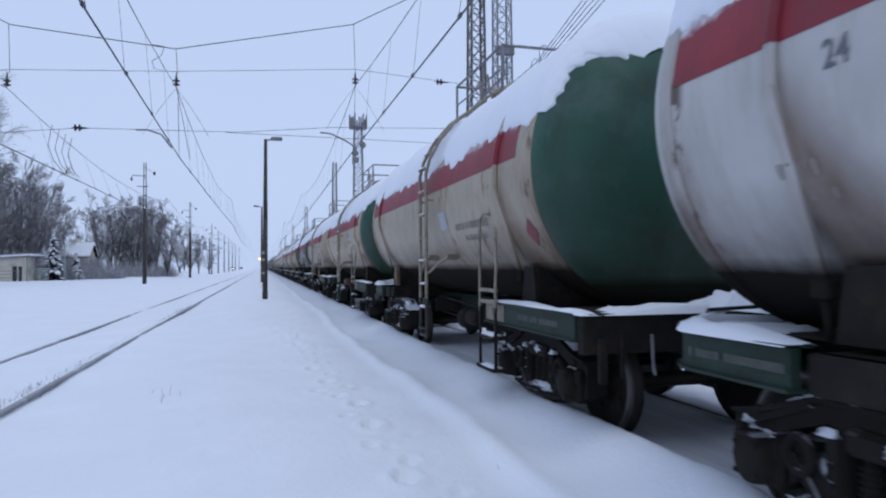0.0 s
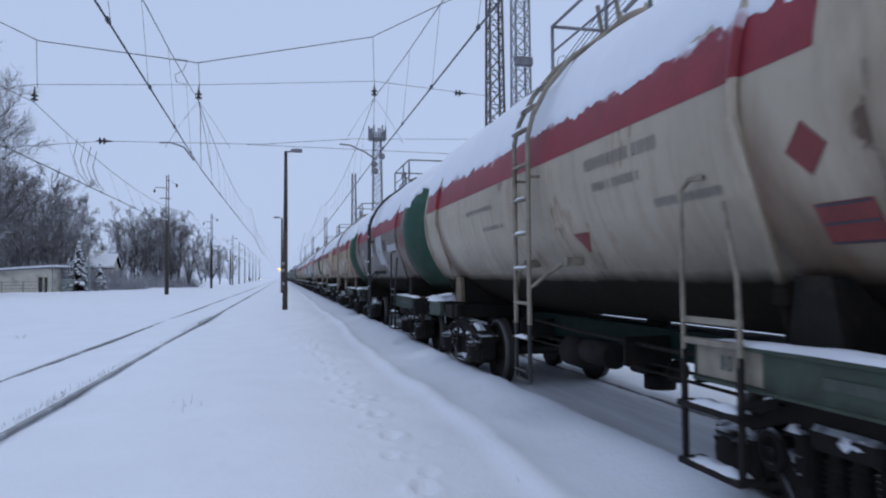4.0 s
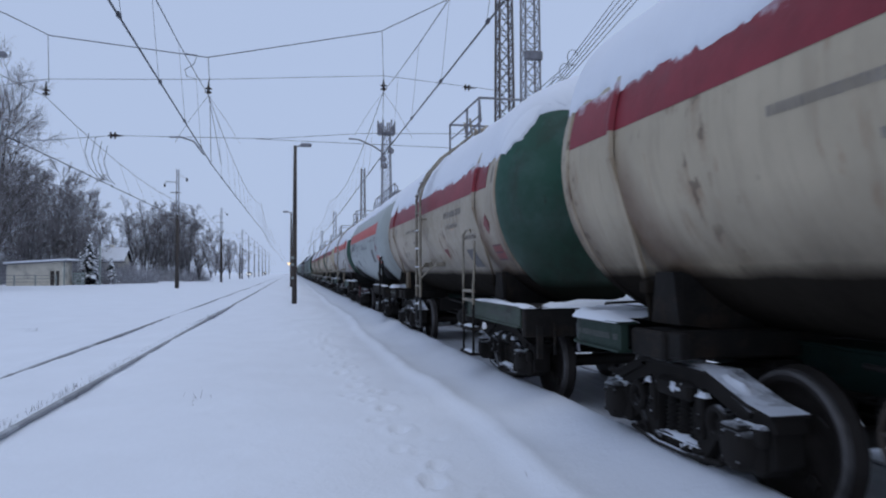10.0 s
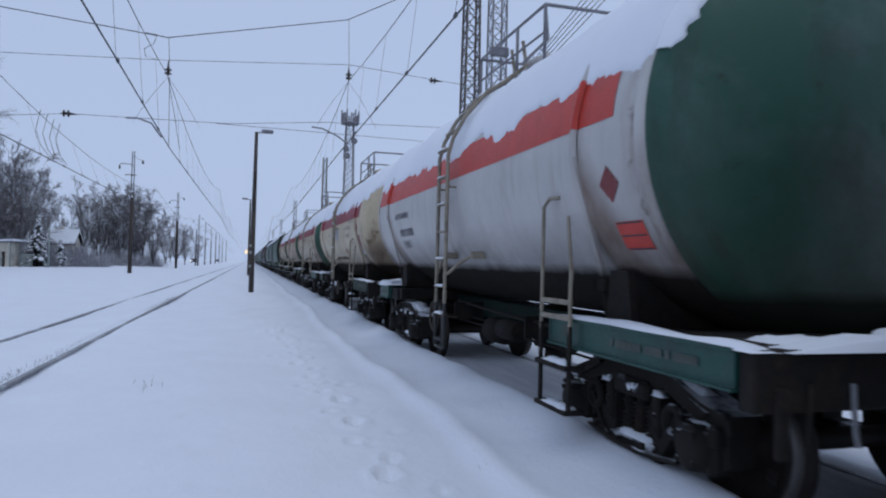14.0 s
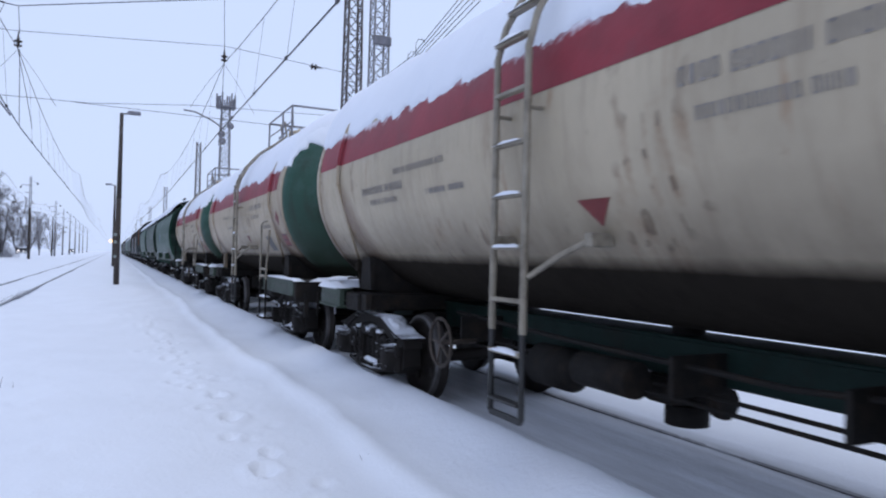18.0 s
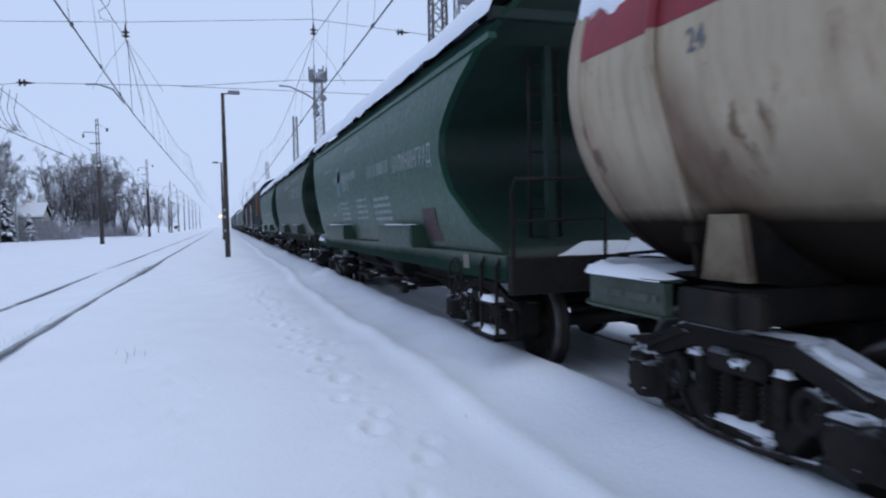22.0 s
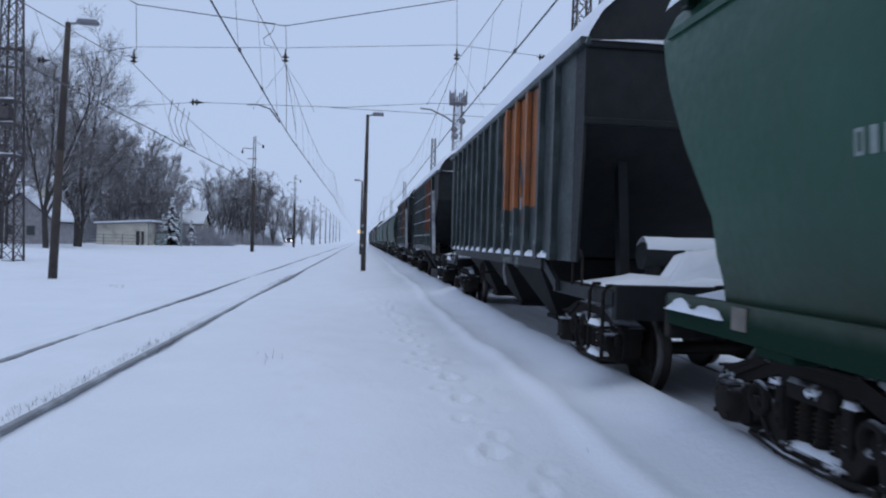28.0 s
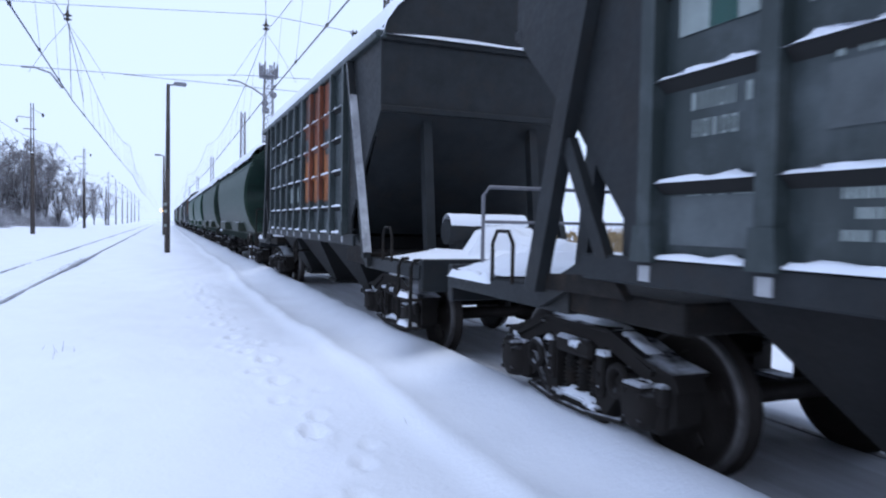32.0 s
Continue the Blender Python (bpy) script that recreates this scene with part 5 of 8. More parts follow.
def frame_cross(y, w, z0, z1):
    return Shape().box(-1.44, 1.44, y - w, y + w, z0, z1, 0.012)


def add_frame(car, paint, half, hc):
    part("centre_sill", shared(("sill", hc), lambda: frame_sill(hc - 0.5)), paint, car)
    for sg in (-1, 1):
        part("side_sill", shared(("side_sill", sg, half), lambda: frame_side(sg, half)), paint, car)
        part("end_beam", shared(("end_beam", sg, hc), lambda: frame_cross(sg * (hc - 0.62), 0.06, 0.86, 1.22)), IRON, car)
        part("deck_plate", shared(("deck_plate", sg, hc), lambda: frame_cross(sg * (hc - 1.4), 0.68, 1.14, 1.18)), paint, car)
        part("body_bolster", shared(("body_bolster", sg), lambda: frame_cross(sg * 5.25, 0.2, 0.92, 1.08)), paint, car)


def funnel_shape(w, d, top, w2, d2, low, fins=True):
    """A discharge funnel with its gate."""
    q = ((-1, -1), (1, -1), (1, 1), (-1, 1))
    vs = [(sx * w, sy * d, top) for sx, sy in q] + [(sx * w2, sy * d2, low) for sx, sy in q]
    s = Shape().add(vs, [(0, 1, 5, 4), (1, 2, 6, 5), (2, 3, 7, 6), (3, 0, 4, 7), (4, 5, 6, 7)])
    s.box(-w2 - 0.05, w2 + 0.05, -d2 - 0.05, d2 + 0.05, low - 0.06, low + 0.012, 0.01)
    for e in (-1, 1) if fins else ():
        s.slab([(e * d * 0.55 - 0.04, top), (e * d * 0.55 + 0.04, top), (e * d2 * 0.6 + 0.03, low + 0.03), (e * d2 * 0.6 - 0.03, low + 0.03)], -w * 0.90, -w * 0.78)
    return s


def rod_shape(x, z, y0, y1, r=0.03):
    return Shape().tube((x, y0, z), (x, y1, z), r, 8)


def gate_lever_shape():
    """The light frame of a discharge gate's drive: a cross shaft and two rods along the car."""
    s = Shape().tube((-1.36, 0, 0.55), (-0.4, 0, 0.55), 0.026, 8)
    for x in (-1.36, -1.14):
        s.box(x - 0.018, x + 0.018, -0.5, 0.5, 0.52, 0.56, 0.008)
    for y in (-0.5, 0.5):
        s.box(-1.38, -1.12, y - 0.02, y + 0.02, 0.50, 0.58, 0.008)
    return s.box(-1.44, -1.32, -0.74, -0.5, 0.47, 0.58, 0.02)


def hop_box_shape(y0, y1):
    """A steel locker that stands out from the lower wall."""
    return Shape().slab([(y0, 1.24), (y1, 1.24), (y1, 1.52), (y0, 1.52)], -1.66, -1.34)


def hop_lid_shape(y0, y1):
    return Shape().slab([(y0 - 0.02, 1.52), (y1 + 0.02, 1.52), (y1 + 0.02, 1.545), (y0 - 0.02, 1.545)], -1.69, -1.36)


def hop_flap_shape(y0, y1):
    return Shape().slab([(y0 + 0.05, 1.28), (y1 - 0.05, 1.28), (y1 - 0.05, 1.49), (y0 + 0.05, 1.49)], -1.672, -1.66)


def grab_post():
    return Shape().path([(-1.50, 0, 0.42), (-1.50, 0, 1.12), (-1.46, 0, 1.2), (-1.38, 0, 1.2)], 0.022, 6)


def foot_step():
    return Shape().box(-1.56, -1.36, -0.02, 0.44, -0.014, 0.014, 0.005)


def hoop_rail():
    s = Shape().path([(-1.40, 0, 1.18), (-1.40, 0, 1.9), (-1.38, -0.03, 1.98), (-0.5, -0.05, 1.98), (-0.42, -0.05, 1.9), (-0.42, -0.05, 1.18)], 0.02, 6)
    return s.tube((-1.40, 0, 1.58), (-0.42, -0.05, 1.58), 0.015, 6)


def wall_ladder():
    s = Shape()
    for x in (-0.95, -0.6):
        s.tube((x, 0, 1.2), (x, 0, 3.7), 0.018, 6)
    for i in range(8):
        s.tube((-0.95, 0, 1.4 + 0.3 * i), (-0.6, 0, 1.4 + 0.3 * i), 0.014, 6)
    return s


def add_end_steps(car, y, ladder_y=None, rail=True):
    for dy in (0.0, 0.42):
        part("grab_post", shared("grab_post", grab_post), IRON, car, at=(0, y + dy, 0))
    for z in (0.44, 0.76):
        part("foot_step", shared("foot_step", foot_step), IRON, car, at=(0, y, z))
        part("step_snow", shared("foot_snow", lambda: lumps(random.Random(3), -1.56, -1.38, 0.0, 0.42, 0.012, 0.07, 8)), SNOW, car, at=(0, y, z))
    if rail:
        part("guard_rail", shared("hoop_rail", hoop_rail), IRON, car, at=(0, y - 0.2, 0))
    if ladder_y is not None:
        part("end_ladder", shared("wall_ladder", wall_ladder), IRON, car, at=(0, ladder_y, 0))


def hop_roof_snow(k, half, flat=False):
    o = 13.7 * k

    def f(y, w):
        rag = 0.035 * n3(y * 1.7 + o, w * 2, 0)
        if flat:
            x = w * (1.54 + rag)
            base = arch(x) - 0.04
        else:
            x = math.sin(w * math.pi / 2) * (1.57 + 0.6 * rag)
            base = 3.39 + 0.70 * max(0.0, 1 - (abs(x) / 1.6) ** 4) ** 0.5
        e = max(0.0, 1 - abs(w) ** 8) ** 0.5 * min(1.0, (half + 0.06 - abs(y)) / 0.12)
        z = base + e * ((0.15 if flat else 0.11) + 0.05 * n3(y * 0.7 + o, x, 3) + 0.02 * n3(y * 3 + o, x * 3, 1))
        return (x, y, z)

    return Shape().grid(f, lin(-half - 0.05, half + 0.05, 80), [-1, -0.98, -0.94, -0.85] + lin(-0.7, 0.7, 11) + [0.85, 0.94, 0.98, 1])


def walk_board_shape():
    """One board of the roof walkway, which sticks out of the snow."""
    return Shape().box(-0.98, -0.90, -0.55, 0.45, 4.0, 4.26, 0.01)


def side_curve(y, z, off=0.006):
    """A point on the rounded hopper's near wall."""
    prof = hop_profile()
    for (xa, za), (xb, zb) in zip(prof, prof[1:]):
        if za <= z <= zb:
            return (-(xa + (xb - xa) * (z - za) / (zb - za)) - off, y, z)
    return (-1.36 - off, y, z)


def deck_heap(k):
    r = random.Random(30 + k)
    s = lumps(r, -1.4, 0.9, 5.7, 6.8, 1.19, 0.19, 16)
    s3 = lumps(r, -1.50, -1.36, 5.8, 6.72, 1.12, 0.10, 14)
    s.add(s3.v, s3.f, True)
    s2 = lumps(r, -0.9, 1.4, 5.3, 6.6, 1.19, 0.14, 14)
    return s.add(s2.v, s2.f, True)


def hopper_car(place, paint=HOP_G, marks=(), label="", seed=0):
    hc = 7.36
    car = thing("hopper_car", label or "green covered hopper wagon with smooth sides and snowy roof", "hopper wagon", "wagons of the train", at=(TRACK, place, 0))
    CARS.append((car, place))
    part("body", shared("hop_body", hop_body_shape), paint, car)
    for sg in (-1, 1):
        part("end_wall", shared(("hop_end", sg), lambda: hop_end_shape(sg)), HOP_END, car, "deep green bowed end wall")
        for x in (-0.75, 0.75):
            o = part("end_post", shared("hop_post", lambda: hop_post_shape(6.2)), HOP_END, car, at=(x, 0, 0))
            if sg < 0:
                o.rotation_euler.z = math.pi
    add_frame(car, paint, hc - 0.65, hc)
    for y in (-2.7, 0.0, 2.7):
        part("discharge_funnel", shared("hop_funnel", lambda: funnel_shape(1.2, 1.2, 1.1, 0.5, 0.42, 0.40, False)), IRON, car, at=(0, y, 0))
        part("gate_lever", shared("gate_lever", gate_lever_shape), IRON, car, at=(0, y + 0.9, 0))
        part("lever_snow", shared("lever_snow", lambda: lumps(random.Random(14), -1.16, -1.12, -0.4, 0.44, 0.56, 0.03, 8)), SNOW, car, at=(0, y + 0.9, 0))
    part("brake_rod", shared("rod1", lambda: rod_shape(-0.95, 0.72, -3.8, 3.8)), IRON, car)
    part("air_vessel", shared("rod2", lambda: rod_shape(-1.02, 0.80, -1.6, -0.9, 0.17)), IRON, car)
    for y0, y1 in ((-4.0, -2.0), (1.4, 4.0)):
        box = part("locker", shared(("locker", y0), lambda: hop_box_shape(y0, y1)), paint, car)
        part("lid", shared(("locker_lid", y0), lambda: hop_lid_shape(y0, y1)), paint, box)
        part("flap", shared(("locker_flap", y0), lambda: hop_flap_shape(y0, y1)), paint, box)
        part("locker_snow", shared(("locker_snow", y0), lambda: lumps(random.Random(4), -1.69, -1.50, y0, y1, 1.545, 0.025, 20)), SNOW, car)
    add_end_steps(car, -6.55, -6.2)
    part("roof_snow", shared(("roof_snow", seed % 3), lambda: hop_roof_snow(seed % 3, 6.62)), SNOW, car, "even layer of snow on the roof")
    for i in range(6):
        part("walkway_board", shared("walk_board", walk_board_shape), IRON, car, at=(0, -5.3 + 2.12 * i + (0.3 if i % 2 else 0.0), 0))
    for sg in (-1, 1):
        d = part("deck_snow", shared(("deck_heap", seed % 2), lambda: deck_heap(seed % 2)), SNOW, car, "heaped snow on the end platform")
        if sg < 0:
            d.rotation_euler.z = math.pi
    part("brake_wheel", shared("brake_wheel", brake_wheel_shape), IRON, car, at=(-1.48, -5.2, 0.92))
    for y in (-5.6, 5.6):
        part("plate", shared("sill_plate", lambda: Shape().box(-1.472, -1.46, -0.09, 0.09, 1.06, 1.22, 0.003)), TAN_PL, car, "dull tan square plate", at=(0, y, 0))
    for y in (-5.25, 5.25):
        add_bogie(car, y, place)
    add_coupler(car, hc)
    r = random.Random(seed * 7 + 1)
    for kind, *a in marks:
        if kind == "bars":
            part("stencilled_line", bars_on(r, a[0], a[1], a[2], a[3], side_curve), a[4] if len(a) > 4 else PALE, car, "pale painted lettering")["kind"] = "stuff"
        elif kind == "text":
            part("painted_word", letters(a[0], a[1], a[2], a[3], side_curve), PALE, car, "pale painted word")
        elif kind == "field":
            part("painted_patch", Shape().grid(lambda y, z: side_curve(y, z, 0.007), lin(a[0], a[1], 3), lin(a[2], a[3], 5)), a[4], car, "dull painted patch")
        elif kind == "disc":
            y, z, rad, mat = a
            part("emblem", Shape().grid(lambda u, an: side_curve(y + rad * 0.72 * u * math.cos(an), z + rad * u * math.sin(an), 0.008), lin(0.02, 1, 4), lin(0, 2 * math.pi, 25)), mat, car, "oval painted emblem")
    return car


def ribbed_side(sg, foot):
    """One flat wall of the ribbed hopper."""
    return Shape().slab([(-foot, 1.42), (foot, 1.42), (foot, 3.98), (-foot, 3.98)], sg * 1.50, sg * 1.46)


def ribbed_gusset(sg, e, foot, top):
    """The wall's plain end plate, which widens upwards along the sloping end."""
    if top - foot < 0.5:
        return Shape().slab([(e * foot, 1.42), (e * (foot + 0.2), 1.42), (e * top, 2.75), (e * top, 3.98), (e * foot, 3.98)], sg * 1.497, sg * 1.463)
    k = foot + 0.17
    return Shape().slab([(e * foot, 1.42), (e * k, 1.42), (e * k, 1.66), (e * (k + 0.5), 2.24), (e * top, 3.05), (e * top, 3.98), (e * foot, 3.98)], sg * 1.497, sg * 1.463)


def eaves_beam(sg, top):
    return Shape().box(sg * 1.58, sg * 1.44, -top - 0.05, top + 0.05, 3.95, 4.05, 0.015)


def rib_shape():
    s = Shape().slab([(-0.055, 1.42), (0.055, 1.42), (0.055, 3.96), (-0.055, 3.96)], -1.585, -1.495)
    return s.slab([(-0.09, 1.42), (0.09, 1.42), (0.07, 1.62), (-0.07, 1.62)], -1.60, -1.495)


def shelf_shape():
    """A ridge pressed into one panel between two ribs."""
    return Shape().add([(-1.50, -0.352, -0.06), (-1.50, 0.352, -0.06), (-1.56, 0.352, 0.0), (-1.56, -0.352, 0.0), (-1.50, -0.352, 0.015), (-1.50, 0.352, 0.015)],
                       [(0, 1, 2, 3), (3, 2, 5, 4), (0, 3, 4), (1, 5, 2)])


def shelf_snow(k):
    r = random.Random(k + 60)
    return lumps(r, -1.578, -1.49, -0.35, 0.35, 0.012, r.uniform(0.035, 0.05), 12)


def arch(x):
    """Height of the ribbed hopper's arched roof over the middle line."""
    return 4.0 + 0.95 * max(0.0, 1 - (x / 1.5) ** 2) ** 0.6


def ribbed_end(top, e):
    """The sloping sheet of one end, with the arched gable over it."""
    f = top - 0.02
    s = Shape().add([(-1.46, e * f, 3.95), (1.46, e * f, 3.95), (1.46, e * f, 3.1), (-1.46, e * f, 3.1), (1.4, e * 3.75, 1.45), (-1.4, e * 3.75, 1.45)], [(0, 1, 2, 3), (3, 2, 4, 5)])
    return s.wall([(x, arch(x)) for x in lin(-1.48, 1.48, 17)] + [(1.46, 3.95), (-1.46, 3.95)], e * f - 0.03, e * f + 0.01)


def end_rail(top, e, z):
    return Shape().box(-1.5, 1.5, e * (top - 0.02) - 0.05, e * (top - 0.02) + 0.06, z, z + 0.08, 0.01)


def brake_unit():
    s = Shape().tube((-0.8, 0, 1.52), (0.3, 0, 1.52), 0.16, 16)
    for x in (-0.65, 0.15):
        s.box(x - 0.05, x + 0.05, -0.12, 0.12, 1.15, 1.45, 0.01)
    return s


def cap_snow():
    """Snow rounded over the top of the brake cylinder."""
    return Shape().grid(lambda u, a: (u, math.sin(a) * (0.165 + 0.05 * math.cos(a) ** 2), 1.52 + math.cos(a) * (0.165 + 0.06 * math.cos(a) ** 2) + 0.02 * n3(u * 6, a * 2, 3)), lin(-0.79, 0.29, 9), lin(-1.15, 1.15, 9))


def slope_snow(top):
    """Snow that has slid down the sloping end and piles at its foot."""
    def f(u, w):
        e = (1 - abs(2 * u - 1) ** 4) * (1 - abs(2 * w - 1) ** 6)
        z = 1.2 + 1.15 * w
        y = 3.75 + (z - 1.45) / 1.65 * (top - 3.77)
        return (-1.05 + 2.1 * u + 0.06 * n3(w * 5, 2, 1), y + e ** 0.5 * (0.16 + 0.14 * (1 - w) + 0.12 * n3(u * 3, w * 3, 4)), z - 0.1 * e)
    return Shape().grid(f, lin(0, 1, 12), lin(0, 1, 12))


def raking_post(high, low, wide=0.10):
    """A post that leans from the eaves out to the platform's edge."""
    return Shape().slab([(high + wide, 3.95), (high, 3.95), (low, 1.14), (low + wide, 1.14)], -1.60, -1.50)


def post_brace():
    """The short strut between the foot of the wall and the far raking post."""
    return Shape().slab([(4.03, 1.42), (4.15, 1.42), (4.57, 2.16), (4.47, 2.20)], -1.57, -1.50)


def guard_hoop():
    """The tube rail across the far platform."""
    s = Shape().path([(-1.16, 6.6, 1.14), (-1.16, 6.6, 1.90), (-1.10, 6.6, 1.98), (1.10, 6.6, 1.98), (1.16, 6.6, 1.90), (1.16, 6.6, 1.14)], 0.02, 8)
    s.tube((-1.16, 6.6, 1.64), (1.16, 6.6, 1.64), 0.016, 8)
    return s.tube((0.1, 6.6, 1.14), (0.1, 6.6, 1.98), 0.016, 8)


def bolster_box(e):
    """The deep box of the frame over a bogie, with its edge plate."""
    s = Shape().box(-1.44, 1.44, e * 4.15 - 0.66, e * 4.15 + 0.66, 1.02, 1.2, 0.015)
    return s.slab([(e * 4.82, 1.16), (e * 4.82, 1.27), (e * 4.3, 1.30), (e * 4.0, 1.28), (e * 3.9, 1.18)], -1.525, -1.46)


def inner_post():
    return Shape().slab([(5.2, 3.1), (5.06, 3.1), (5.3, 1.16), (5.46, 1.16)], -0.06, 0.06)


def post_snow():
    return Shape().slab([(4.01, 3.9), (3.995, 3.9), (5.015, 1.22), (5.03, 1.22)], -1.605, -1.495)


def rib_sill(sg):
    return Shape().box(sg * 1.56, sg * 1.46, -4.3, 4.3, 1.28, 1.44, 0.012)


def rib_knee(sg, e):
    """The cranked end of the side sill, which drops to the end platform."""
    s = Shape().slab([(e * 4.3, 1.28), (e * 4.3, 1.42), (e * 4.9, 1.16), (e * 4.9, 1.02)], sg * 1.52, sg * 1.46)
    return s.slab([(e * 4.6, 1.0), (e * 4.6, 1.15), (e * 6.75, 1.15), (e * 6.75, 1.0)], sg * 1.46, sg * 1.38)


def add_rib_frame(car, paint):
    part("centre_sill", shared(("sill", 7.3), lambda: frame_sill(6.8)), paint, car)
    for sg in (-1, 1):
        part("side_sill", shared(("rib_sill", sg), lambda: rib_sill(sg)), paint, car)
        for e in (-1, 1):
            part("sill_end", shared(("rib_knee", sg, e), lambda: rib_knee(sg, e)), paint, car)
        part("end_beam", shared(("end_beam", sg, 7.36), lambda: frame_cross(sg * 6.74, 0.06, 0.86, 1.22)), paint, car)
        part("deck_plate", shared(("rib_deck", sg), lambda: frame_cross(sg * 6.0, 0.7, 1.12, 1.16)), paint, car)


def reflector_shape():
    return Shape().box(-1.572, -1.558, -0.045, 0.045, 1.31, 1.40, 0.003)


def flat_side(y, z, off=0.006):
    return (-1.50 - off, y, z)


def ribbed_car(place, shelves=True, marks=(), label="", seed=0, patch=()):
    car = thing("ribbed_hopper_car", label or "dark slate ribbed hopper wagon with orange panels and snowy ledges", "hopper wagon", "wagons of the train", at=(TRACK, place, 0))
    CARS.append((car, place))
    foot, top = (3.80, 5.35) if shelves else (5.45, 5.78)
    for sg in (-1, 1):
        part("side_wall", shared(("rib_side", sg, foot), lambda: ribbed_side(sg, foot)), HOP_B, car)
        part("eaves_beam", shared(("eaves_beam", sg, top), lambda: eaves_beam(sg, top)), HOP_B, car)
        for e in (-1, 1):
            part("end_gusset", shared(("gusset", sg, e, foot), lambda: ribbed_gusset(sg, e, foot, top)), HOP_K, car, "dark plain end plate")
    for e in (-1, 1):
        part("end_wall", shared(("rib_end", top, e), lambda: ribbed_end(top, e)), HOP_BD, car, "black sloping hopper end")
        for z in (3.04, 3.94):
            part("end_rail", shared(("end_rail", top, e, z), lambda: end_rail(top, e, z)), HOP_BD, car)
        part("rail_snow", shared(("rail_snow", top, e), lambda: lumps(random.Random(6), -1.45, 1.45, e * top, e * top + e * 0.07, 4.02, 0.05, 6)), SNOW, car)
    part("snow_mound", shared("snow_mound", lambda: lumps(random.Random(5), -0.75, 0.5, -6.66, -6.08, 1.19, 0.46, 12)), SNOW, car, "rounded mound of snow on the end platform")
    part("slope_snow", shared(("slope_snow", top), lambda: slope_snow(top)), SNOW, car, "snow piled on the sloping end")
    part("brake_unit", shared("brake_unit", brake_unit), HOP_BD, car, at=(0, -5.9, 0))
    part("unit_snow", shared("unit_snow", cap_snow), SNOW, car, "snow heaped on the brake unit", at=(0, -5.9, 0))
    for x in (0, 3.10) if shelves else ():
        part("raking_post", shared("raking_near", lambda: mirrored(raking_post(3.90, 4.92))), HOP_K, car, at=(x, 0, 0))
        part("raking_post", shared("raking_far", lambda: raking_post(3.98, 4.82, 0.17)), HOP_K, car, at=(x, 0, 0))
        part("post_brace", shared("post_brace", post_brace), HOP_K, car, at=(x, 0, 0))
    if shelves:
        part("post_snow", shared("post_snow", lambda: mirrored(post_snow())), POST_RIME, car, "rime on the raking post")
        part("guard_rail", shared("guard_hoop", guard_hoop), GALV, car, "tube guard rail over the platform")
        for e in (-1, 1):
            part("bolster_box", shared(("bolster_box", e), lambda: bolster_box(e)), IRON, car)
    for e in (-1, 1):
        for x in (-0.8, 0.8):
            o = part("end_post", shared("inner_post", inner_post), HOP_BD, car, at=(x, 0, 0))
            if e < 0:
                o.rotation_euler.z = math.pi
    add_rib_frame(car, HOP_BD)
    for y in (-2.45, 0.0, 2.45):
        part("discharge_funnel", shared("rib_funnel", lambda: funnel_shape(1.40, 1.02, 1.4, 0.80, 0.22, 0.45, False)), SOOT, car, at=(0, y, 0))
    part("roof_snow", shared(("flat_snow", seed % 2, top), lambda: hop_roof_snow(seed % 2 + 5, top + 0.01, True)), SNOW, car, "even layer of snow on the roof")
    if not shelves and seed == 0:
        part("cable_loop", Shape().path([(-1.575, -1.92, 1.27), (-1.585, -1.96, 1.10), (-1.585, -2.06, 0.98), (-1.585, -2.2, 0.92), (-1.585, -2.22, 0.97), (-1.585, -2.1, 1.06), (-1.585, -2.0, 1.17), (-1.575, -1.98, 1.27)], 0.012, 6), GALV, car, "loop of pale cable hanging from the sill")
    ys = [-3.68 + 0.818 * i for i in range(10)] if shelves else [-4.78 + 0.7354 * i for i in range(14)]
    gap = ys[1] - ys[0]
    levels = (1.85, 2.40, 2.90, 3.38) if shelves else ()
    for i, y in enumerate(ys):
        part("rib", shared("rib", rib_shape), HOP_B, car, at=(0, y, 0))
        if shelves and i in patch and i - 1 in patch:
            part("rib_paint", shared("rib_paint", lambda: Shape().box(-1.592, -1.52, -0.06, 0.06, 1.99, 3.93, 0.004)), ORANGE_W, car, at=(0, y, 0))
        if not shelves and i - 1 in patch:
            part("rib_paint", shared("rib_paint_tall", lambda: Shape().box(-1.592, -1.52, -0.06, 0.06, 2.2, 3.93, 0.004)), ORANGE, car, at=(0, y, 0))
    for y in ys if shelves else ():
        part("reflector", shared("reflector", reflector_shape), PAPER, car, "small white reflector plate", at=(0, y, 0))
    for i in range(len(ys) - 1):
        ym = ys[i] + gap / 2
        k = (i * 3 + seed) % 4
        if shelves:
            part("ledge_snow", shared(("shelf_snow", k), lambda: shelf_snow(k)), SNOW, car, at=(0, ym, 1.44))
        else:
            part("ledge_snow", shared(("sill_snow", k), lambda: lumps(random.Random(k + 80), -1.585, -1.49, -0.325, 0.325, 0.012, 0.085, 14)), SNOW, car, at=(0, ym, 1.44))
        for j, z in enumerate(levels):
            part("panel_ridge", shared("shelf", shelf_shape), (ORANGE if j < 2 else ORANGE_W) if i in patch and j > 0 else HOP_B, car, at=(0, ym, z))
            k = (i * 5 + j * 3 + seed) % 4
            part("ledge_snow", shared(("shelf_snow", k), lambda: shelf_snow(k)), SNOW, car, at=(0, ym, z))
        if i in patch:
            z0 = 2.18 if not shelves else 1.96
            part("orange_panel", Shape().grid(lambda y, z: flat_side(y, z), [ys[i] + 0.06, ys[i] + gap - 0.06], [z0, 3.94]), ORANGE_W if shelves else ORANGE, car, "faded orange painted panel")
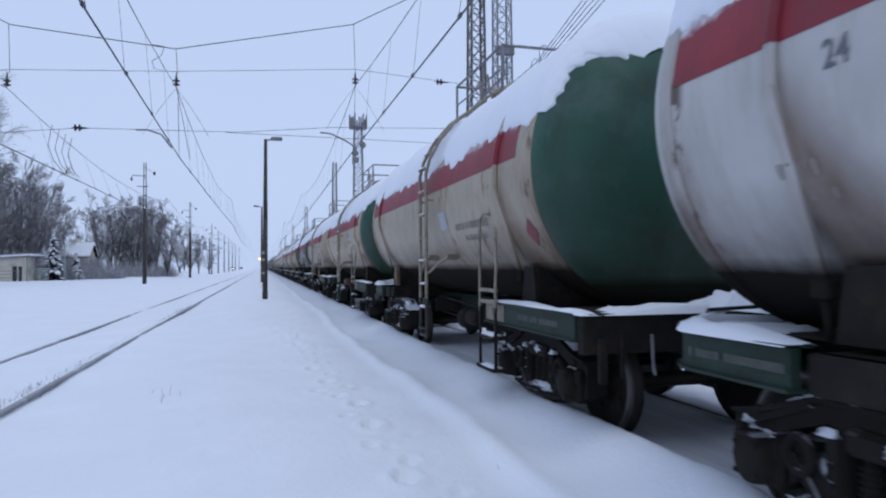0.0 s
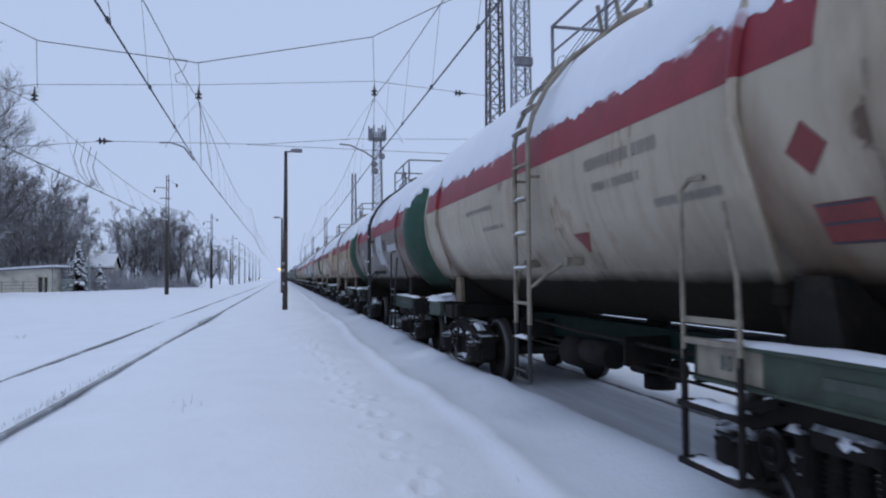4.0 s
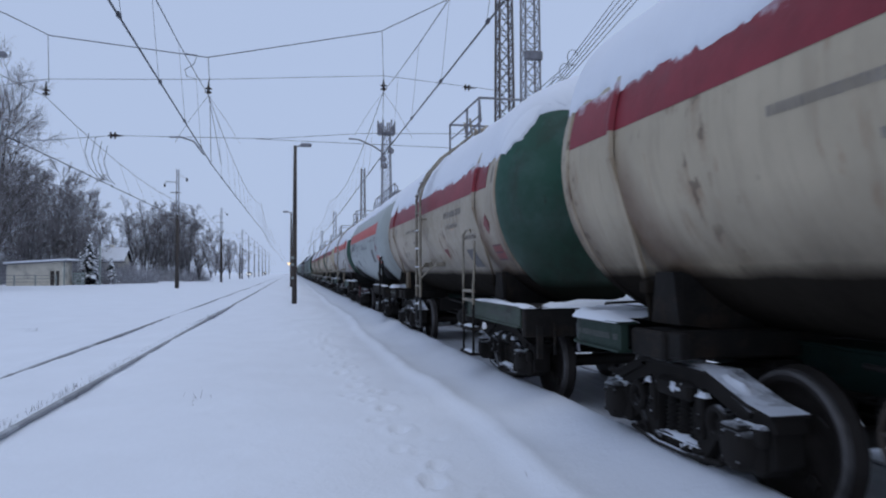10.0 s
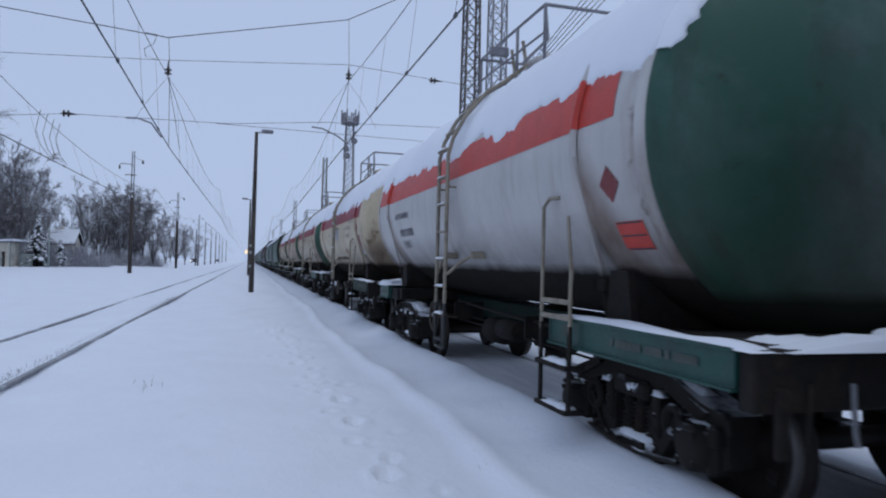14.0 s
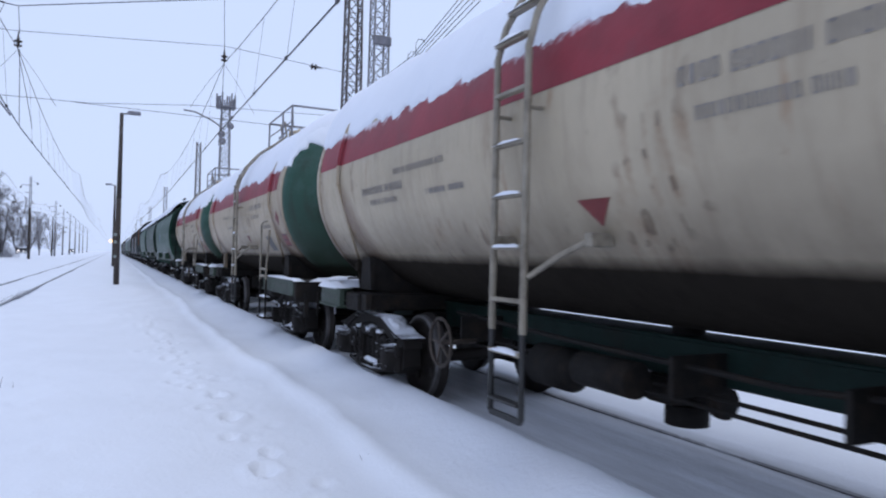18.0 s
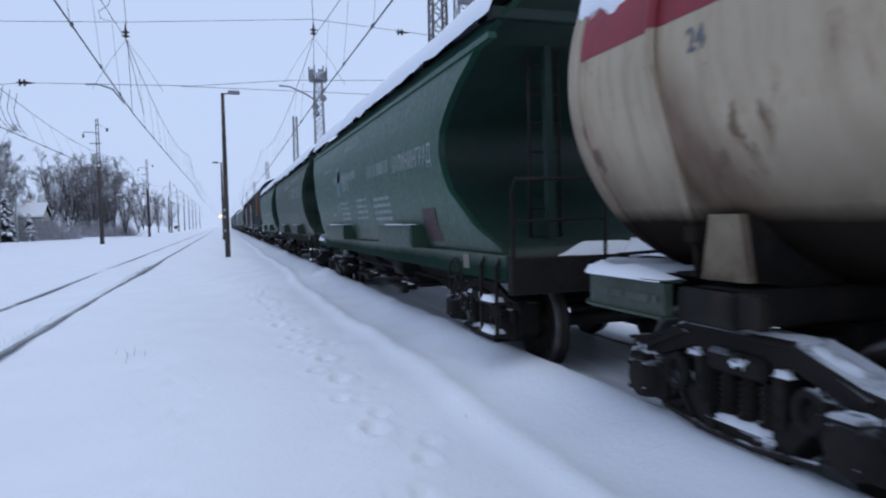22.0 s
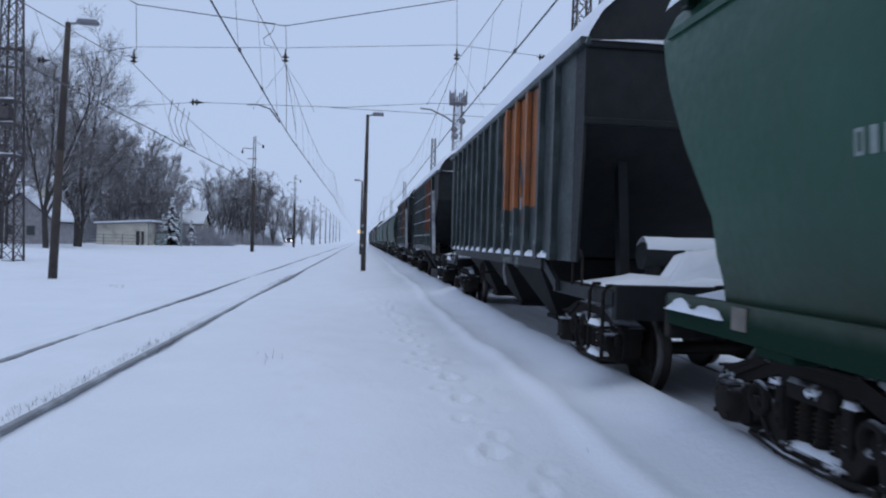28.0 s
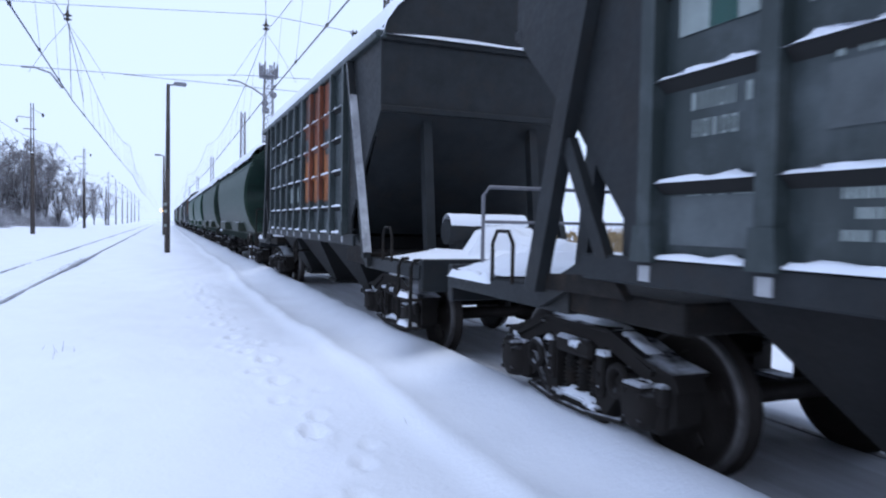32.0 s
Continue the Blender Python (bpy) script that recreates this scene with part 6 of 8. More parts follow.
            if shelves:
                part("orange_panel", Shape().grid(lambda y, z: flat_side(y, z, 0.009), [ys[i] + 0.07, ys[i] + gap - 0.07], [1.98, 2.84]), ORANGE, car, "bright orange painted panel")
            if shelves and (i + seed) % 2:
                part("emblem", Shape().grid(lambda u, w: flat_side(ys[i] + 0.12 + 0.5 * u + 0.12 * w, 2.75 + 0.42 * w, 0.01), lin(0, 1, 2), lin(0, 1, 2)), HOP_B, car, "dark emblem stroke")
    for sg in (-1, 1):
        d = part("deck_snow", shared(("deck_heap", seed % 2), lambda: deck_heap(seed % 2)), SNOW, car, "heaped snow on the end platform")
        if sg < 0:
            d.rotation_euler.z = math.pi
    add_end_steps(car, -6.6, None, False)
    part("brake_wheel", shared("brake_wheel", brake_wheel_shape), IRON, car, at=(-1.4, 1.2, 0.98))
    for e in (-1, 1):
        part("grab_hoop", shared("grab_hoop", grab_hoop), IRON, car, at=(0, e * 5.6, 0))
    for y in (-4.95, 4.95) if shelves else (-5.25, 5.25):
        add_bogie(car, y, place)
    add_coupler(car, 7.16 if shelves else 7.36)
    r = random.Random(seed * 7 + 1)
    for kind, *a in marks:
        if kind == "bars":
            part("stencilled_line", bars_on(r, a[0], a[1], a[2], a[3], lambda y, z: flat_side(y, z, 0.014 if len(a) > 4 else 0.006)), a[4] if len(a) > 4 else PALE, car, "painted lettering")["kind"] = "stuff"
        elif kind == "sill":
            part("stencilled_line", bars_on(r, a[0], a[1], a[2], a[3], lambda y, z: (-1.567, y, z)), PALE, car, "pale painted lettering")["kind"] = "stuff"
        elif kind == "text":
            part("stencilled_number", letters(a[0], a[1], a[2], a[3], flat_side), PALE, car, "stencilled figures")
        elif kind == "tara":
            part("painted_word", letters(a[0], a[1], a[2], a[3], lambda y, z: (-1.567, y, z)), PALE, car, "pale painted word")
        elif kind == "corner":
            part("orange_panel", Shape().add([flat_side(*q) for q in ((a[1] - 0.17, 3.0), (a[1] - 0.12, a[3]), (a[0] + 0.06, a[3]), (a[0] + 0.06, a[2] + 0.04))], [(0, 1, 2, 3)]), ORANGE, car, "faded orange painted panel")
        elif kind == "stroke":
            part("emblem", Shape().add([flat_side(*q, 0.01) for q in ((a[0], a[2]), (a[0] + 0.16, a[2] - 0.06), (a[1] + 0.16, a[3]), (a[1] - 0.05, a[3]))], [(0, 1, 2, 3)]), HOP_B, car, "dark emblem stroke")
        elif kind == "inset":
            part("notice_field", Shape().grid(lambda y, z: flat_side(y, z, 0.012), [a[0], a[1]], [a[2], a[3]]), a[4], car)
        elif kind == "panel":
            part("notice", Shape().grid(lambda y, z: flat_side(y, z, 0.009), [a[0], a[1]], [a[2], a[3]]), a[4], car, "painted notice panel")
    return car


def grab_hoop():
    return Shape().path([(-1.46, -0.18, 1.14), (-1.46, -0.18, 1.46), (-1.46, -0.1, 1.56), (-1.46, 0.1, 1.56), (-1.46, 0.18, 1.46), (-1.46, 0.18, 1.14)], 0.018, 6)


def gas_car(place):
    car = thing("gas_tank_car", "grey-white pressure tank wagon with bright red stripe and snow", "tank wagon", "wagons of the train", at=(TRACK, place, 0))
    CARS.append((car, place))
    R = 1.53
    part("barrel", shared(("barrel", R), lambda: barrel_shape(R)), GAS, car)
    for sg in (-1, 1):
        h = part("tank_end", shared(("tank_end", R), lambda: head_shape(R)), GAS, car)
        rm = part("end_rim", shared(("end_rim", R), lambda: rim_shape(R)), GAS, car)
        if sg < 0:
            h.rotation_euler.z = rm.rotation_euler.z = math.pi
    for sg in (-1, 1):
        part("stripe", shared(("stripe", R, sg), lambda: stripe_shape(R, 2.78, 3.14, sg)), RED_BRIGHT, car, "bright red warning stripe")
    part("snow_cap", shared(("snow_cap", "gas"), lambda: snow_cap_shape(31, R, 50.0)), SNOW, car, "thick ragged cap of snow")
    part("centre_sill", shared("tank_sill", lambda: sill_shape(6.01)), IRON, car)
    add_deck(car, IRON, IRON)
    for sg in (-1, 1):
        cradle = part("saddle", shared("gas_saddle", gas_saddle), SOOT, car, "black sheet cradle under the barrel")
        if sg < 0:
            cradle.rotation_euler.z = math.pi
    part("end_ladder", shared("gas_rail", gas_rail), IRON, car)
    part("top_handrail", shared("gas_guard", gas_guard), GALV, car)
    add_gear(car)
    part("brake_wheel", shared("brake_wheel", brake_wheel_shape), RED_V, car, "dull red brake wheel", at=(-1.36, 2.75, 0.83))
    part("valve_box", Shape().slab([(0.2, 1.02), (0.75, 1.02), (0.66, 1.28), (0.29, 1.28)], -0.95, -0.75), IRON, car)
    for y in (-3.9, 3.9):
        add_bogie(car, y, place)
    add_coupler(car, 6.01)
    r = random.Random(77)
    surf = lambda y, z: on_barrel(y, z, 0.006, R)
    part("wagon_number", bars_on(r, 2.85, 4.15, 2.46, 0.28, surf), INK, car, "black stencilled figures")["kind"] = "stuff"
    part("stencilled_number", letters("26", 2.62, 2.18, 0.18, surf), INK, car, "stencilled figures")
    for y0, y1, z, h in ((1.5, 2.2, 2.50, 0.075), (1.2, 1.45, 2.53, 0.07), (1.5, 2.2, 2.39, 0.075), (1.6, 2.1, 2.28, 0.07), (0.95, 1.35, 2.36, 0.06), (0.95, 1.3, 2.26, 0.06), (0.0, 0.4, 2.52, 0.08), (-1.5, 0.35, 2.40, 0.085), (-3.5, -1.9, 2.60, 0.05),
                         (0.05, 0.5, 2.04, 0.06), (0.0, 0.45, 1.95, 0.06), (3.0, 3.9, 1.98, 0.045), (2.9, 3.8, 1.91, 0.045), (1.5, 1.95, 1.74, 0.05), (1.5, 1.9, 1.67, 0.05), (1.0, 1.25, 2.10, 0.08), (3.5, 4.1, 2.25, 0.045), (1.9, 2.4, 2.6, 0.07)):
        part("stencilled_line", bars_on(r, y0, y1, z, h, surf), INK_M if h > 0.055 else INK_F, car, "stencilled writing")["kind"] = "stuff"
    part("placard", quad_on(-3.15, -2.6, 1.92, 2.32, 0.0, R), GREY_SQ, car, "dark grey square placard")
    part("placard", diamond_on(-3.95, 2.36, 0.17, R), DIAMOND, car, "red diamond hazard placard")
    part("placard", quad_on(-4.3, -3.75, 1.86, 2.12, 0.0, R), RED_BRIGHT, car, "orange-red hazard placard")
    part("placard", quad_on(-4.3, -3.75, 1.74, 1.84, 0.0, R), PAPER, car, "white plate")
    part("placard", quad_on(-3.90, -3.66, 2.52, 2.70, 0.0, R, 0.006, True), DIAMOND, car, "red triangle mark")
    part("placard", quad_on(2.05, 2.42, 1.80, 2.06, 0.0, R), INK, car, "dark framed notice panel")
    part("placard", quad_on(4.35, 4.72, 2.36, 2.58, 0.0, R), INK_F, car, "grey square patch")
    for sg in (-1, 1):
        e = part("end_shield", shared("end_shield", end_shield_shape), IRON, car, "black steel shield before the tank end")
        for x in (-0.6, 0.0, 0.6):
            part("stiffener", shared("shield_rib", lambda: Shape().box(-0.03, 0.03, 5.42, 5.47, 1.2, 2.25, 0.006)), IRON, e, at=(x, 0, 0))
        sn = part("shield_snow", shared("shield_snow", lambda: lumps(random.Random(2), -0.8, 0.8, 5.43, 5.55, 2.31, 0.07, 6)), SNOW, car)
        if sg < 0:
            e.rotation_euler.z = sn.rotation_euler.z = math.pi
            ink = part("stencilled_line", bars_on(r, -0.4, 0.2, 1.75, 0.06, lambda y, z: (y - 0.5, -5.535, z)), PALE, car, "pale painted lettering")
            ink["kind"] = "stuff"
    return car


def end_shield_shape():
    s = Shape().wall([(-1.0, 1.2), (1.0, 1.2), (1.0, 1.32), (0.8, 2.31), (-0.8, 2.31), (-1.0, 1.32)], 5.47, 5.52)
    return s


def gas_saddle():
    """A sheet cradle that hugs the barrel: tall over the end, falling in a curve towards the middle of the car."""
    def edge(y):
        u = min(1.0, max(0.0, (y - 0.7) / 3.4))
        return 1.30 + 0.60 * u ** 1.6 - 0.45 * max(0.0, y - 4.15)

    def f(y, w):
        z = 1.07 + (edge(y) - 1.07) * abs(w)
        a = math.acos(min(1.0, (ZC - z) / 1.555))
        return ((1 if w > 0 else -1) * 1.555 * math.sin(a), y, ZC - 1.555 * math.cos(a))

    s = Shape().grid(f, lin(0.7, 4.9, 16), [-1, -0.85, -0.7, -0.55, -0.4, -0.25, -0.12, 0.001, 0.12, 0.25, 0.4, 0.55, 0.7, 0.85, 1])
    for y in (3.4, 4.3):
        s.wall([(-1.30, 1.2), (-1.38, edge(y) - 0.1), (-1.2, 1.45), (-0.7, 1.22), (0.7, 1.22), (1.2, 1.45), (1.38, edge(y) - 0.1), (1.30, 1.2)], y, y + 0.04)
    return s.box(-1.40, 1.40, 3.35, 4.45, 1.14, 1.21, 0.01)


def gas_rail():
    s = Shape()
    s.path([(-1.50, -4.95, 0.45), (-1.50, -4.95, 1.9), (-1.48, -4.92, 2.02), (-1.42, -4.8, 2.05), (-1.38, -4.7, 1.95), (-1.38, -4.6, 1.2)], 0.03, 8)
    for z in (0.46, 0.8):
        s.box(-1.56, -1.38, -5.0, -4.5, z - 0.015, z + 0.015, 0.005)
    return s


def gas_guard():
    s = Shape()
    for x in (-0.7, 0.7):
        s.path([(x, -3.4, 4.0), (x, -3.2, 4.35), (x, -2.6, 4.55), (x, 2.6, 4.55), (x, 3.2, 4.35), (x, 3.4, 4.0)], 0.02, 6)
        s.path([(x, -3.0, 4.28), (x, 3.0, 4.28)], 0.014, 6)
        for i in range(9):
            s.tube((x, -2.6 + i * 0.65, 3.95), (x, -2.6 + i * 0.65, 4.55), 0.016, 6)
    s.lathe([(4.0, 0.4), (4.5, 0.4), (4.6, 0.3), (4.62, 0.0)], 20, "z")
    return s


# -- the order of the wagons --
C0 = 0.32
FULL = (("diamond", -4.0, 2.25, 0.14), ("red", -4.3, -3.93, 1.76, 1.97), ("tri", -1.32, -0.98, 1.82, 2.0), ("bars", -2.7, -1.5, 2.5, 0.10), ("bars", -2.4, -1.6, 2.32, 0.07),
        ("bars", 1.2, 2.4, 2.45, 0.06), ("bars", -3.3, -2.5, 2.1, 0.06), ("bars", 0.9, 1.7, 2.2, 0.05))
FULL2 = FULL[:2] + (("tri", -0.84, -0.52, 1.83, 2.0),) + FULL[3:]
GREYSQ = ("grey", -2.95, -2.5, 1.68, 1.95)


def tank(i, **kw):
    return tank_car(i, C0 + 12.02 * i, seed=i, **kw)


def build_train():
    tank(0, paint=WHITE_T, stripe=RED, ladder=LADDER_C, label="off-white tank wagon with red stripe and snow on top",
         marks=(("text", "24", 3.9, 2.52, 0.14), ("bars", 1.6, 3.2, 1.95, 0.14, INK), ("bars", 1.9, 3.0, 1.78, 0.10, INK), ("bars", 4.0, 4.3, 2.05, 0.08), ("bars", 3.95, 4.25, 1.93, 0.05)))
    tank(1, lad_y=-0.45, marks=(("diamond", -4.2, 1.95, 0.15), ("bars", -3.0, -1.6, 2.1, 0.09, INK_F), ("bars", -2.8, -1.9, 1.95, 0.07), ("paper", -1.24, -0.82, 2.14, 2.40), ("bars", -1.18, -0.9, 2.28, 0.06, INK_F)))
    tank(2, paint=CREAM2, lad_y=-0.4, marks=FULL + (("paper", -2.7, -2.2, 2.38, 2.66), ("bars", -1.3, -0.9, 2.2, 0.1)))
    tank(3, end=CREAM, lad_y=-0.25, marks=FULL, frame_mat=FRAME_O, label="dirty cream tank wagon with red stripe and ragged snow")
    tank(4, paint=TAUPE, ladder=LADDER_D, lad_y=0.42, label="grimy taupe tank wagon with pale notice panels and a dark ladder",
         marks=(("paper", -1.2, -0.12, 1.95, 2.72, 0.12), ("bars", -0.75, -0.3, 2.38, 0.05), ("bars", -0.85, -0.3, 2.27, 0.05), ("paper", 0.72, 1.55, 2.22, 2.68, 0.1), ("bars", 0.95, 1.4, 2.5, 0.04), ("plate", -1.35, -0.86, 1.72, 1.95), ("tri", -1.26, -0.94, 1.77, 1.92), ("bars", -1.86, -1.24, 2.44, 0.12, STRAP), ("bars", -1.9, -1.28, 2.3, 0.12, STRAP),
                ("paper", -3.3, -2.0, 2.24, 2.40), ("bars", -3.2, -2.1, 2.28, 0.08, INK_F), ("paper", 2.7, 3.2, 2.08, 2.18), ("paper", 2.9, 3.2, 2.3, 2.5), ("diamond", -4.1, 2.4, 0.2)))
    tank(5, paint=RUSTY, lad_y=-0.3, label="rust-stained cream tank wagon with red stripe and snow",
         marks=(("bars", -0.2, 0.9, 2.46, 0.10), ("bars", 2.6, 3.2, 2.44, 0.08), ("paper", 2.4, 2.9, 1.9, 2.0), ("paper", -2.6, -2.02, 2.40, 2.68), ("paper", -1.22, -0.68, 2.06, 2.34, 0.05), ("bars", -1.12, -0.78, 2.2, 0.04), ("grey", -3.0, -2.5, 1.68, 1.88), ("diamond", -4.08, 2.05, 0.15), ("red", -4.46, -4.06, 1.66, 1.84, 0.06), ("bars", -3.4, -2.9, 2.0, 0.06, PAPER)))
    tank(6, paint=CREAM2, end=CREAM2, lad_y=-0.3, brake=True, marks=FULL + (("bars", -2.6, -1.3, 2.52, 0.13, INK), ("bars", 0.6, 1.3, 2.4, 0.09), ("paper", -1.6, -0.9, 2.24, 2.42)))
    tank(7, lad_y=0.2, frame_mat=FRAME_O, far_frame=IRON, marks=FULL + (GREYSQ, ("text", "24", 3.9, 2.52, 0.14), ("bars", 2.5, 3.3, 1.95, 0.1, INK_F), ("bars", 2.5, 3.2, 1.8, 0.08, INK_F)))
    gas_car(C0 + 12.02 * 8)
    tank(9, paint=WHITE_T, stripe=RED_BRIGHT, frame_mat=FRAME_T, brake=True, label="off-white tank wagon with a bright red stripe and green end", marks=FULL[:2] + (("bars", 2.6, 3.6, 2.4, 0.1, INK), ("bars", 2.4, 3.4, 2.1, 0.12, INK), ("bars", 2.8, 3.4, 1.9, 0.12, INK)))
    tank(10, paint=CREAM_L, end=CREAM_L, disc=GREEN_END, lad_y=-0.1, brake=True, frame_mat=FRAME_G, marks=FULL[2:] + (("diamond", -3.76, 2.5, 0.14), ("red", -4.06, -3.74, 2.02, 2.30), ("plate", -4.1, -3.78, 1.81, 1.94), ("bars", -3.3, -2.4, 2.66, 0.09, PALE), ("paper", -0.2, 0.8, 2.3, 2.6), ("bars", -2.2, -1.8, 2.3, 0.09, INK_F)))
    tank(11, paint=CREAM2, brake=True, lad_y=-0.1, frame_mat=FRAME_T, far_frame=FRAME_O, marks=FULL2 + (GREYSQ, ("bars", 2.2, 3.4, 2.3, 0.08, INK_F), ("bars", 2.4, 3.2, 2.18, 0.06, INK_F)))
    tank(12, paint=CREAM3, lad_y=-0.45, frame_mat=FRAME_O, marks=FULL2 + (GREYSQ,))
    tank(13, paint=CREAM3, frame_mat=FRAME_O, brake=True, marks=FULL2[2:] + (("diamond", -3.9, 2.4, 0.15), ("plate", -4.2, -3.8, 1.97, 2.15), ("red", -4.2, -3.8, 1.68, 1.88), GREYSQ, ("bars", -2.3, -1.5, 2.5, 0.08), ("text", "24", 3.9, 2.52, 0.14)))
    h0 = C0 + 12.02 * 13 + 6.01 + 7.36
    rows = lambda y0, y1, z, n, h: tuple(("bars", y0, y1, z - 0.11 * i, h) for i in range(n))
    hopper_car(h0, seed=0, label="green covered hopper wagon with an oval emblem and snowy roof",
               marks=(("bars", 0.0, 1.4, 3.05, 0.20), ("bars", 0.9, 1.86, 2.25, 0.24), ("field", 0.6, 1.88, 2.52, 2.545, PALE), ("text", "ГРУППА", 1.86, 2.59, 0.07), ("disc", 2.24, 2.48, 0.33, PALE), ("disc", 2.21, 2.46, 0.28, BLUE), ("text", "ЗАО", -0.88, 2.36, 0.2), ("bars", -2.55, -1.42, 2.36, 0.2),
                      ("text", "КАЛИНИНГРАД", -2.75, 2.32, 0.235), ("bars", 0.2, 2.9, 2.45, 0.16), ("field", -4.68, -4.1, 1.33, 1.76, MAROON), ("bars", 2.5, 2.7, 1.84, 0.14), ("bars", 3.2, 4.4, 2.8, 0.06), ("bars", 3.4, 3.9, 2.4, 0.06), ("bars", 3.1, 3.5, 1.75, 0.05))
               + rows(1.2, 2.24, 1.97, 5, 0.055) + rows(-2.4, -1.2, 1.95, 4, 0.05) + rows(-0.6, 0.4, 1.98, 4, 0.05))
    hopper_car(h0 + 14.72, HOP_G2, seed=1, label="dull green covered hopper wagon with pale company lettering",
               marks=(("bars", -0.3, 1.2, 2.93, 0.17), ("text", "ЗАО", -0.52, 2.5, 0.38), ("bars", -2.93, -1.64, 2.49, 0.38), ("field", -3.27, -2.98, 2.66, 2.71, PALE), ("bars", -4.85, -3.32, 2.48, 0.38), ("bars", -4.1, -1.1, 3.12, 0.07), ("bars", 5.2, 5.6, 2.75, 0.12), ("bars", 5.1, 5.6, 2.42, 0.10))
               + rows(-3.0, -2.4, 1.88, 4, 0.06) + rows(-1.5, -1.1, 1.88, 4, 0.06) + rows(-0.3, 0.1, 1.85, 3, 0.05) + rows(0.5, 0.6, 1.8, 1, 0.07))
    hopper_car(h0 + 29.44, seed=2, marks=(("bars", 0.2, 1.4, 2.95, 0.15), ("bars", -4.3, 1.9, 2.05, 0.14), ("bars", 2.2, 4.4, 2.1, 0.14), ("bars", -4.8, -2.4, 3.2, 0.10)) + rows(1.6, 3.3, 1.8, 3, 0.05))
    b0 = h0 + 44.16
    tr = lambda y0, z: (("bars", y0 - 2.6, y0, z, 0.26), ("bars", y0 - 2.2, y0 - 0.8, z + 0.36, 0.16))
    ribbed_car(b0, False, seed=0, patch=(1, 2, 3), label="dark slate ribbed hopper wagon with an orange corner panel",
               marks=(("corner", -1.84, -1.10, 2.19, 3.94), ("panel", 4.18, 4.66, 2.86, 3.2, PALE), ("inset", 4.3, 4.46, 2.86, 3.08, HOP_B), ("bars", 3.42, 3.96, 2.9, 0.25), ("bars", 2.68, 3.22, 2.9, 0.25), ("bars", 1.94, 2.48, 2.9, 0.25), ("bars", 3.0, 4.9, 3.42, 0.12), ("bars", 1.3, 1.8, 2.9, 0.11), ("bars", 1.3, 1.75, 3.05, 0.11), ("bars", 1.95, 2.3, 1.82, 0.05), ("bars", 1.9, 2.35, 1.72, 0.05), ("bars", 4.36, 4.86, 2.46, 0.09), ("bars", 3.84, 4.18, 2.46, 0.09), ("bars", 5.1, 5.5, 2.5, 0.09), ("bars", 4.36, 4.72, 2.07, 0.08), ("bars", 4.55, 4.68, 2.18, 0.06), ("bars", 3.72, 4.04, 2.05, 0.08), ("bars", 3.9, 4.04, 2.17, 0.07),
               ("bars", 3.72, 3.98, 1.86, 0.07), ("bars", 4.42, 4.56, 1.72, 0.15), ("text", "20", 3.97, 1.48, 0.16), ("panel", 1.25, 1.53, 1.59, 1.82, PAPER), ("inset", 1.31, 1.47, 1.64, 1.77, HOP_B), ("bars", -2.9, -2.75, 2.16, 0.2, PAPER), ("bars", -3.0, -2.88, 1.94, 0.14, RED),
               ("sill", -2.5, -1.8, 1.31, 0.08), ("tara", "[20]", -2.72, 1.29, 0.13), ("tara", "ТАРА", 3.5, 1.29, 0.09), ("sill", 4.0, 4.6, 1.29, 0.05), ("bars", -1.75, -1.3, 1.92, 0.05), ("bars", -1.75, -1.35, 1.82, 0.05), ("bars", -1.7, -1.4, 1.72, 0.05), ("bars", -2.5, -2.0, 1.86, 0.05), ("bars", -2.5, -2.0, 1.76, 0.05), ("stroke", -3.0, -2.68, 2.42, 3.0), ("panel", -3.78, -3.66, 1.54, 1.68, PAPER)))
    low = ()
    for n in range(9):      # small lines of writing at the foot of each panel
        y = -3.68 + 0.818 * n
        low += tuple(("bars", y + 0.10, y + (0.66, 0.5, 0.6)[n % 3], z, 0.045) for z in ((1.74, 1.66, 1.57) if n % 3 else (1.73, 1.60)))
    ribbed_car(b0 + 14.72, True, seed=1, patch=(0, 1, 2), marks=(("bars", 0.5, 1.12, 2.58, 0.25), ("bars", 1.32, 1.94, 2.58, 0.25), ("bars", 2.14, 2.74, 2.58, 0.25), ("panel", 2.98, 3.52, 2.62, 2.90, PALE), ("inset", 3.12, 3.3, 2.62, 2.82, FRAME_T), ("bars", 1.5, 2.2, 3.22, 0.14), ("panel", 1.35, 1.92, 2.03, 2.3, DUSTY), ("panel", 2.2, 2.62, 2.03, 2.3, DUSTY), ("bars", 3.0, 3.42, 2.22, 0.09), ("bars", 3.05, 3.4, 2.08, 0.09), ("bars", 2.2, 2.6, 2.32, 0.09),
               ("panel", -1.17, 0.96, 2.02, 2.34, PAPER), ("bars", -1.1, 0.35, 2.09, 0.17, RED), ("inset", 0.55, 0.82, 2.06, 2.31, RED), ("panel", 2.98, 3.55, 1.52, 1.78, DUSTY)) + low)
    ribbed_car(b0 + 29.04, True, seed=2, patch=(1, 2, 3), marks=tr(3.4, 2.6) + (("panel", 0.2, 1.6, 2.0, 2.3, PALE),))
    hopper_car(b0 + 43.76, HOP_G2, seed=3)
    hopper_car(b0 + 58.48, HOP_G2, seed=4)
    hopper_car(b0 + 73.2, seed=5)
    for j in range(6, 15):
        if j % 3 == 0:
            hopper_car(b0 + 14.72 * j - 0.4, HOP_G2 if j % 2 else HOP_G, seed=j)
        else:
            ribbed_car(b0 + 14.72 * j - 0.4, j % 2 == 0, seed=j, patch=(0, 1) if j % 2 else ())


build_train()


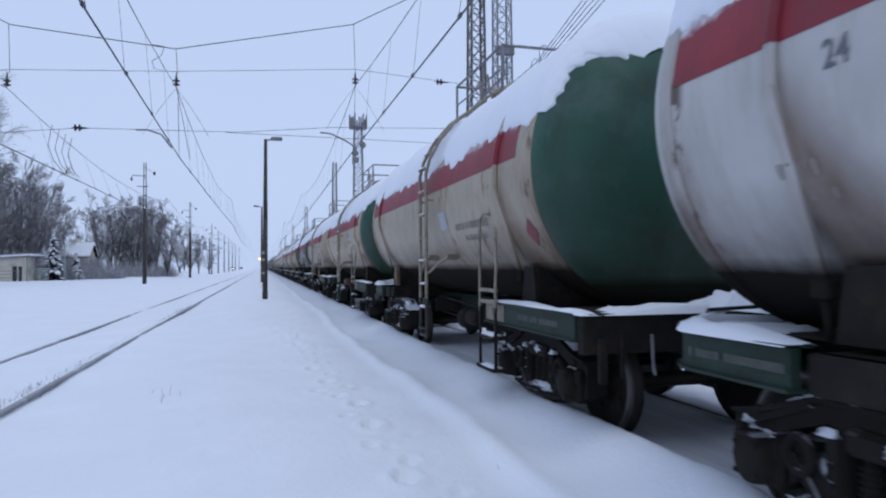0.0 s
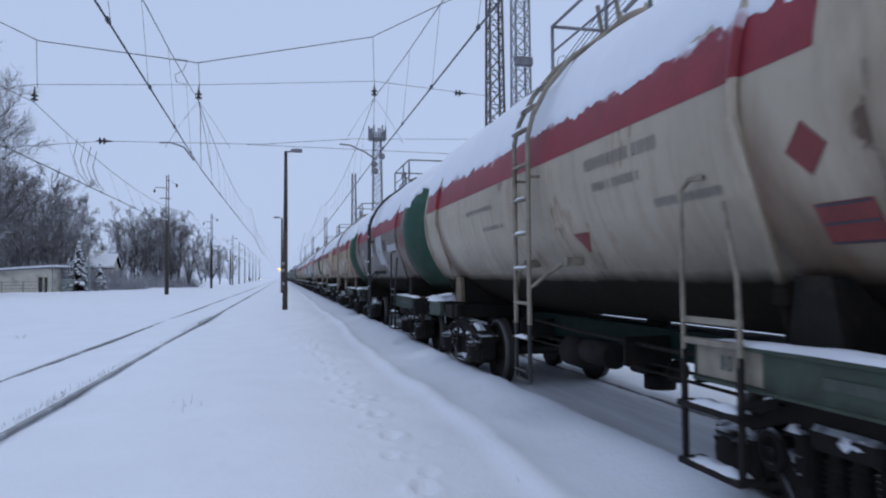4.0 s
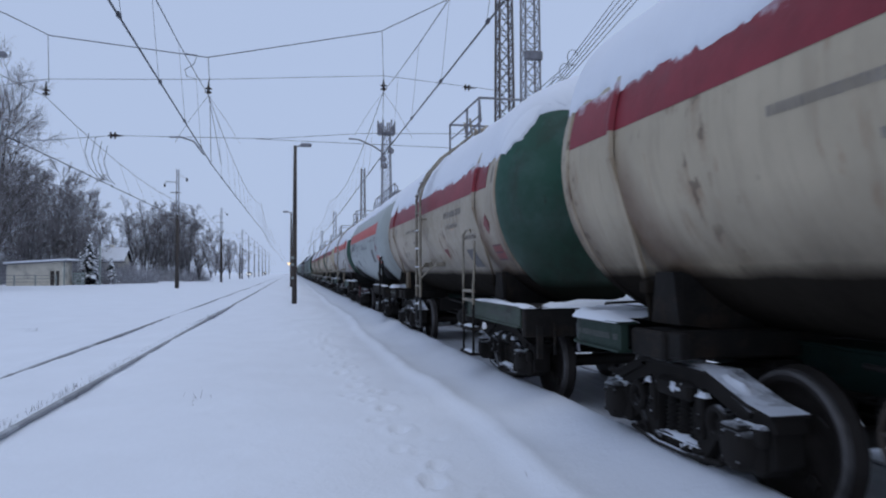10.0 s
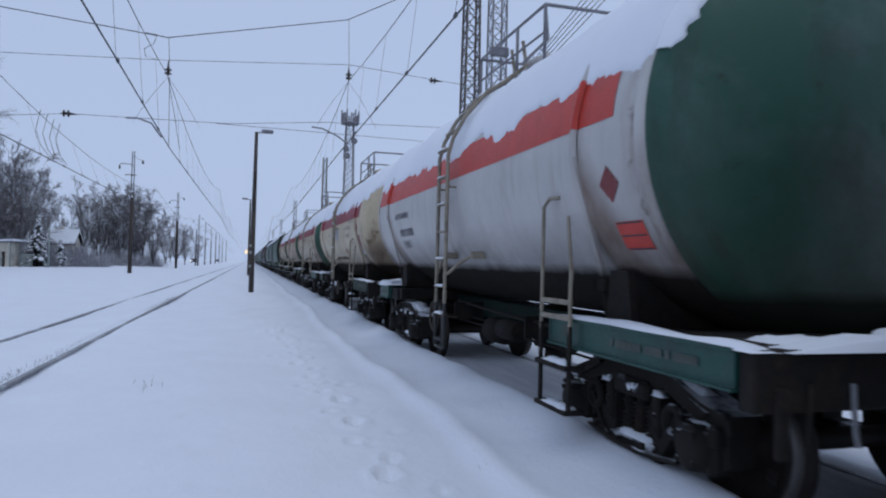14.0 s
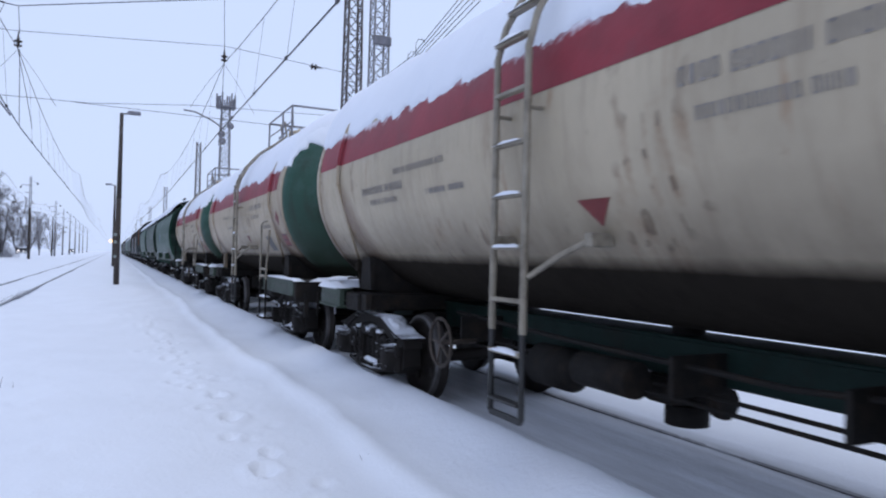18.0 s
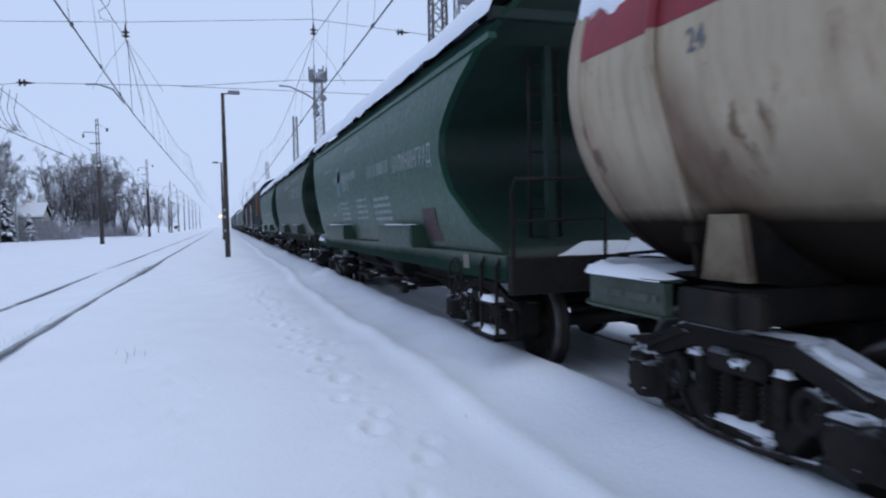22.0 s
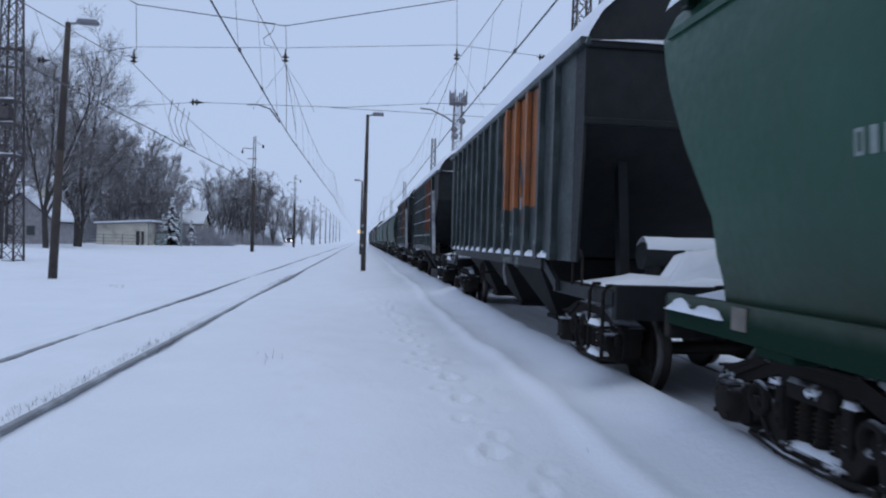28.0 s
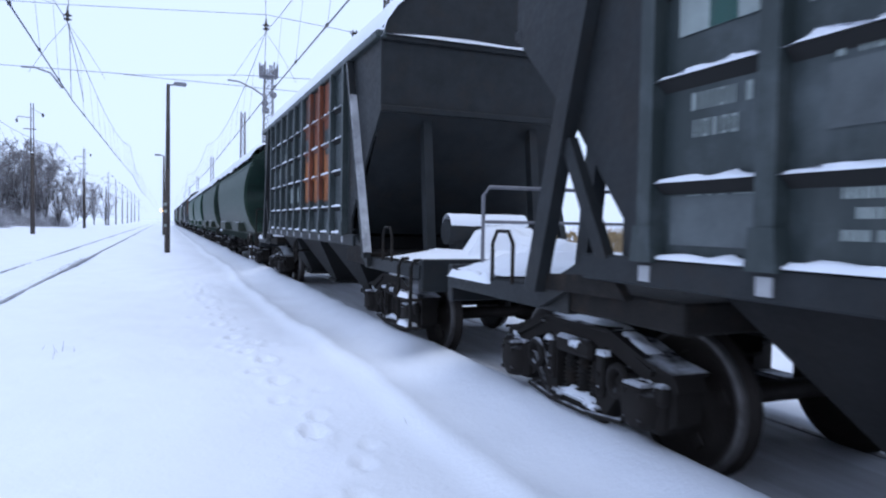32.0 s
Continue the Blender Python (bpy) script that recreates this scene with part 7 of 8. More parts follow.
# ---- overhead line ----
SPANS = [-22, 30, 77, 125, 180, 240, 300, 370, 450]


def overhead(name, x, xm, zc, zm_sup, zm_mid, label, stagger, dropper_gap=4.3):
    """Contact wire, messenger and droppers; x and xm are their places across at the cross span."""
    line = thing(name, label, "overhead wire", "overhead lines of the railway", at=(x, 0, 0))
    c, m = [], []
    for j, (a, b) in enumerate(zip(SPANS, SPANS[1:])):
        s0, s1 = (stagger, 0.0) if j == 0 else (0.0, 0.25) if j == 1 else (0.25 * (-1) ** j, -0.25 * (-1) ** j)
        for i in range(12):
            u = i / 12
            y = a + (b - a) * u
            side = s0 + (s1 - s0) * u
            c.append((side, y, zc - 0.05 * math.sin(math.pi * u)))
            m.append(((xm - x) + side * 0.8, y, zm_mid + (zm_sup - zm_mid) * (2 * u - 1) ** 2))
    part("contact_wire", Shape().path(c, 0.021, 6), WIRE, line)
    part("messenger_wire", Shape().path(m, 0.014, 6), WIRE, line)
    r = random.Random(int(abs(x) * 10))
    y = -14.0
    while y < 150:
        k = min(range(len(c)), key=lambda i: abs(c[i][1] - y))
        if abs(y - 30) > 2.0:
            part("dropper", Shape().tube(m[k], (c[k][0], c[k][1] + r.uniform(-0.3, 0.3), c[k][2]), 0.006, 4), WIRE, line)
            part("dropper_clip", Shape().box(c[k][0] - 0.03, c[k][0] + 0.03, c[k][1] - 0.08, c[k][1] + 0.08, c[k][2] - 0.03, c[k][2] + 0.06, 0.01), WIRE, line)
        y += dropper_gap
    return line


overhead("overhead_line", -3.3, -3.46, 6.15, 9.12, 8.0, "contact and messenger wires over the empty track", 1.0)
overhead("overhead_line", 3.75, 4.0, 6.55, 9.67, 8.4, "contact and messenger wires over the train", 0.0)
overhead("overhead_line", -9.1, -9.7, 6.1, 8.72, 7.6, "contact and messenger wires over the far track", 0.0)


def insulator_shape(n=3):
    prof = [(-0.30, 0.015), (-0.22, 0.02)]
    for i in range(n):
        z = -0.2 + i * 0.16
        prof += [(z, 0.05), (z + 0.02, 0.14), (z + 0.05, 0.15), (z + 0.09, 0.06)]
    prof += [(0.30, 0.02), (0.36, 0.015)]
    return Shape().lathe(prof, 14, "z")


INS = insulator_shape(2).mesh("insulator")
INS.materials.append(None)
for x, z, flat in ((4.0, 9.95, 0), (-3.46, 9.40, 0), (-9.7, 9.0, 0), (-7.1, 7.26, 1), (7.95, 10.08, 1), (-14.4, 9.27, 1)):
    o = solid("insulator", INS, PORCELAIN, "brown ribbed porcelain insulator on the cross span", "insulator", "insulators on the cross span", at=(x, 30 if x > -14 else 32.53, z))
    if flat:
        o.rotation_euler.y = math.pi / 2

MAST_L, MAST_R = (-16.2, 33.5), (9.67, 30.0)


def span_wire(name, pts, r, label):
    solid(name, Shape().path(pts, r, 6), WIRE, label, "wire", "wires of the cross span")


span_wire("span_wire", [(MAST_L[0], MAST_L[1], 14.6), (-11.4, 30.6, 12.2), (-9.6, 30, 11.24), (-3.5, 30, 10.74), (3.88, 30, 12.4), (MAST_R[0], MAST_R[1], 15.6)], 0.02, "load-bearing wire of the cross span")
span_wire("span_wire", [(MAST_L[0], MAST_L[1], 9.2), (-9.7, 30, 9.45), (-3.46, 30, 9.8), (4.0, 30, 10.4), (MAST_R[0], MAST_R[1], 10.0)], 0.011, "upper fixing wire of the cross span")
span_wire("span_wire", [(MAST_L[0], MAST_L[1], 7.0), (-7.1, 30, 7.26), (-1.0, 30, 7.36), (3.0, 30, 7.75), (MAST_R[0], MAST_R[1], 8.0)], 0.011, "lower fixing wire of the cross span")
span_wire("span_wire", [(-1.5, 30, 7.33), (2.0, 30, 7.3), (7.0, 30, 7.25), (MAST_R[0], MAST_R[1], 7.2)], 0.011, "second lower fixing wire of the span")
for x, z0, z1 in ((-9.66, 9.3, 11.24), (-3.48, 9.7, 10.74), (3.94, 10.25, 12.4), (-3.4, 6.2, 9.1)):
    span_wire("hanger_wire", [(x + 0.06, 30, z0), (x, 30, z1)], 0.012, "thin hanger of the cross span")
for x0, z0 in ((-3.46, 9.1), (4.0, 9.65)):
    for dx in (-1.3, 1.3):
        span_wire("stay_wire", [(x0, 30, z0), (x0 + dx * 0.5, 30, z0 - 0.9), (x0 + dx, 30, z0 - 2.0)], 0.007, "thin stay between the wires")
    span_wire("stay_wire", [(x0, 30, z0), (x0 + 0.15, 31.5, z0 - 1.3), (x0 + 0.25, 33, 6.6)], 0.012, "steep dropper at the span")
span_wire("jumper_wire", [(-4.4, 30, 10.85), (-3.9, 29.8, 10.75), (-4.0, 29.6, 10.3), (-4.35, 29.6, 10.05), (-4.3, 29.7, 9.8), (-4.0, 29.8, 9.75)], 0.014, "looped jumper cable below the cross span")
for i in range(4):
    span_wire("jumper_wire", [(-9.3, 34.5 + i * 1.1, 8.2), (-9.5, 34.6 + i * 1.1, 7.3), (-9.3, 34.7 + i * 1.1, 6.6), (-9.0, 34.8 + i * 1.1, 6.2)], 0.014, "bowed jumper cable between the wires")
for pts in ([(-5.0, 30, 7.28), (-4.5, 29.6, 7.22), (-3.9, 29.0, 6.95), (-3.35, 27.6, 6.2)], [(2.45, 30, 7.5), (2.9, 29.9, 7.45), (3.5, 29.5, 7.1), (3.85, 28.5, 6.62)]):
    solid("registration_arm", Shape().path(pts, 0.035, 8), GALV, "curved steel arm that steadies the contact wire", "arm", "registration arms")


def bar(p, q, r):
    return Shape().tube(p, q, r, 5, caps=False)


def lattice_mast(name, at, h, w0, w1, bays, mat, label, leg=0.05, brace=0.022, category="lattice mast"):
    t = thing(name, label, category, "lattice masts by the railway", at=at)
    for sx, sy in ((-1, -1), (1, -1), (1, 1), (-1, 1)):
        part("leg", Shape().tube((sx * w0 / 2, sy * w0 / 2, -0.6), (sx * w1 / 2, sy * w1 / 2, h), leg, 6), mat, t)
    s = Shape()
    for i in range(bays):
        za, zb = h * i / bays, h * (i + 1) / bays
        wa, wb = w0 + (w1 - w0) * i / bays, w0 + (w1 - w0) * (i + 1) / bays
        cs = [(-1, -1), (1, -1), (1, 1), (-1, 1)]
        for k in range(4):
            a, b = cs[k], cs[(k + 1) % 4]
            pa = (a[0] * wa / 2, a[1] * wa / 2, za)
            pb = (b[0] * wb / 2, b[1] * wb / 2, zb)
            qa = (b[0] * wa / 2, b[1] * wa / 2, za)
            qb = (a[0] * wb / 2, a[1] * wb / 2, zb)
            s.tube(pa, pb, brace, 4, caps=False)
            s.tube(qa, qb, brace, 4, caps=False)
            s.tube(pa, qa, brace, 4, caps=False)
    tagged(part("bracing", s, mat, t), kind="stuff")
    return t


mr = lattice_mast("lattice_mast", (*MAST_R, 0), 17.5, 0.85, 0.55, 22, LATTICE, "brown steel lattice mast that carries the cross span")
m2 = lattice_mast("lattice_mast", (12.6, 34.5, 0), 19.0, 0.95, 0.75, 22, GALV, "grey frosted steel lattice mast beside the train")
lattice_mast("lattice_mast", (17.0, 20.0, 0), 19.0, 0.95, 0.75, 22, GALV, "grey frosted steel lattice mast behind the train")
part("floodlight", Shape().box(-0.5, 0.5, -0.6, -0.3, 12.9, 13.4, 0.05), GALV, m2)
ml = lattice_mast("lattice_mast", (*MAST_L, 0.2), 16.5, 1.0, 0.5, 18, LATTICE, "tall brown steel lattice mast beside the trees", 0.05, 0.022)
for z in (4.85, 6.3, 7.35):
    part("platform", Shape().box(-0.62, 0.5, -0.55, 0.5, z - 0.06, z, 0.01), LATTICE, ml)
    part("platform_snow", lumps(random.Random(int(z * 9)), -0.62, 0.5, -0.55, 0.5, z, 0.12, 8), SNOW, ml)
part("switch_box", Shape().box(-0.45, 0.15, -0.5, 0.1, 6.45, 7.0, 0.04), LATTICE, ml)
part("crossarm", Shape().box(-2.6, 0.5, -0.06, 0.06, 9.65, 9.78, 0.02), LATTICE, ml)
part("crossarm", Shape().tube((-2.4, 0, 9.7), (-0.3, 0, 8.9), 0.04, 6), LATTICE, ml)
part("crossarm", Shape().box(-1.6, 0.3, -0.05, 0.05, 8.85, 8.95, 0.02), LATTICE, ml)
r0 = random.Random(3)
for i in range(5):
    x = 12.4 + 0.35 * i
    span_wire("feeder_cable", [(12.5, 34.2, 9.8 + 0.3 * i), (13.3 + 0.1 * i, 32.5, 10.9 + 0.3 * i), (14.6, 28.5, 13.0 + 0.3 * i), (17.0, 20.2, 17.2 + 0.2 * i)], 0.02, "slack feeder cable at the mast")
for i in range(3):
    s = Shape()
    c = (13.6 + 0.45 * i, 33.2, 11.4 + 0.75 * i)
    s.path([(c[0] + 0.3 * math.cos(a), c[1], c[2] + 0.42 * math.sin(a)) for a in lin(0.3, 5.6, 14)], 0.02, 5)
    solid("cable_loop", s, WIRE, "loop of slack feeder cable at the mast", "cable", "cable loops")
lattice_mast("lattice_mast", (7.9, 77, 0), 13.4, 0.6, 0.4, 16, LATTICE, "slim steel lattice mast beside the train")
# Distant masts: the lighter steel colour stands for haze.
for y, hgt in ((125, 12.6), (180, 12.5), (240, 12.5), (300, 12.5)):
    lattice_mast("lattice_mast", (7.7, y, 0), hgt, 0.6, 0.45, 12, GALV, "slim steel lattice mast beside the train")


def cell_tower():
    t = lattice_mast("cell_tower", (27.5, 200, 0), 44.5, 3.4, 2.1, 26, GALV, "frosted grey telecom tower with antenna panels", 0.14, 0.06, "telecom tower")
    part("platform", Shape().lathe([(42.6, 0.2), (42.6, 2.7), (42.9, 2.7), (42.9, 0.2)], 18, "z"), GALV, t)
    for k in range(12):
        a = k * math.pi / 6
        x, y = 2.5 * math.cos(a), 2.5 * math.sin(a)
        part("antenna_panel", Shape().box(x - 0.22, x + 0.22, y - 0.12, y + 0.12, 42.4 if k % 2 else 43.0, 45.6 if k % 2 else 46.6, 0.05), GALV, t)
    for z, a in ((37.5, 0.4), (35.0, 2.6), (33.0, 4.0)):
        part("dish", Shape().lathe([(0, 0.1), (0.3, 0.7), (0.4, 0.95), (0.3, 0.97)], 16, "y", (1.3 * math.cos(a), -1.4, z)), GALV, t)


cell_tower()


# ---- posts and lamps ----
def lamp_post(at, h, lean, arm, label, r=0.11):
    t = thing("lamp_post", label, "lamp post", "lamp posts of the platform", at=at)
    top = (lean, 0, h)
    part("pole", Shape().tube((0, 0, -0.5), (lean * 0.5, 0, h * 0.5), r, 12, r * 0.85).tube((lean * 0.5, 0, h * 0.5), top, r * 0.85, 12, r * 0.6), WOOD_POLE, t)
    part("arm", Shape().tube((lean, 0, h - 0.05), (lean + arm * 0.45, 0, h + 0.02), 0.04, 8), GALV, t)
    x0, x1 = sorted((lean + arm * 0.3, lean + arm))
    part("lamp_head", Shape().box(x0, x1, -0.13, 0.13, h - 0.04, h + 0.12, 0.04), GALV, t)
    part("snow", Shape().box(x0 + 0.03, x1 - 0.03, -0.12, 0.12, h + 0.12, h + 0.17, 0.03), SNOW, t)
    return t


l1 = lamp_post((0.14, 36.5, -0.06), 8.35, 0.03, 0.85, "slim dark lamp post beside the train in deep snow", 0.14)
for z in (2.0, 2.35, 1.3):
    part("plate", Shape().box(-0.16, -0.02, -0.16, -0.13, z, z + 0.14, 0.01), PALE, l1)
lamp_post((-10.75, 25.3, -0.06), 9.0, 0.35, 1.0, "brown leaning lamp post in the snow", 0.15)
l3 = lamp_post((-0.05, 78, -0.06), 8.4, 0.0, -0.9, "slim dark lamp post far along the platform", 0.14)
part("signal_lamp", Shape().lathe([(0, 0.12), (0.1, 0.14), (0.2, 0.1)], 12, "y", (-0.25, -0.3, 2.6)), glow("amber_lamp", (1.0, 0.62, 0.15), 3.0), l3, "small amber lamp")


def line_pole(at, h, label, wood=WOOD_POLE):
    t = thing("line_pole", label, "utility pole", "poles of the overhead line", at=at)
    part("pole", Shape().tube((0, 0, -0.6), (0, 0, h * 0.62), 0.21, 10, 0.17), wood, t)
    for dx in (-0.13, 0.13):
        part("upper_rail", Shape().tube((dx, 0, h * 0.60), (dx * 0.8, 0, h), 0.05, 6), wood, t)
    for i in range(5):
        z = h * (0.64 + 0.075 * i)
        part("rung", Shape().tube((-0.13, 0, z), (0.13, 0, z + 0.35), 0.025, 5), wood, t)
    part("crossarm", Shape().path([(0, 0, h - 1.4), (-1.2, 0, h - 1.35), (-1.3, 0, h - 1.55)], 0.045, 6), GALV, t)
    part("crossarm", Shape().tube((-0.75, 0, h - 2.5), (0.35, 0, h - 2.5), 0.05, 6), GALV, t)
    part("crossarm", Shape().tube((0.05, 0, h - 0.5), (0.85, 0, h - 1.0), 0.02, 6), GALV, t)
    part("insulator", Shape().lathe([(-0.2, 0.04), (-0.1, 0.12), (0.1, 0.12), (0.2, 0.04)], 10, "z", (0.92, 0, h - 1.1)), PORCELAIN, t)
    part("insulator", Shape().lathe([(-0.2, 0.03), (-0.1, 0.1), (0.1, 0.1), (0.2, 0.03)], 10, "z", (-1.3, 0, h - 1.75)), PORCELAIN, t)
    return t


# The poles far down the line take the colour with haze painted in.
p2 = line_pole((-12.3, 180, -0.1), 12.8, "distant line pole caked with frost", POLE_HAZE)
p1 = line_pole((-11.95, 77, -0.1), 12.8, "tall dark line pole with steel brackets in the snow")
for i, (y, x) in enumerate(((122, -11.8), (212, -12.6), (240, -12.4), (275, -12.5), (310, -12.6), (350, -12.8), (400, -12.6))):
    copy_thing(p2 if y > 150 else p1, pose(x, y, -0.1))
for x, y, h in ((-12.7, 178, 9.0), (-34.0, 70, 7.5)):
    solid("stake_post", Shape().tube((0, 0, -0.5), (0.05, 0, h), 0.16, 8, 0.1), WOOD_POLE, "plain weathered wooden post", "post", "plain posts", at=(x, y, 0))


# ---- trees ----
def grow(seed, h, spread, leaders=5, low=0.22, limbs=10, thick=1.0, dense=2, fine=0.016):
    """A bare tree that forks low into steep leaders, like a vase: its wood and the fine twigs of its crown, as two shapes."""
    r = random.Random(seed)
    wood, twigs = Shape(), Shape()

    def bend(p, d, length, n, r0, r1, up, wob, out, sides):
        """A bent shoot; gives its knots and the direction at each."""
        knots = []
        for i in range(n):
            d = (d + Vector((r.gauss(0, wob), r.gauss(0, wob), up + r.gauss(0, wob * 0.5)))).normalized()
            q = p + d * (length / n)
            a, b = r0 + (r1 - r0) * i / n, r0 + (r1 - r0) * (i + 1) / n
            out.tube(p, q, a, sides, b, caps=False)
            p = q
            knots.append((p, d))
        return knots

    def fork(d, ang):
        ax = d.orthogonal().normalized()
        ax.rotate(Matrix.Rotation(r.uniform(0, 2 * math.pi), 3, d))
        return (d * math.cos(ang) + ax * math.sin(ang)).normalized()

    rad = 0.0155 * h * thick
    trunk = bend(Vector((0, 0, -0.4)), Vector((0, 0, 1)), low * h + 0.4, 5, rad, rad * 0.78, 0.0, 0.03, wood, 8)
    for k in range(leaders):
        az = 2 * math.pi * k / leaders + r.uniform(-0.4, 0.4)
        tilt = (0.07 if k == 0 else r.uniform(0.26, 0.58)) * spread
        at = trunk[-1 if k % 2 == 0 else -2][0]
        tall = h * (1 - low) * (1.0 - 0.22 * tilt) * (1.0 if k == 0 else r.uniform(0.88, 1.02))
        lead = bend(at, Vector((math.cos(az) * tilt, math.sin(az) * tilt, 1)).normalized(), tall, 10, rad * 0.56, 0.014, 0.012, 0.05, wood, 6)
        for m in range(limbs):
            s0 = 0.04 + 0.94 * (m + r.random()) / limbs
            q0, d0 = lead[min(9, int(s0 * 10))]
            bd = (fork(d0, r.uniform(0.5, 0.95)) + Vector((math.cos(az), math.sin(az), 0)) * 0.18 * (k > 0)).normalized()
            length = h * 0.23 * spread * (1.08 - 0.62 * s0) * r.uniform(0.75, 1.2)
            limb = bend(q0, bd, length, 5, 0.0042 * h * thick * (1.1 - 0.65 * s0), 0.012, 0.06, 0.10, wood, 4)
            for g, (q, qd) in enumerate(limb):
                for c in range(dense if g else 1):
                    sub = bend(q, fork(qd, r.uniform(0.4, 0.95)), length * (0.52 - 0.04 * g) * r.uniform(0.7, 1.2), 3, 0.008 + fine, fine * 0.8, 0.05, 0.13, twigs, 3)
                    for q2, d2 in sub:
                        for e in range(2):
                            tw = bend(q2, fork(d2, r.uniform(0.35, 0.9)), r.uniform(0.45, 1.0) * 0.055 * h, 1, fine, fine * 0.5, 0.03, 0.1, twigs, 3)
                            if r.random() < 0.8:
                                bend(q2 * 0.5 + tw[-1][0] * 0.5, fork(tw[-1][1], 0.6), 0.035 * h, 1, fine * 0.75, fine * 0.4, 0.0, 0.1, twigs, 3)
    return wood, twigs


def make_tree(seed, h, spread, at, label, bark, twig, **kw):
    t = thing("tree", label, "tree", "bare trees beyond the tracks", at=at)
    w, tw = grow(seed, h, spread, **kw)
    part("trunk", w, bark, t)
    part("crown", tw, twig, t)
    return t


L_NEAR, L_FAR = "tall bare deciduous tree dusted with snow", "distant bare tree grey with frost"
near = [make_tree(i + 1, 20, sp, (-70 - 6 * i, 62, 0), L_NEAR, BARK, TWIG, leaders=n, low=lo, limbs=11, dense=2, fine=0.013) for i, (n, lo, sp) in enumerate(((6, 0.17, 1.08), (5, 0.2, 1.0), (5, 0.14, 0.9)))]
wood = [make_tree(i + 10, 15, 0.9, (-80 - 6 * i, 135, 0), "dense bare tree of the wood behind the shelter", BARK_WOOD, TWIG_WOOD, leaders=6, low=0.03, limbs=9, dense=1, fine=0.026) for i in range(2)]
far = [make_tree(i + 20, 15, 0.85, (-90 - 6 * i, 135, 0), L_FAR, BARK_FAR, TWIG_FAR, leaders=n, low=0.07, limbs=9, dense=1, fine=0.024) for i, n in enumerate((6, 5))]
tr = random.Random(17)
# the large trees nearest to the tracks: place, height, shape
for x, y, hgt, i in ((-24.0, 55.4, 15.4, 1), (-26.9, 68.3, 19.4, 0), (-25.7, 66.0, 12.5, 2), (-32.6, 63, 18.0, 0), (-36.5, 74, 21.0, 1), (-41.0, 82, 22.0, 2)):
    copy_thing(near[i], pose(x, y, 0.2, 0, 0, tr.uniform(0, 360)) @ Matrix.Scale(hgt / 20, 4))
# the wood behind the shelter, falling towards the tracks
for x, y, hgt in ((-46.0, 114, 20.0), (-44.0, 106, 19.0), (-41.0, 112, 18.5), (-38.0, 104, 17.0), (-39.5, 118, 18.5), (-36.0, 110, 17.0), (-35.0, 103, 17.2), (-34.0, 114, 18.0), (-32.8, 107, 14.4), (-31.2, 112, 13.0), (-30.4, 105, 11.0), (-29.4, 109, 9.8), (-36.0, 121, 16.5), (-32.4, 119, 13.0)):
    copy_thing(wood[tr.randrange(2)], pose(x, y, 0.1, 0, 0, tr.uniform(0, 360)) @ Matrix.Scale(hgt * 0.95 / 15, 4))
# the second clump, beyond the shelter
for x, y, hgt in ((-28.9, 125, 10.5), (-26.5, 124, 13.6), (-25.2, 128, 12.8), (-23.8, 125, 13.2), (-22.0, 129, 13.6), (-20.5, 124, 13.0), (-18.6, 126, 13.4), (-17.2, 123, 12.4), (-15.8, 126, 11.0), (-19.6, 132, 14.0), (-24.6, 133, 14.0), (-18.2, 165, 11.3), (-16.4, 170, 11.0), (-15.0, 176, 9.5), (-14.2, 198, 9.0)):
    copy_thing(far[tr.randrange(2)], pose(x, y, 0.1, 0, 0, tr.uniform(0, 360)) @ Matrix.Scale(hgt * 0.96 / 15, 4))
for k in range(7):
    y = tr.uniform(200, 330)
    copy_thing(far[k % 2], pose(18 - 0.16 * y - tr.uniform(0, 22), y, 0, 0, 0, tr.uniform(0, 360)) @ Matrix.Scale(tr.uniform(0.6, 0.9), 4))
for k in range(5):
    y = tr.uniform(40, 150)
    copy_thing((near if k % 2 else far)[k % 2], pose(30 + tr.uniform(4, 40), y, 0, 0, 0, tr.uniform(0, 360)) @ Matrix.Scale(tr.uniform(0.5, 0.75), 4))
for x, y, sc, i in ((38.5, 14.5, 0.62, 0), (42, 24.5, 0.7, 2), (38, 32.0, 0.7, 1)):
    copy_thing(near[i], pose(x, y, 0.4, 0, 0, 40 * i) @ Matrix.Scale(sc, 4))
for o in near + wood + far:
    for c in [*o.children]:
        bpy.data.objects.remove(c)
    bpy.data.objects.remove(o)


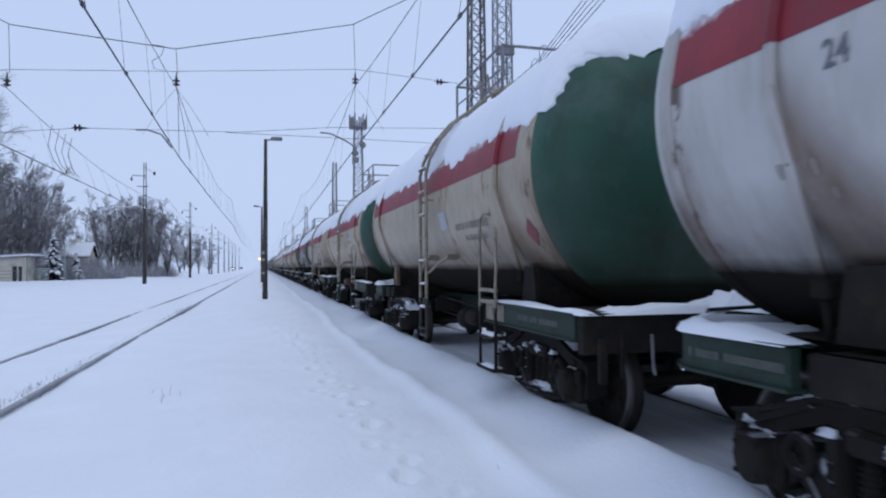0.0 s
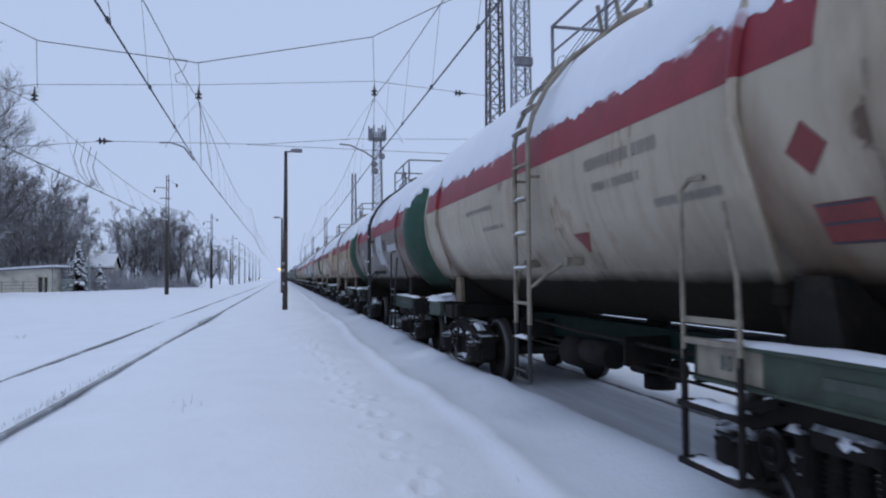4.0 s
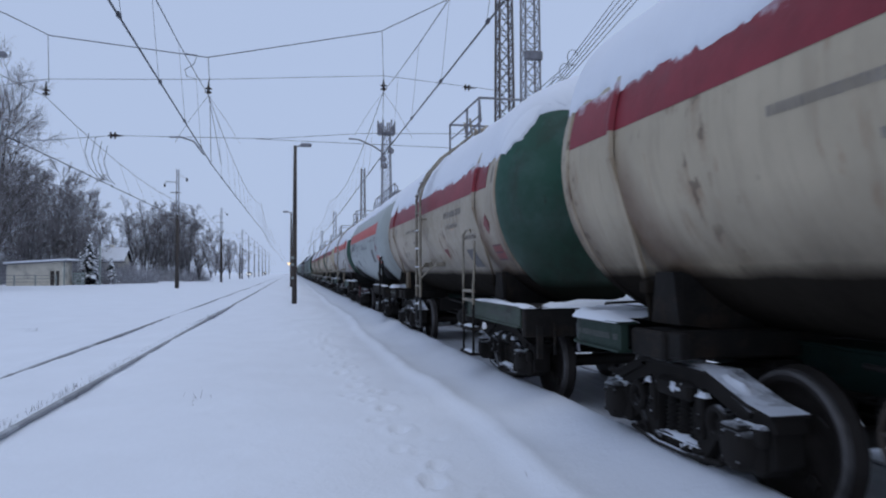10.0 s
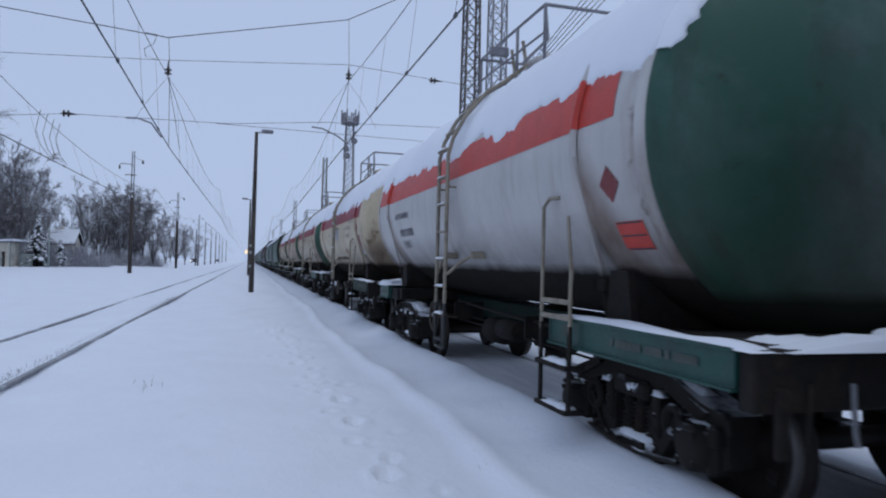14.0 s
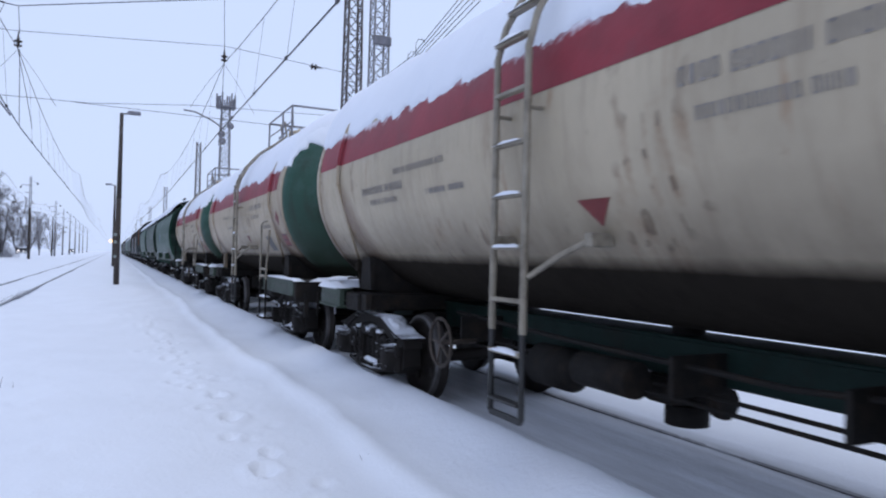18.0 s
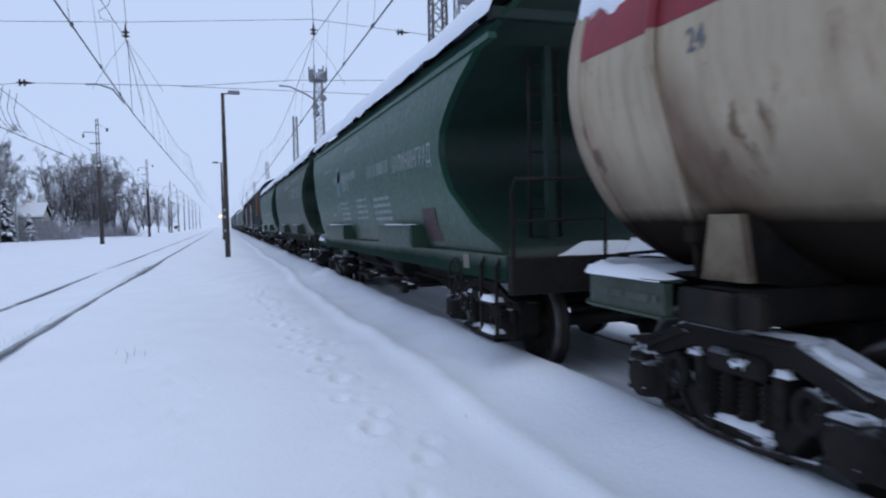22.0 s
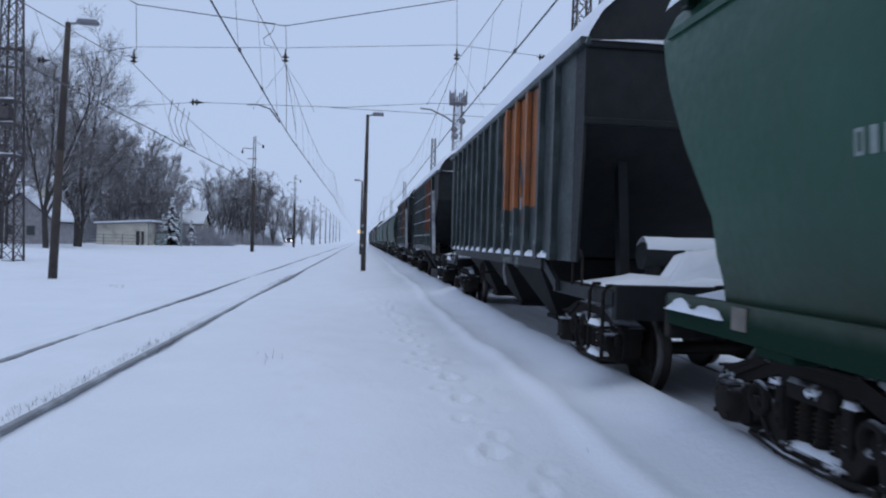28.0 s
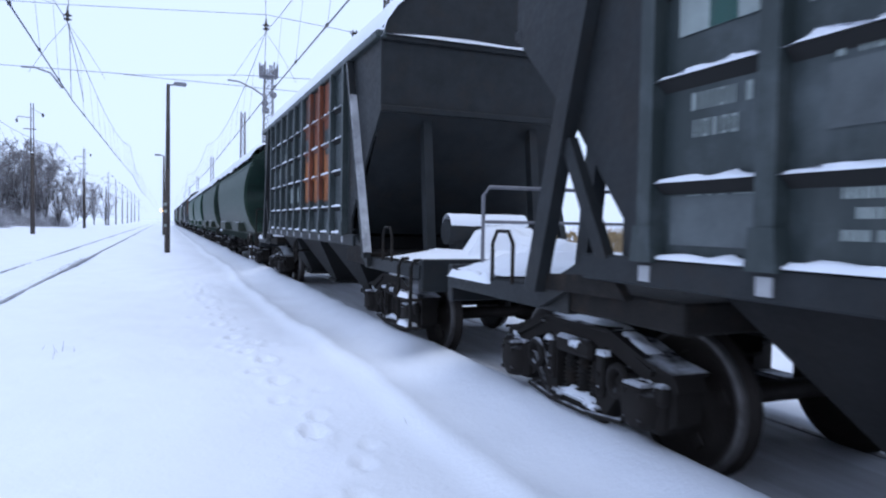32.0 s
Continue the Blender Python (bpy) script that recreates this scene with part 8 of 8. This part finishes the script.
def fir(at, h, seed, label):
    t = thing("fir_tree", label, "fir tree", "young firs", at=at)
    r = random.Random(seed)
    part("trunk", Shape().tube((0, 0, -0.3), (0, 0, h), 0.12, 8, 0.02), BARK, t)
    s, sn = Shape(), Shape()
    for i in range(300):
        z = h * (0.05 + 0.93 * r.random() ** 0.8)
        reach = (1 - z / h) * h * 0.34 * r.uniform(0.5, 1.05) + 0.12
        a = r.uniform(0, 2 * math.pi)
        d = Vector((math.cos(a), math.sin(a), 0))
        p = Vector((0, 0, z))
        e = p + d * reach + Vector((0, 0, -reach * r.uniform(0.25, 0.55)))
        side = Vector((-d.y, d.x, 0)) * (0.10 + reach * 0.2)
        m = p * 0.35 + e * 0.65
        s.add([p, m + side, e, m - side, m + Vector((0, 0, -0.10))], [(0, 1, 4), (1, 2, 4), (2, 3, 4), (3, 0, 4), (0, 3, 2, 1)])
        up = Vector((0, 0, 0.03))
        if r.random() < 0.95:
            sn.add([p * 0.6 + e * 0.4 + up, m + side * 0.7 + up * 1.5, e + up * 0.5, m - side * 0.7 + up * 1.5, m + up * 5], [(0, 1, 4), (1, 2, 4), (2, 3, 4), (3, 0, 4)], True)
    part("needles", s, NEEDLE, t)
    part("snow", sn, SNOW, t)


fir((-25.6, 96, 0.1), 6.6, 1, "young fir laden with snow beside the shelter")
fir((-23.5, 98, 0.1), 3.7, 2, "small fir almost buried in snow")
fir((-27.8, 100, 0.1), 4.4, 3, "young fir laden with snow beside the shelter")


def bush(at, rad, h, seed, n=420):
    r = random.Random(seed)
    s = Shape()
    for i in range(n):
        a, e = r.uniform(0, 2 * math.pi), r.uniform(0.2, 1.4)
        l = rad * r.uniform(0.5, 1.1)
        b = Vector((r.gauss(0, rad * 0.35), r.gauss(0, rad * 0.35), 0))
        q = b + Vector((math.cos(a) * math.cos(e) * l, math.sin(a) * math.cos(e) * l, math.sin(e) * h * r.uniform(0.5, 1)))
        s.tube(b, q, 0.03, 3, 0.012, caps=False)
    solid("bush", s, TWIG_RIME, "leafless bush thick with frost", "bush", "frosted bushes", at=at)


for i, (x, y, rad, h) in enumerate(((-25.5, 102, 2.4, 3.8), (-23.0, 104, 2.6, 3.6), (-21.0, 106, 2.2, 2.6), (-28.0, 101, 2.4, 4.4), (-26.6, 98, 1.8, 3.4), (-24.2, 98, 1.6, 2.6), (-31.5, 103, 3.0, 5.2), (-34.5, 104, 3.2, 5.6), (-37.5, 102, 3.2, 5.4), (-40.5, 104, 3.2, 5.6), (-29.5, 112, 3.0, 4.6), (-24.5, 116, 3.0, 4.0), (-21.5, 122, 2.8, 3.6), (-18.5, 120, 2.6, 3.0), (-16.5, 127, 2.4, 3.0))):
    bush((x, y, 0.1), rad, h, i)


# ---- buildings ----
def snow_roof(name, poly, y0, y1, parent):
    part(name, Shape().wall(poly, y0, y1), SNOW, parent, "thick snow on the roof")


def shelter():
    t = thing("station_shelter", "low cream plastered building with a snow-covered flat roof", "building", at=(-30.9, 94, 0.0))
    part("wall", Shape().wall([(-2.9, -0.2), (3.2, -0.2), (3.2, 3.0), (-2.9, 2.61)], -2, 2), PLASTER, t)
    part("roof", Shape().wall([(-3.1, 2.59), (3.9, 3.04), (3.9, 3.2), (-3.1, 2.75)], -2.5, 2.4), GALV, t)
    snow_roof("roof_snow", [(-3.15, 2.75), (3.95, 3.2), (3.9, 3.42), (-3.05, 3.0)], -2.55, 2.45, t)
    part("door", Shape().box(1.95, 2.4, -2.06, -1.98, 0.0, 1.9, 0.01), WOOD_POLE, t, "dark brown door")
    part("door", Shape().box(2.6, 2.95, -2.06, -1.98, 0.0, 1.9, 0.01), WOOD_POLE, t, "dark brown door")
    part("downpipe", Shape().tube((3.55, -2.2, 0), (3.55, -2.2, 3.1), 0.07, 8), PALE, t)
    part("plinth", Shape().box(-2.95, 3.25, -2.05, 2.05, -0.2, 0.35, 0.02), PLASTER, t)


shelter()


def house(at, rz, w, d, eave, ridge, label, wall=PLASTER, windows=2, side=0):
    t = thing("house", label, "house", at=at, rz=rz)
    part("wall", Shape().wall([(-w / 2, -0.3), (w / 2, -0.3), (w / 2, eave), (0, ridge), (-w / 2, eave)], -d / 2, d / 2), wall, t)
    for sg in (-1, 1):
        part("roof", Shape().wall([(0, ridge), (sg * (w / 2 + 0.5), eave - 0.25), (sg * (w / 2 + 0.5), eave - 0.1), (0, ridge + 0.16)], -d / 2 - 0.4, d / 2 + 0.4), IRON, t)
        part("roof_snow", Shape().wall([(0, ridge + 0.16), (sg * (w / 2 + 0.52), eave - 0.1), (sg * (w / 2 + 0.48), eave + 0.16), (0, ridge + 0.46)], -d / 2 - 0.42, d / 2 + 0.42), SNOW, t, "thick snow on the roof")
    for i in range(windows):
        x = -w / 2 + w * (i + 1) / (windows + 1)
        wd = part("window", Shape().box(x - 0.5, x + 0.5, -d / 2 - 0.05, -d / 2 + 0.02, 1.0, 2.2, 0.02), PALE, t)
        part("pane", Shape().box(x - 0.42, x + 0.42, -d / 2 - 0.062, -d / 2 - 0.052, 1.08, 2.12), GLASS_D, wd)
    for i in range(side):
        y = -d / 2 + d * (i + 0.5) / side
        wd = part("window", Shape().box(-w / 2 - 0.05, -w / 2 + 0.02, y - 0.6, y + 0.6, 2.5, 4.0, 0.02), PALE, t)
        part("pane", Shape().box(-w / 2 - 0.062, -w / 2 - 0.052, y - 0.5, y - 0.03, 2.6, 3.9), GLASS_D, wd)
        part("pane", Shape().box(-w / 2 - 0.062, -w / 2 - 0.052, y + 0.03, y + 0.5, 2.6, 3.9), GLASS_D, wd)
    part("chimney", Shape().box(0.6, 1.1, -0.3, 0.3, ridge - 0.6, ridge + 0.9, 0.03), PLASTER, t)
    return t


house((-37.6, 84, 0), 0, 6.4, 7.0, 2.8, 5.7, "grey boarded house with a snow-covered gable roof", BOARDS)
house((-28.6, 119, 0), 90, 5.0, 4.6, 3.5, 5.3, "distant house with a snow-covered roof among trees")
house((29.7, 18.2, 0.3), -24, 9.0, 14.0, 5.9, 9.6, "cream plastered house with a snow-covered roof behind the train", side=4)


def fence():
    t = thing("fence", "low wire fence along the far side of the tracks", "fence", at=(-28.0, 91, 0.1))
    for i in range(16):
        part("post", shared("fence_post", lambda: Shape().box(-0.06, 0.06, -0.06, 0.06, -0.4, 1.35, 0.01)), PALE, t, at=(-2.2 * i, -0.25 * i, 0))
    for z in (0.45, 0.85, 1.25):
        part("rail", Shape().tube((0, 0, z), (-33, -3.75, z), 0.03, 5), GALV, t)


fence()
solid("concrete_post", Shape().tube((0, 0, -0.3), (0, 0, 5.2), 0.11, 8, 0.08), PALE, "pale thin concrete post", "post", at=(-23.6, 93, 0))


def steps_thing():
    t = thing("wooden_barrier", "small snow-topped plank barrier beside the shelter", "barrier", at=(-25.9, 92.5, 0))
    for i in range(4):
        part("plank", Shape().box(-0.7, 0.7, -0.05, 0.05, 0.25 + 0.38 * i, 0.5 + 0.38 * i, 0.02), PALE, t)
    for x in (-0.65, 0.65):
        part("post", Shape().box(x - 0.06, x + 0.06, 0.05, 0.15, -0.3, 1.8, 0.02), WOOD_POLE, t)


steps_thing()


def reeds():
    r = random.Random(12)
    s = Shape()
    for i in range(2600):
        x, y = r.uniform(24.5, 33), r.uniform(24, 40)
        h = r.uniform(0.9, 2.0)
        s.tube((x, y, -0.2), (x + r.gauss(0, 0.18), y + r.gauss(0, 0.18), h), 0.016, 3, 0.004, caps=False)
        if r.random() < 0.4:
            s.add([(x, y, h * 0.5), (x + r.gauss(0.1, 0.15), y, h * 0.72), (x + r.gauss(0.25, 0.2), y + 0.04, h * 0.55)], [(0, 1, 2)])
    solid("reeds", s, REED, "dense dry yellow reeds behind the train", "reeds", kind="stuff")


reeds()
for i, (x, y, rad, h) in enumerate(((22.0, 16.8, 1.6, 1.5), (23.0, 19.5, 1.8, 1.2), (24.3, 22.3, 1.5, 1.6))):
    bush((x, y, 0.0), rad, h, 40 + i, 160)


# ---- road vehicles ----
def road_car(name, at, paint, label, rear=True):
    t = thing(name, label, "car", "cars on the far road", at=at)
    s = Shape()
    prof = [(-2.1, 0.35), (2.05, 0.35), (2.12, 0.62), (2.0, 0.85), (1.2, 0.95), (0.65, 1.42), (-1.15, 1.46), (-1.85, 1.0), (-2.12, 0.9)]
    s.slab(prof, -0.85, 0.85)
    part("body", s, paint, t)
    for sg in (-1, 1):
        part("side_window", Shape().slab([(-1.45, 0.98), (0.95, 0.98), (0.55, 1.36), (-1.05, 1.40)], sg * 0.856, sg * 0.85), GLASS_D, t)
    part("rear_window", Shape().add([(-0.7, -1.2, 1.42), (0.7, -1.2, 1.42), (0.75, -1.84, 1.03), (-0.75, -1.84, 1.03)], [(0, 1, 2, 3)]), GLASS_D, t)
    part("windscreen", Shape().add([(-0.7, 0.70, 1.40), (0.7, 0.70, 1.40), (0.75, 1.19, 0.98), (-0.75, 1.19, 0.98)], [(0, 1, 2, 3)]), GLASS_D, t)
    for sg in (-1, 1):
        part("tail_light", Shape().box(sg * 0.62 - 0.14, sg * 0.62 + 0.14, -2.16, -2.08, 0.70, 0.92, 0.02), LAMP_RED, t)
        part("headlight", Shape().box(sg * 0.62 - 0.14, sg * 0.62 + 0.14, 2.06, 2.14, 0.60, 0.76, 0.02), LAMP_WHITE, t)
        for y in (-1.3, 1.3):
            w = part("wheel", Shape().lathe([(-0.1, 0.1), (-0.1, 0.28), (-0.07, 0.32), (0.07, 0.32), (0.1, 0.28), (0.1, 0.1)], 16, "x", (sg * 0.78, y, 0.32)), RUBBER, t)
            part("rim", Shape().tube((sg * 0.76, y, 0.32), (sg * 0.885, y, 0.32), 0.19, 12), GALV, w)
    part("roof_snow", Shape().box(-0.7, 0.7, -1.05, 0.55, 1.44, 1.55, 0.05), SNOW, t)
    return t


ROAD_A = road_car("road_car", (-44, 92, 0.05), CAR_PAINT, "dark hatchback with glowing tail lights in the snow")
ROAD_B = road_car("road_car", (-25, 190, 0.05), CAR_PAINT, "distant dark car with bright headlights")
ROAD_C = road_car("road_car", (-25, 230, 0.05), CAR_PAINT, "distant dark car with bright headlights")


# ---- what moves ----
def motions():
    ts = [0.0, 2.0, 4.0, 6.0, 8.0, 10.0, 12.0, 14.0, 16.0, 18.0, 20.0, 22.0, 24.0, 26.0, 28.0, 30.0, 30.6, 31.2, 31.6, 32.0]
    for car, place in CARS:
        walk(car, [(t, pose(TRACK, place - travel(t), 0)) for t in ts])
    g = 0.22
    walk(ROAD_A, [(0.0, pose(-75, 88.5, g, 0, 0, -90)), (3.5, pose(-46, 89, g, 0, 0, -80)), (5.0, pose(-31, 89.5, g, 0, 0, -30)), (5.5, pose(-29.4, 90, g, 0, 0, -10)), (6.0, pose(-28.8, 90.8, g, 0, 0, 5)),
                  (6.5, pose(-28.8, 91, g, 0, 0, 25)), (7.0, pose(-29.4, 91, g, 0, 0, 50)), (7.5, pose(-30.4, 90.8, g, 0, 0, 75)), (8.0, pose(-32, 90.4, g, 0, 0, 88)), (8.5, pose(-34, 90, g, 0, 0, 90)),
                  (9.0, pose(-36.5, 89.6, g, 0, 0, 90)), (10.0, pose(-43, 88, g, 0, 0, 92)), (14.0, pose(-78, 86, g, 0, 0, 92)), (32.0, pose(-150, 84, g, 0, 0, 92))])
    walk(ROAD_B, [(0.0, pose(-17, 420, g, 0, 0, 176)), (15.0, pose(-19, 240, g, 0, 0, 176)), (21.5, pose(-23.5, 158, g, 0, 0, 165)), (23.0, pose(-26.5, 148, g, 0, 0, 155)), (26.0, pose(-42, 120, g, 0, 0, 130)), (32.0, pose(-95, 92, g, 0, 0, 110))])
    walk(ROAD_C, [(0.0, pose(-16, 560, g, 0, 0, 178)), (20.0, pose(-16.5, 300, g, 0, 0, 178)), (29.0, pose(-18.5, 165, g, 0, 0, 172)), (30.5, pose(-21.5, 150, g, 0, 0, 160)), (32.0, pose(-26, 138, g, 0, 0, 150))])
    for ws, place, dy in WHEELSETS:
        a0, a1 = (place + dy - 62.0) / WHEEL_R, (place + dy + 6.0) / WHEEL_R
        rows, turn_at = [], lambda t: min(max(travel(t) / WHEEL_R, a0), a1)
        t, last = 0.0, None
        while t <= 32.0:
            a = turn_at(t)
            if last is None or abs(a - last) > 1e-6:
                rows.append((t, a))
                last = a
            t += 0.0833333
        rows.append((32.0, turn_at(32.0)))
        if len(rows) > 2:
            if rows[0][0] > 0.0:
                rows.insert(0, (0.0, rows[0][1]))
            walk(ws, [(t, pose(0, dy, WHEEL_R, math.degrees(a) % 360.0, 0, 0)) for t, a in rows])


motions()
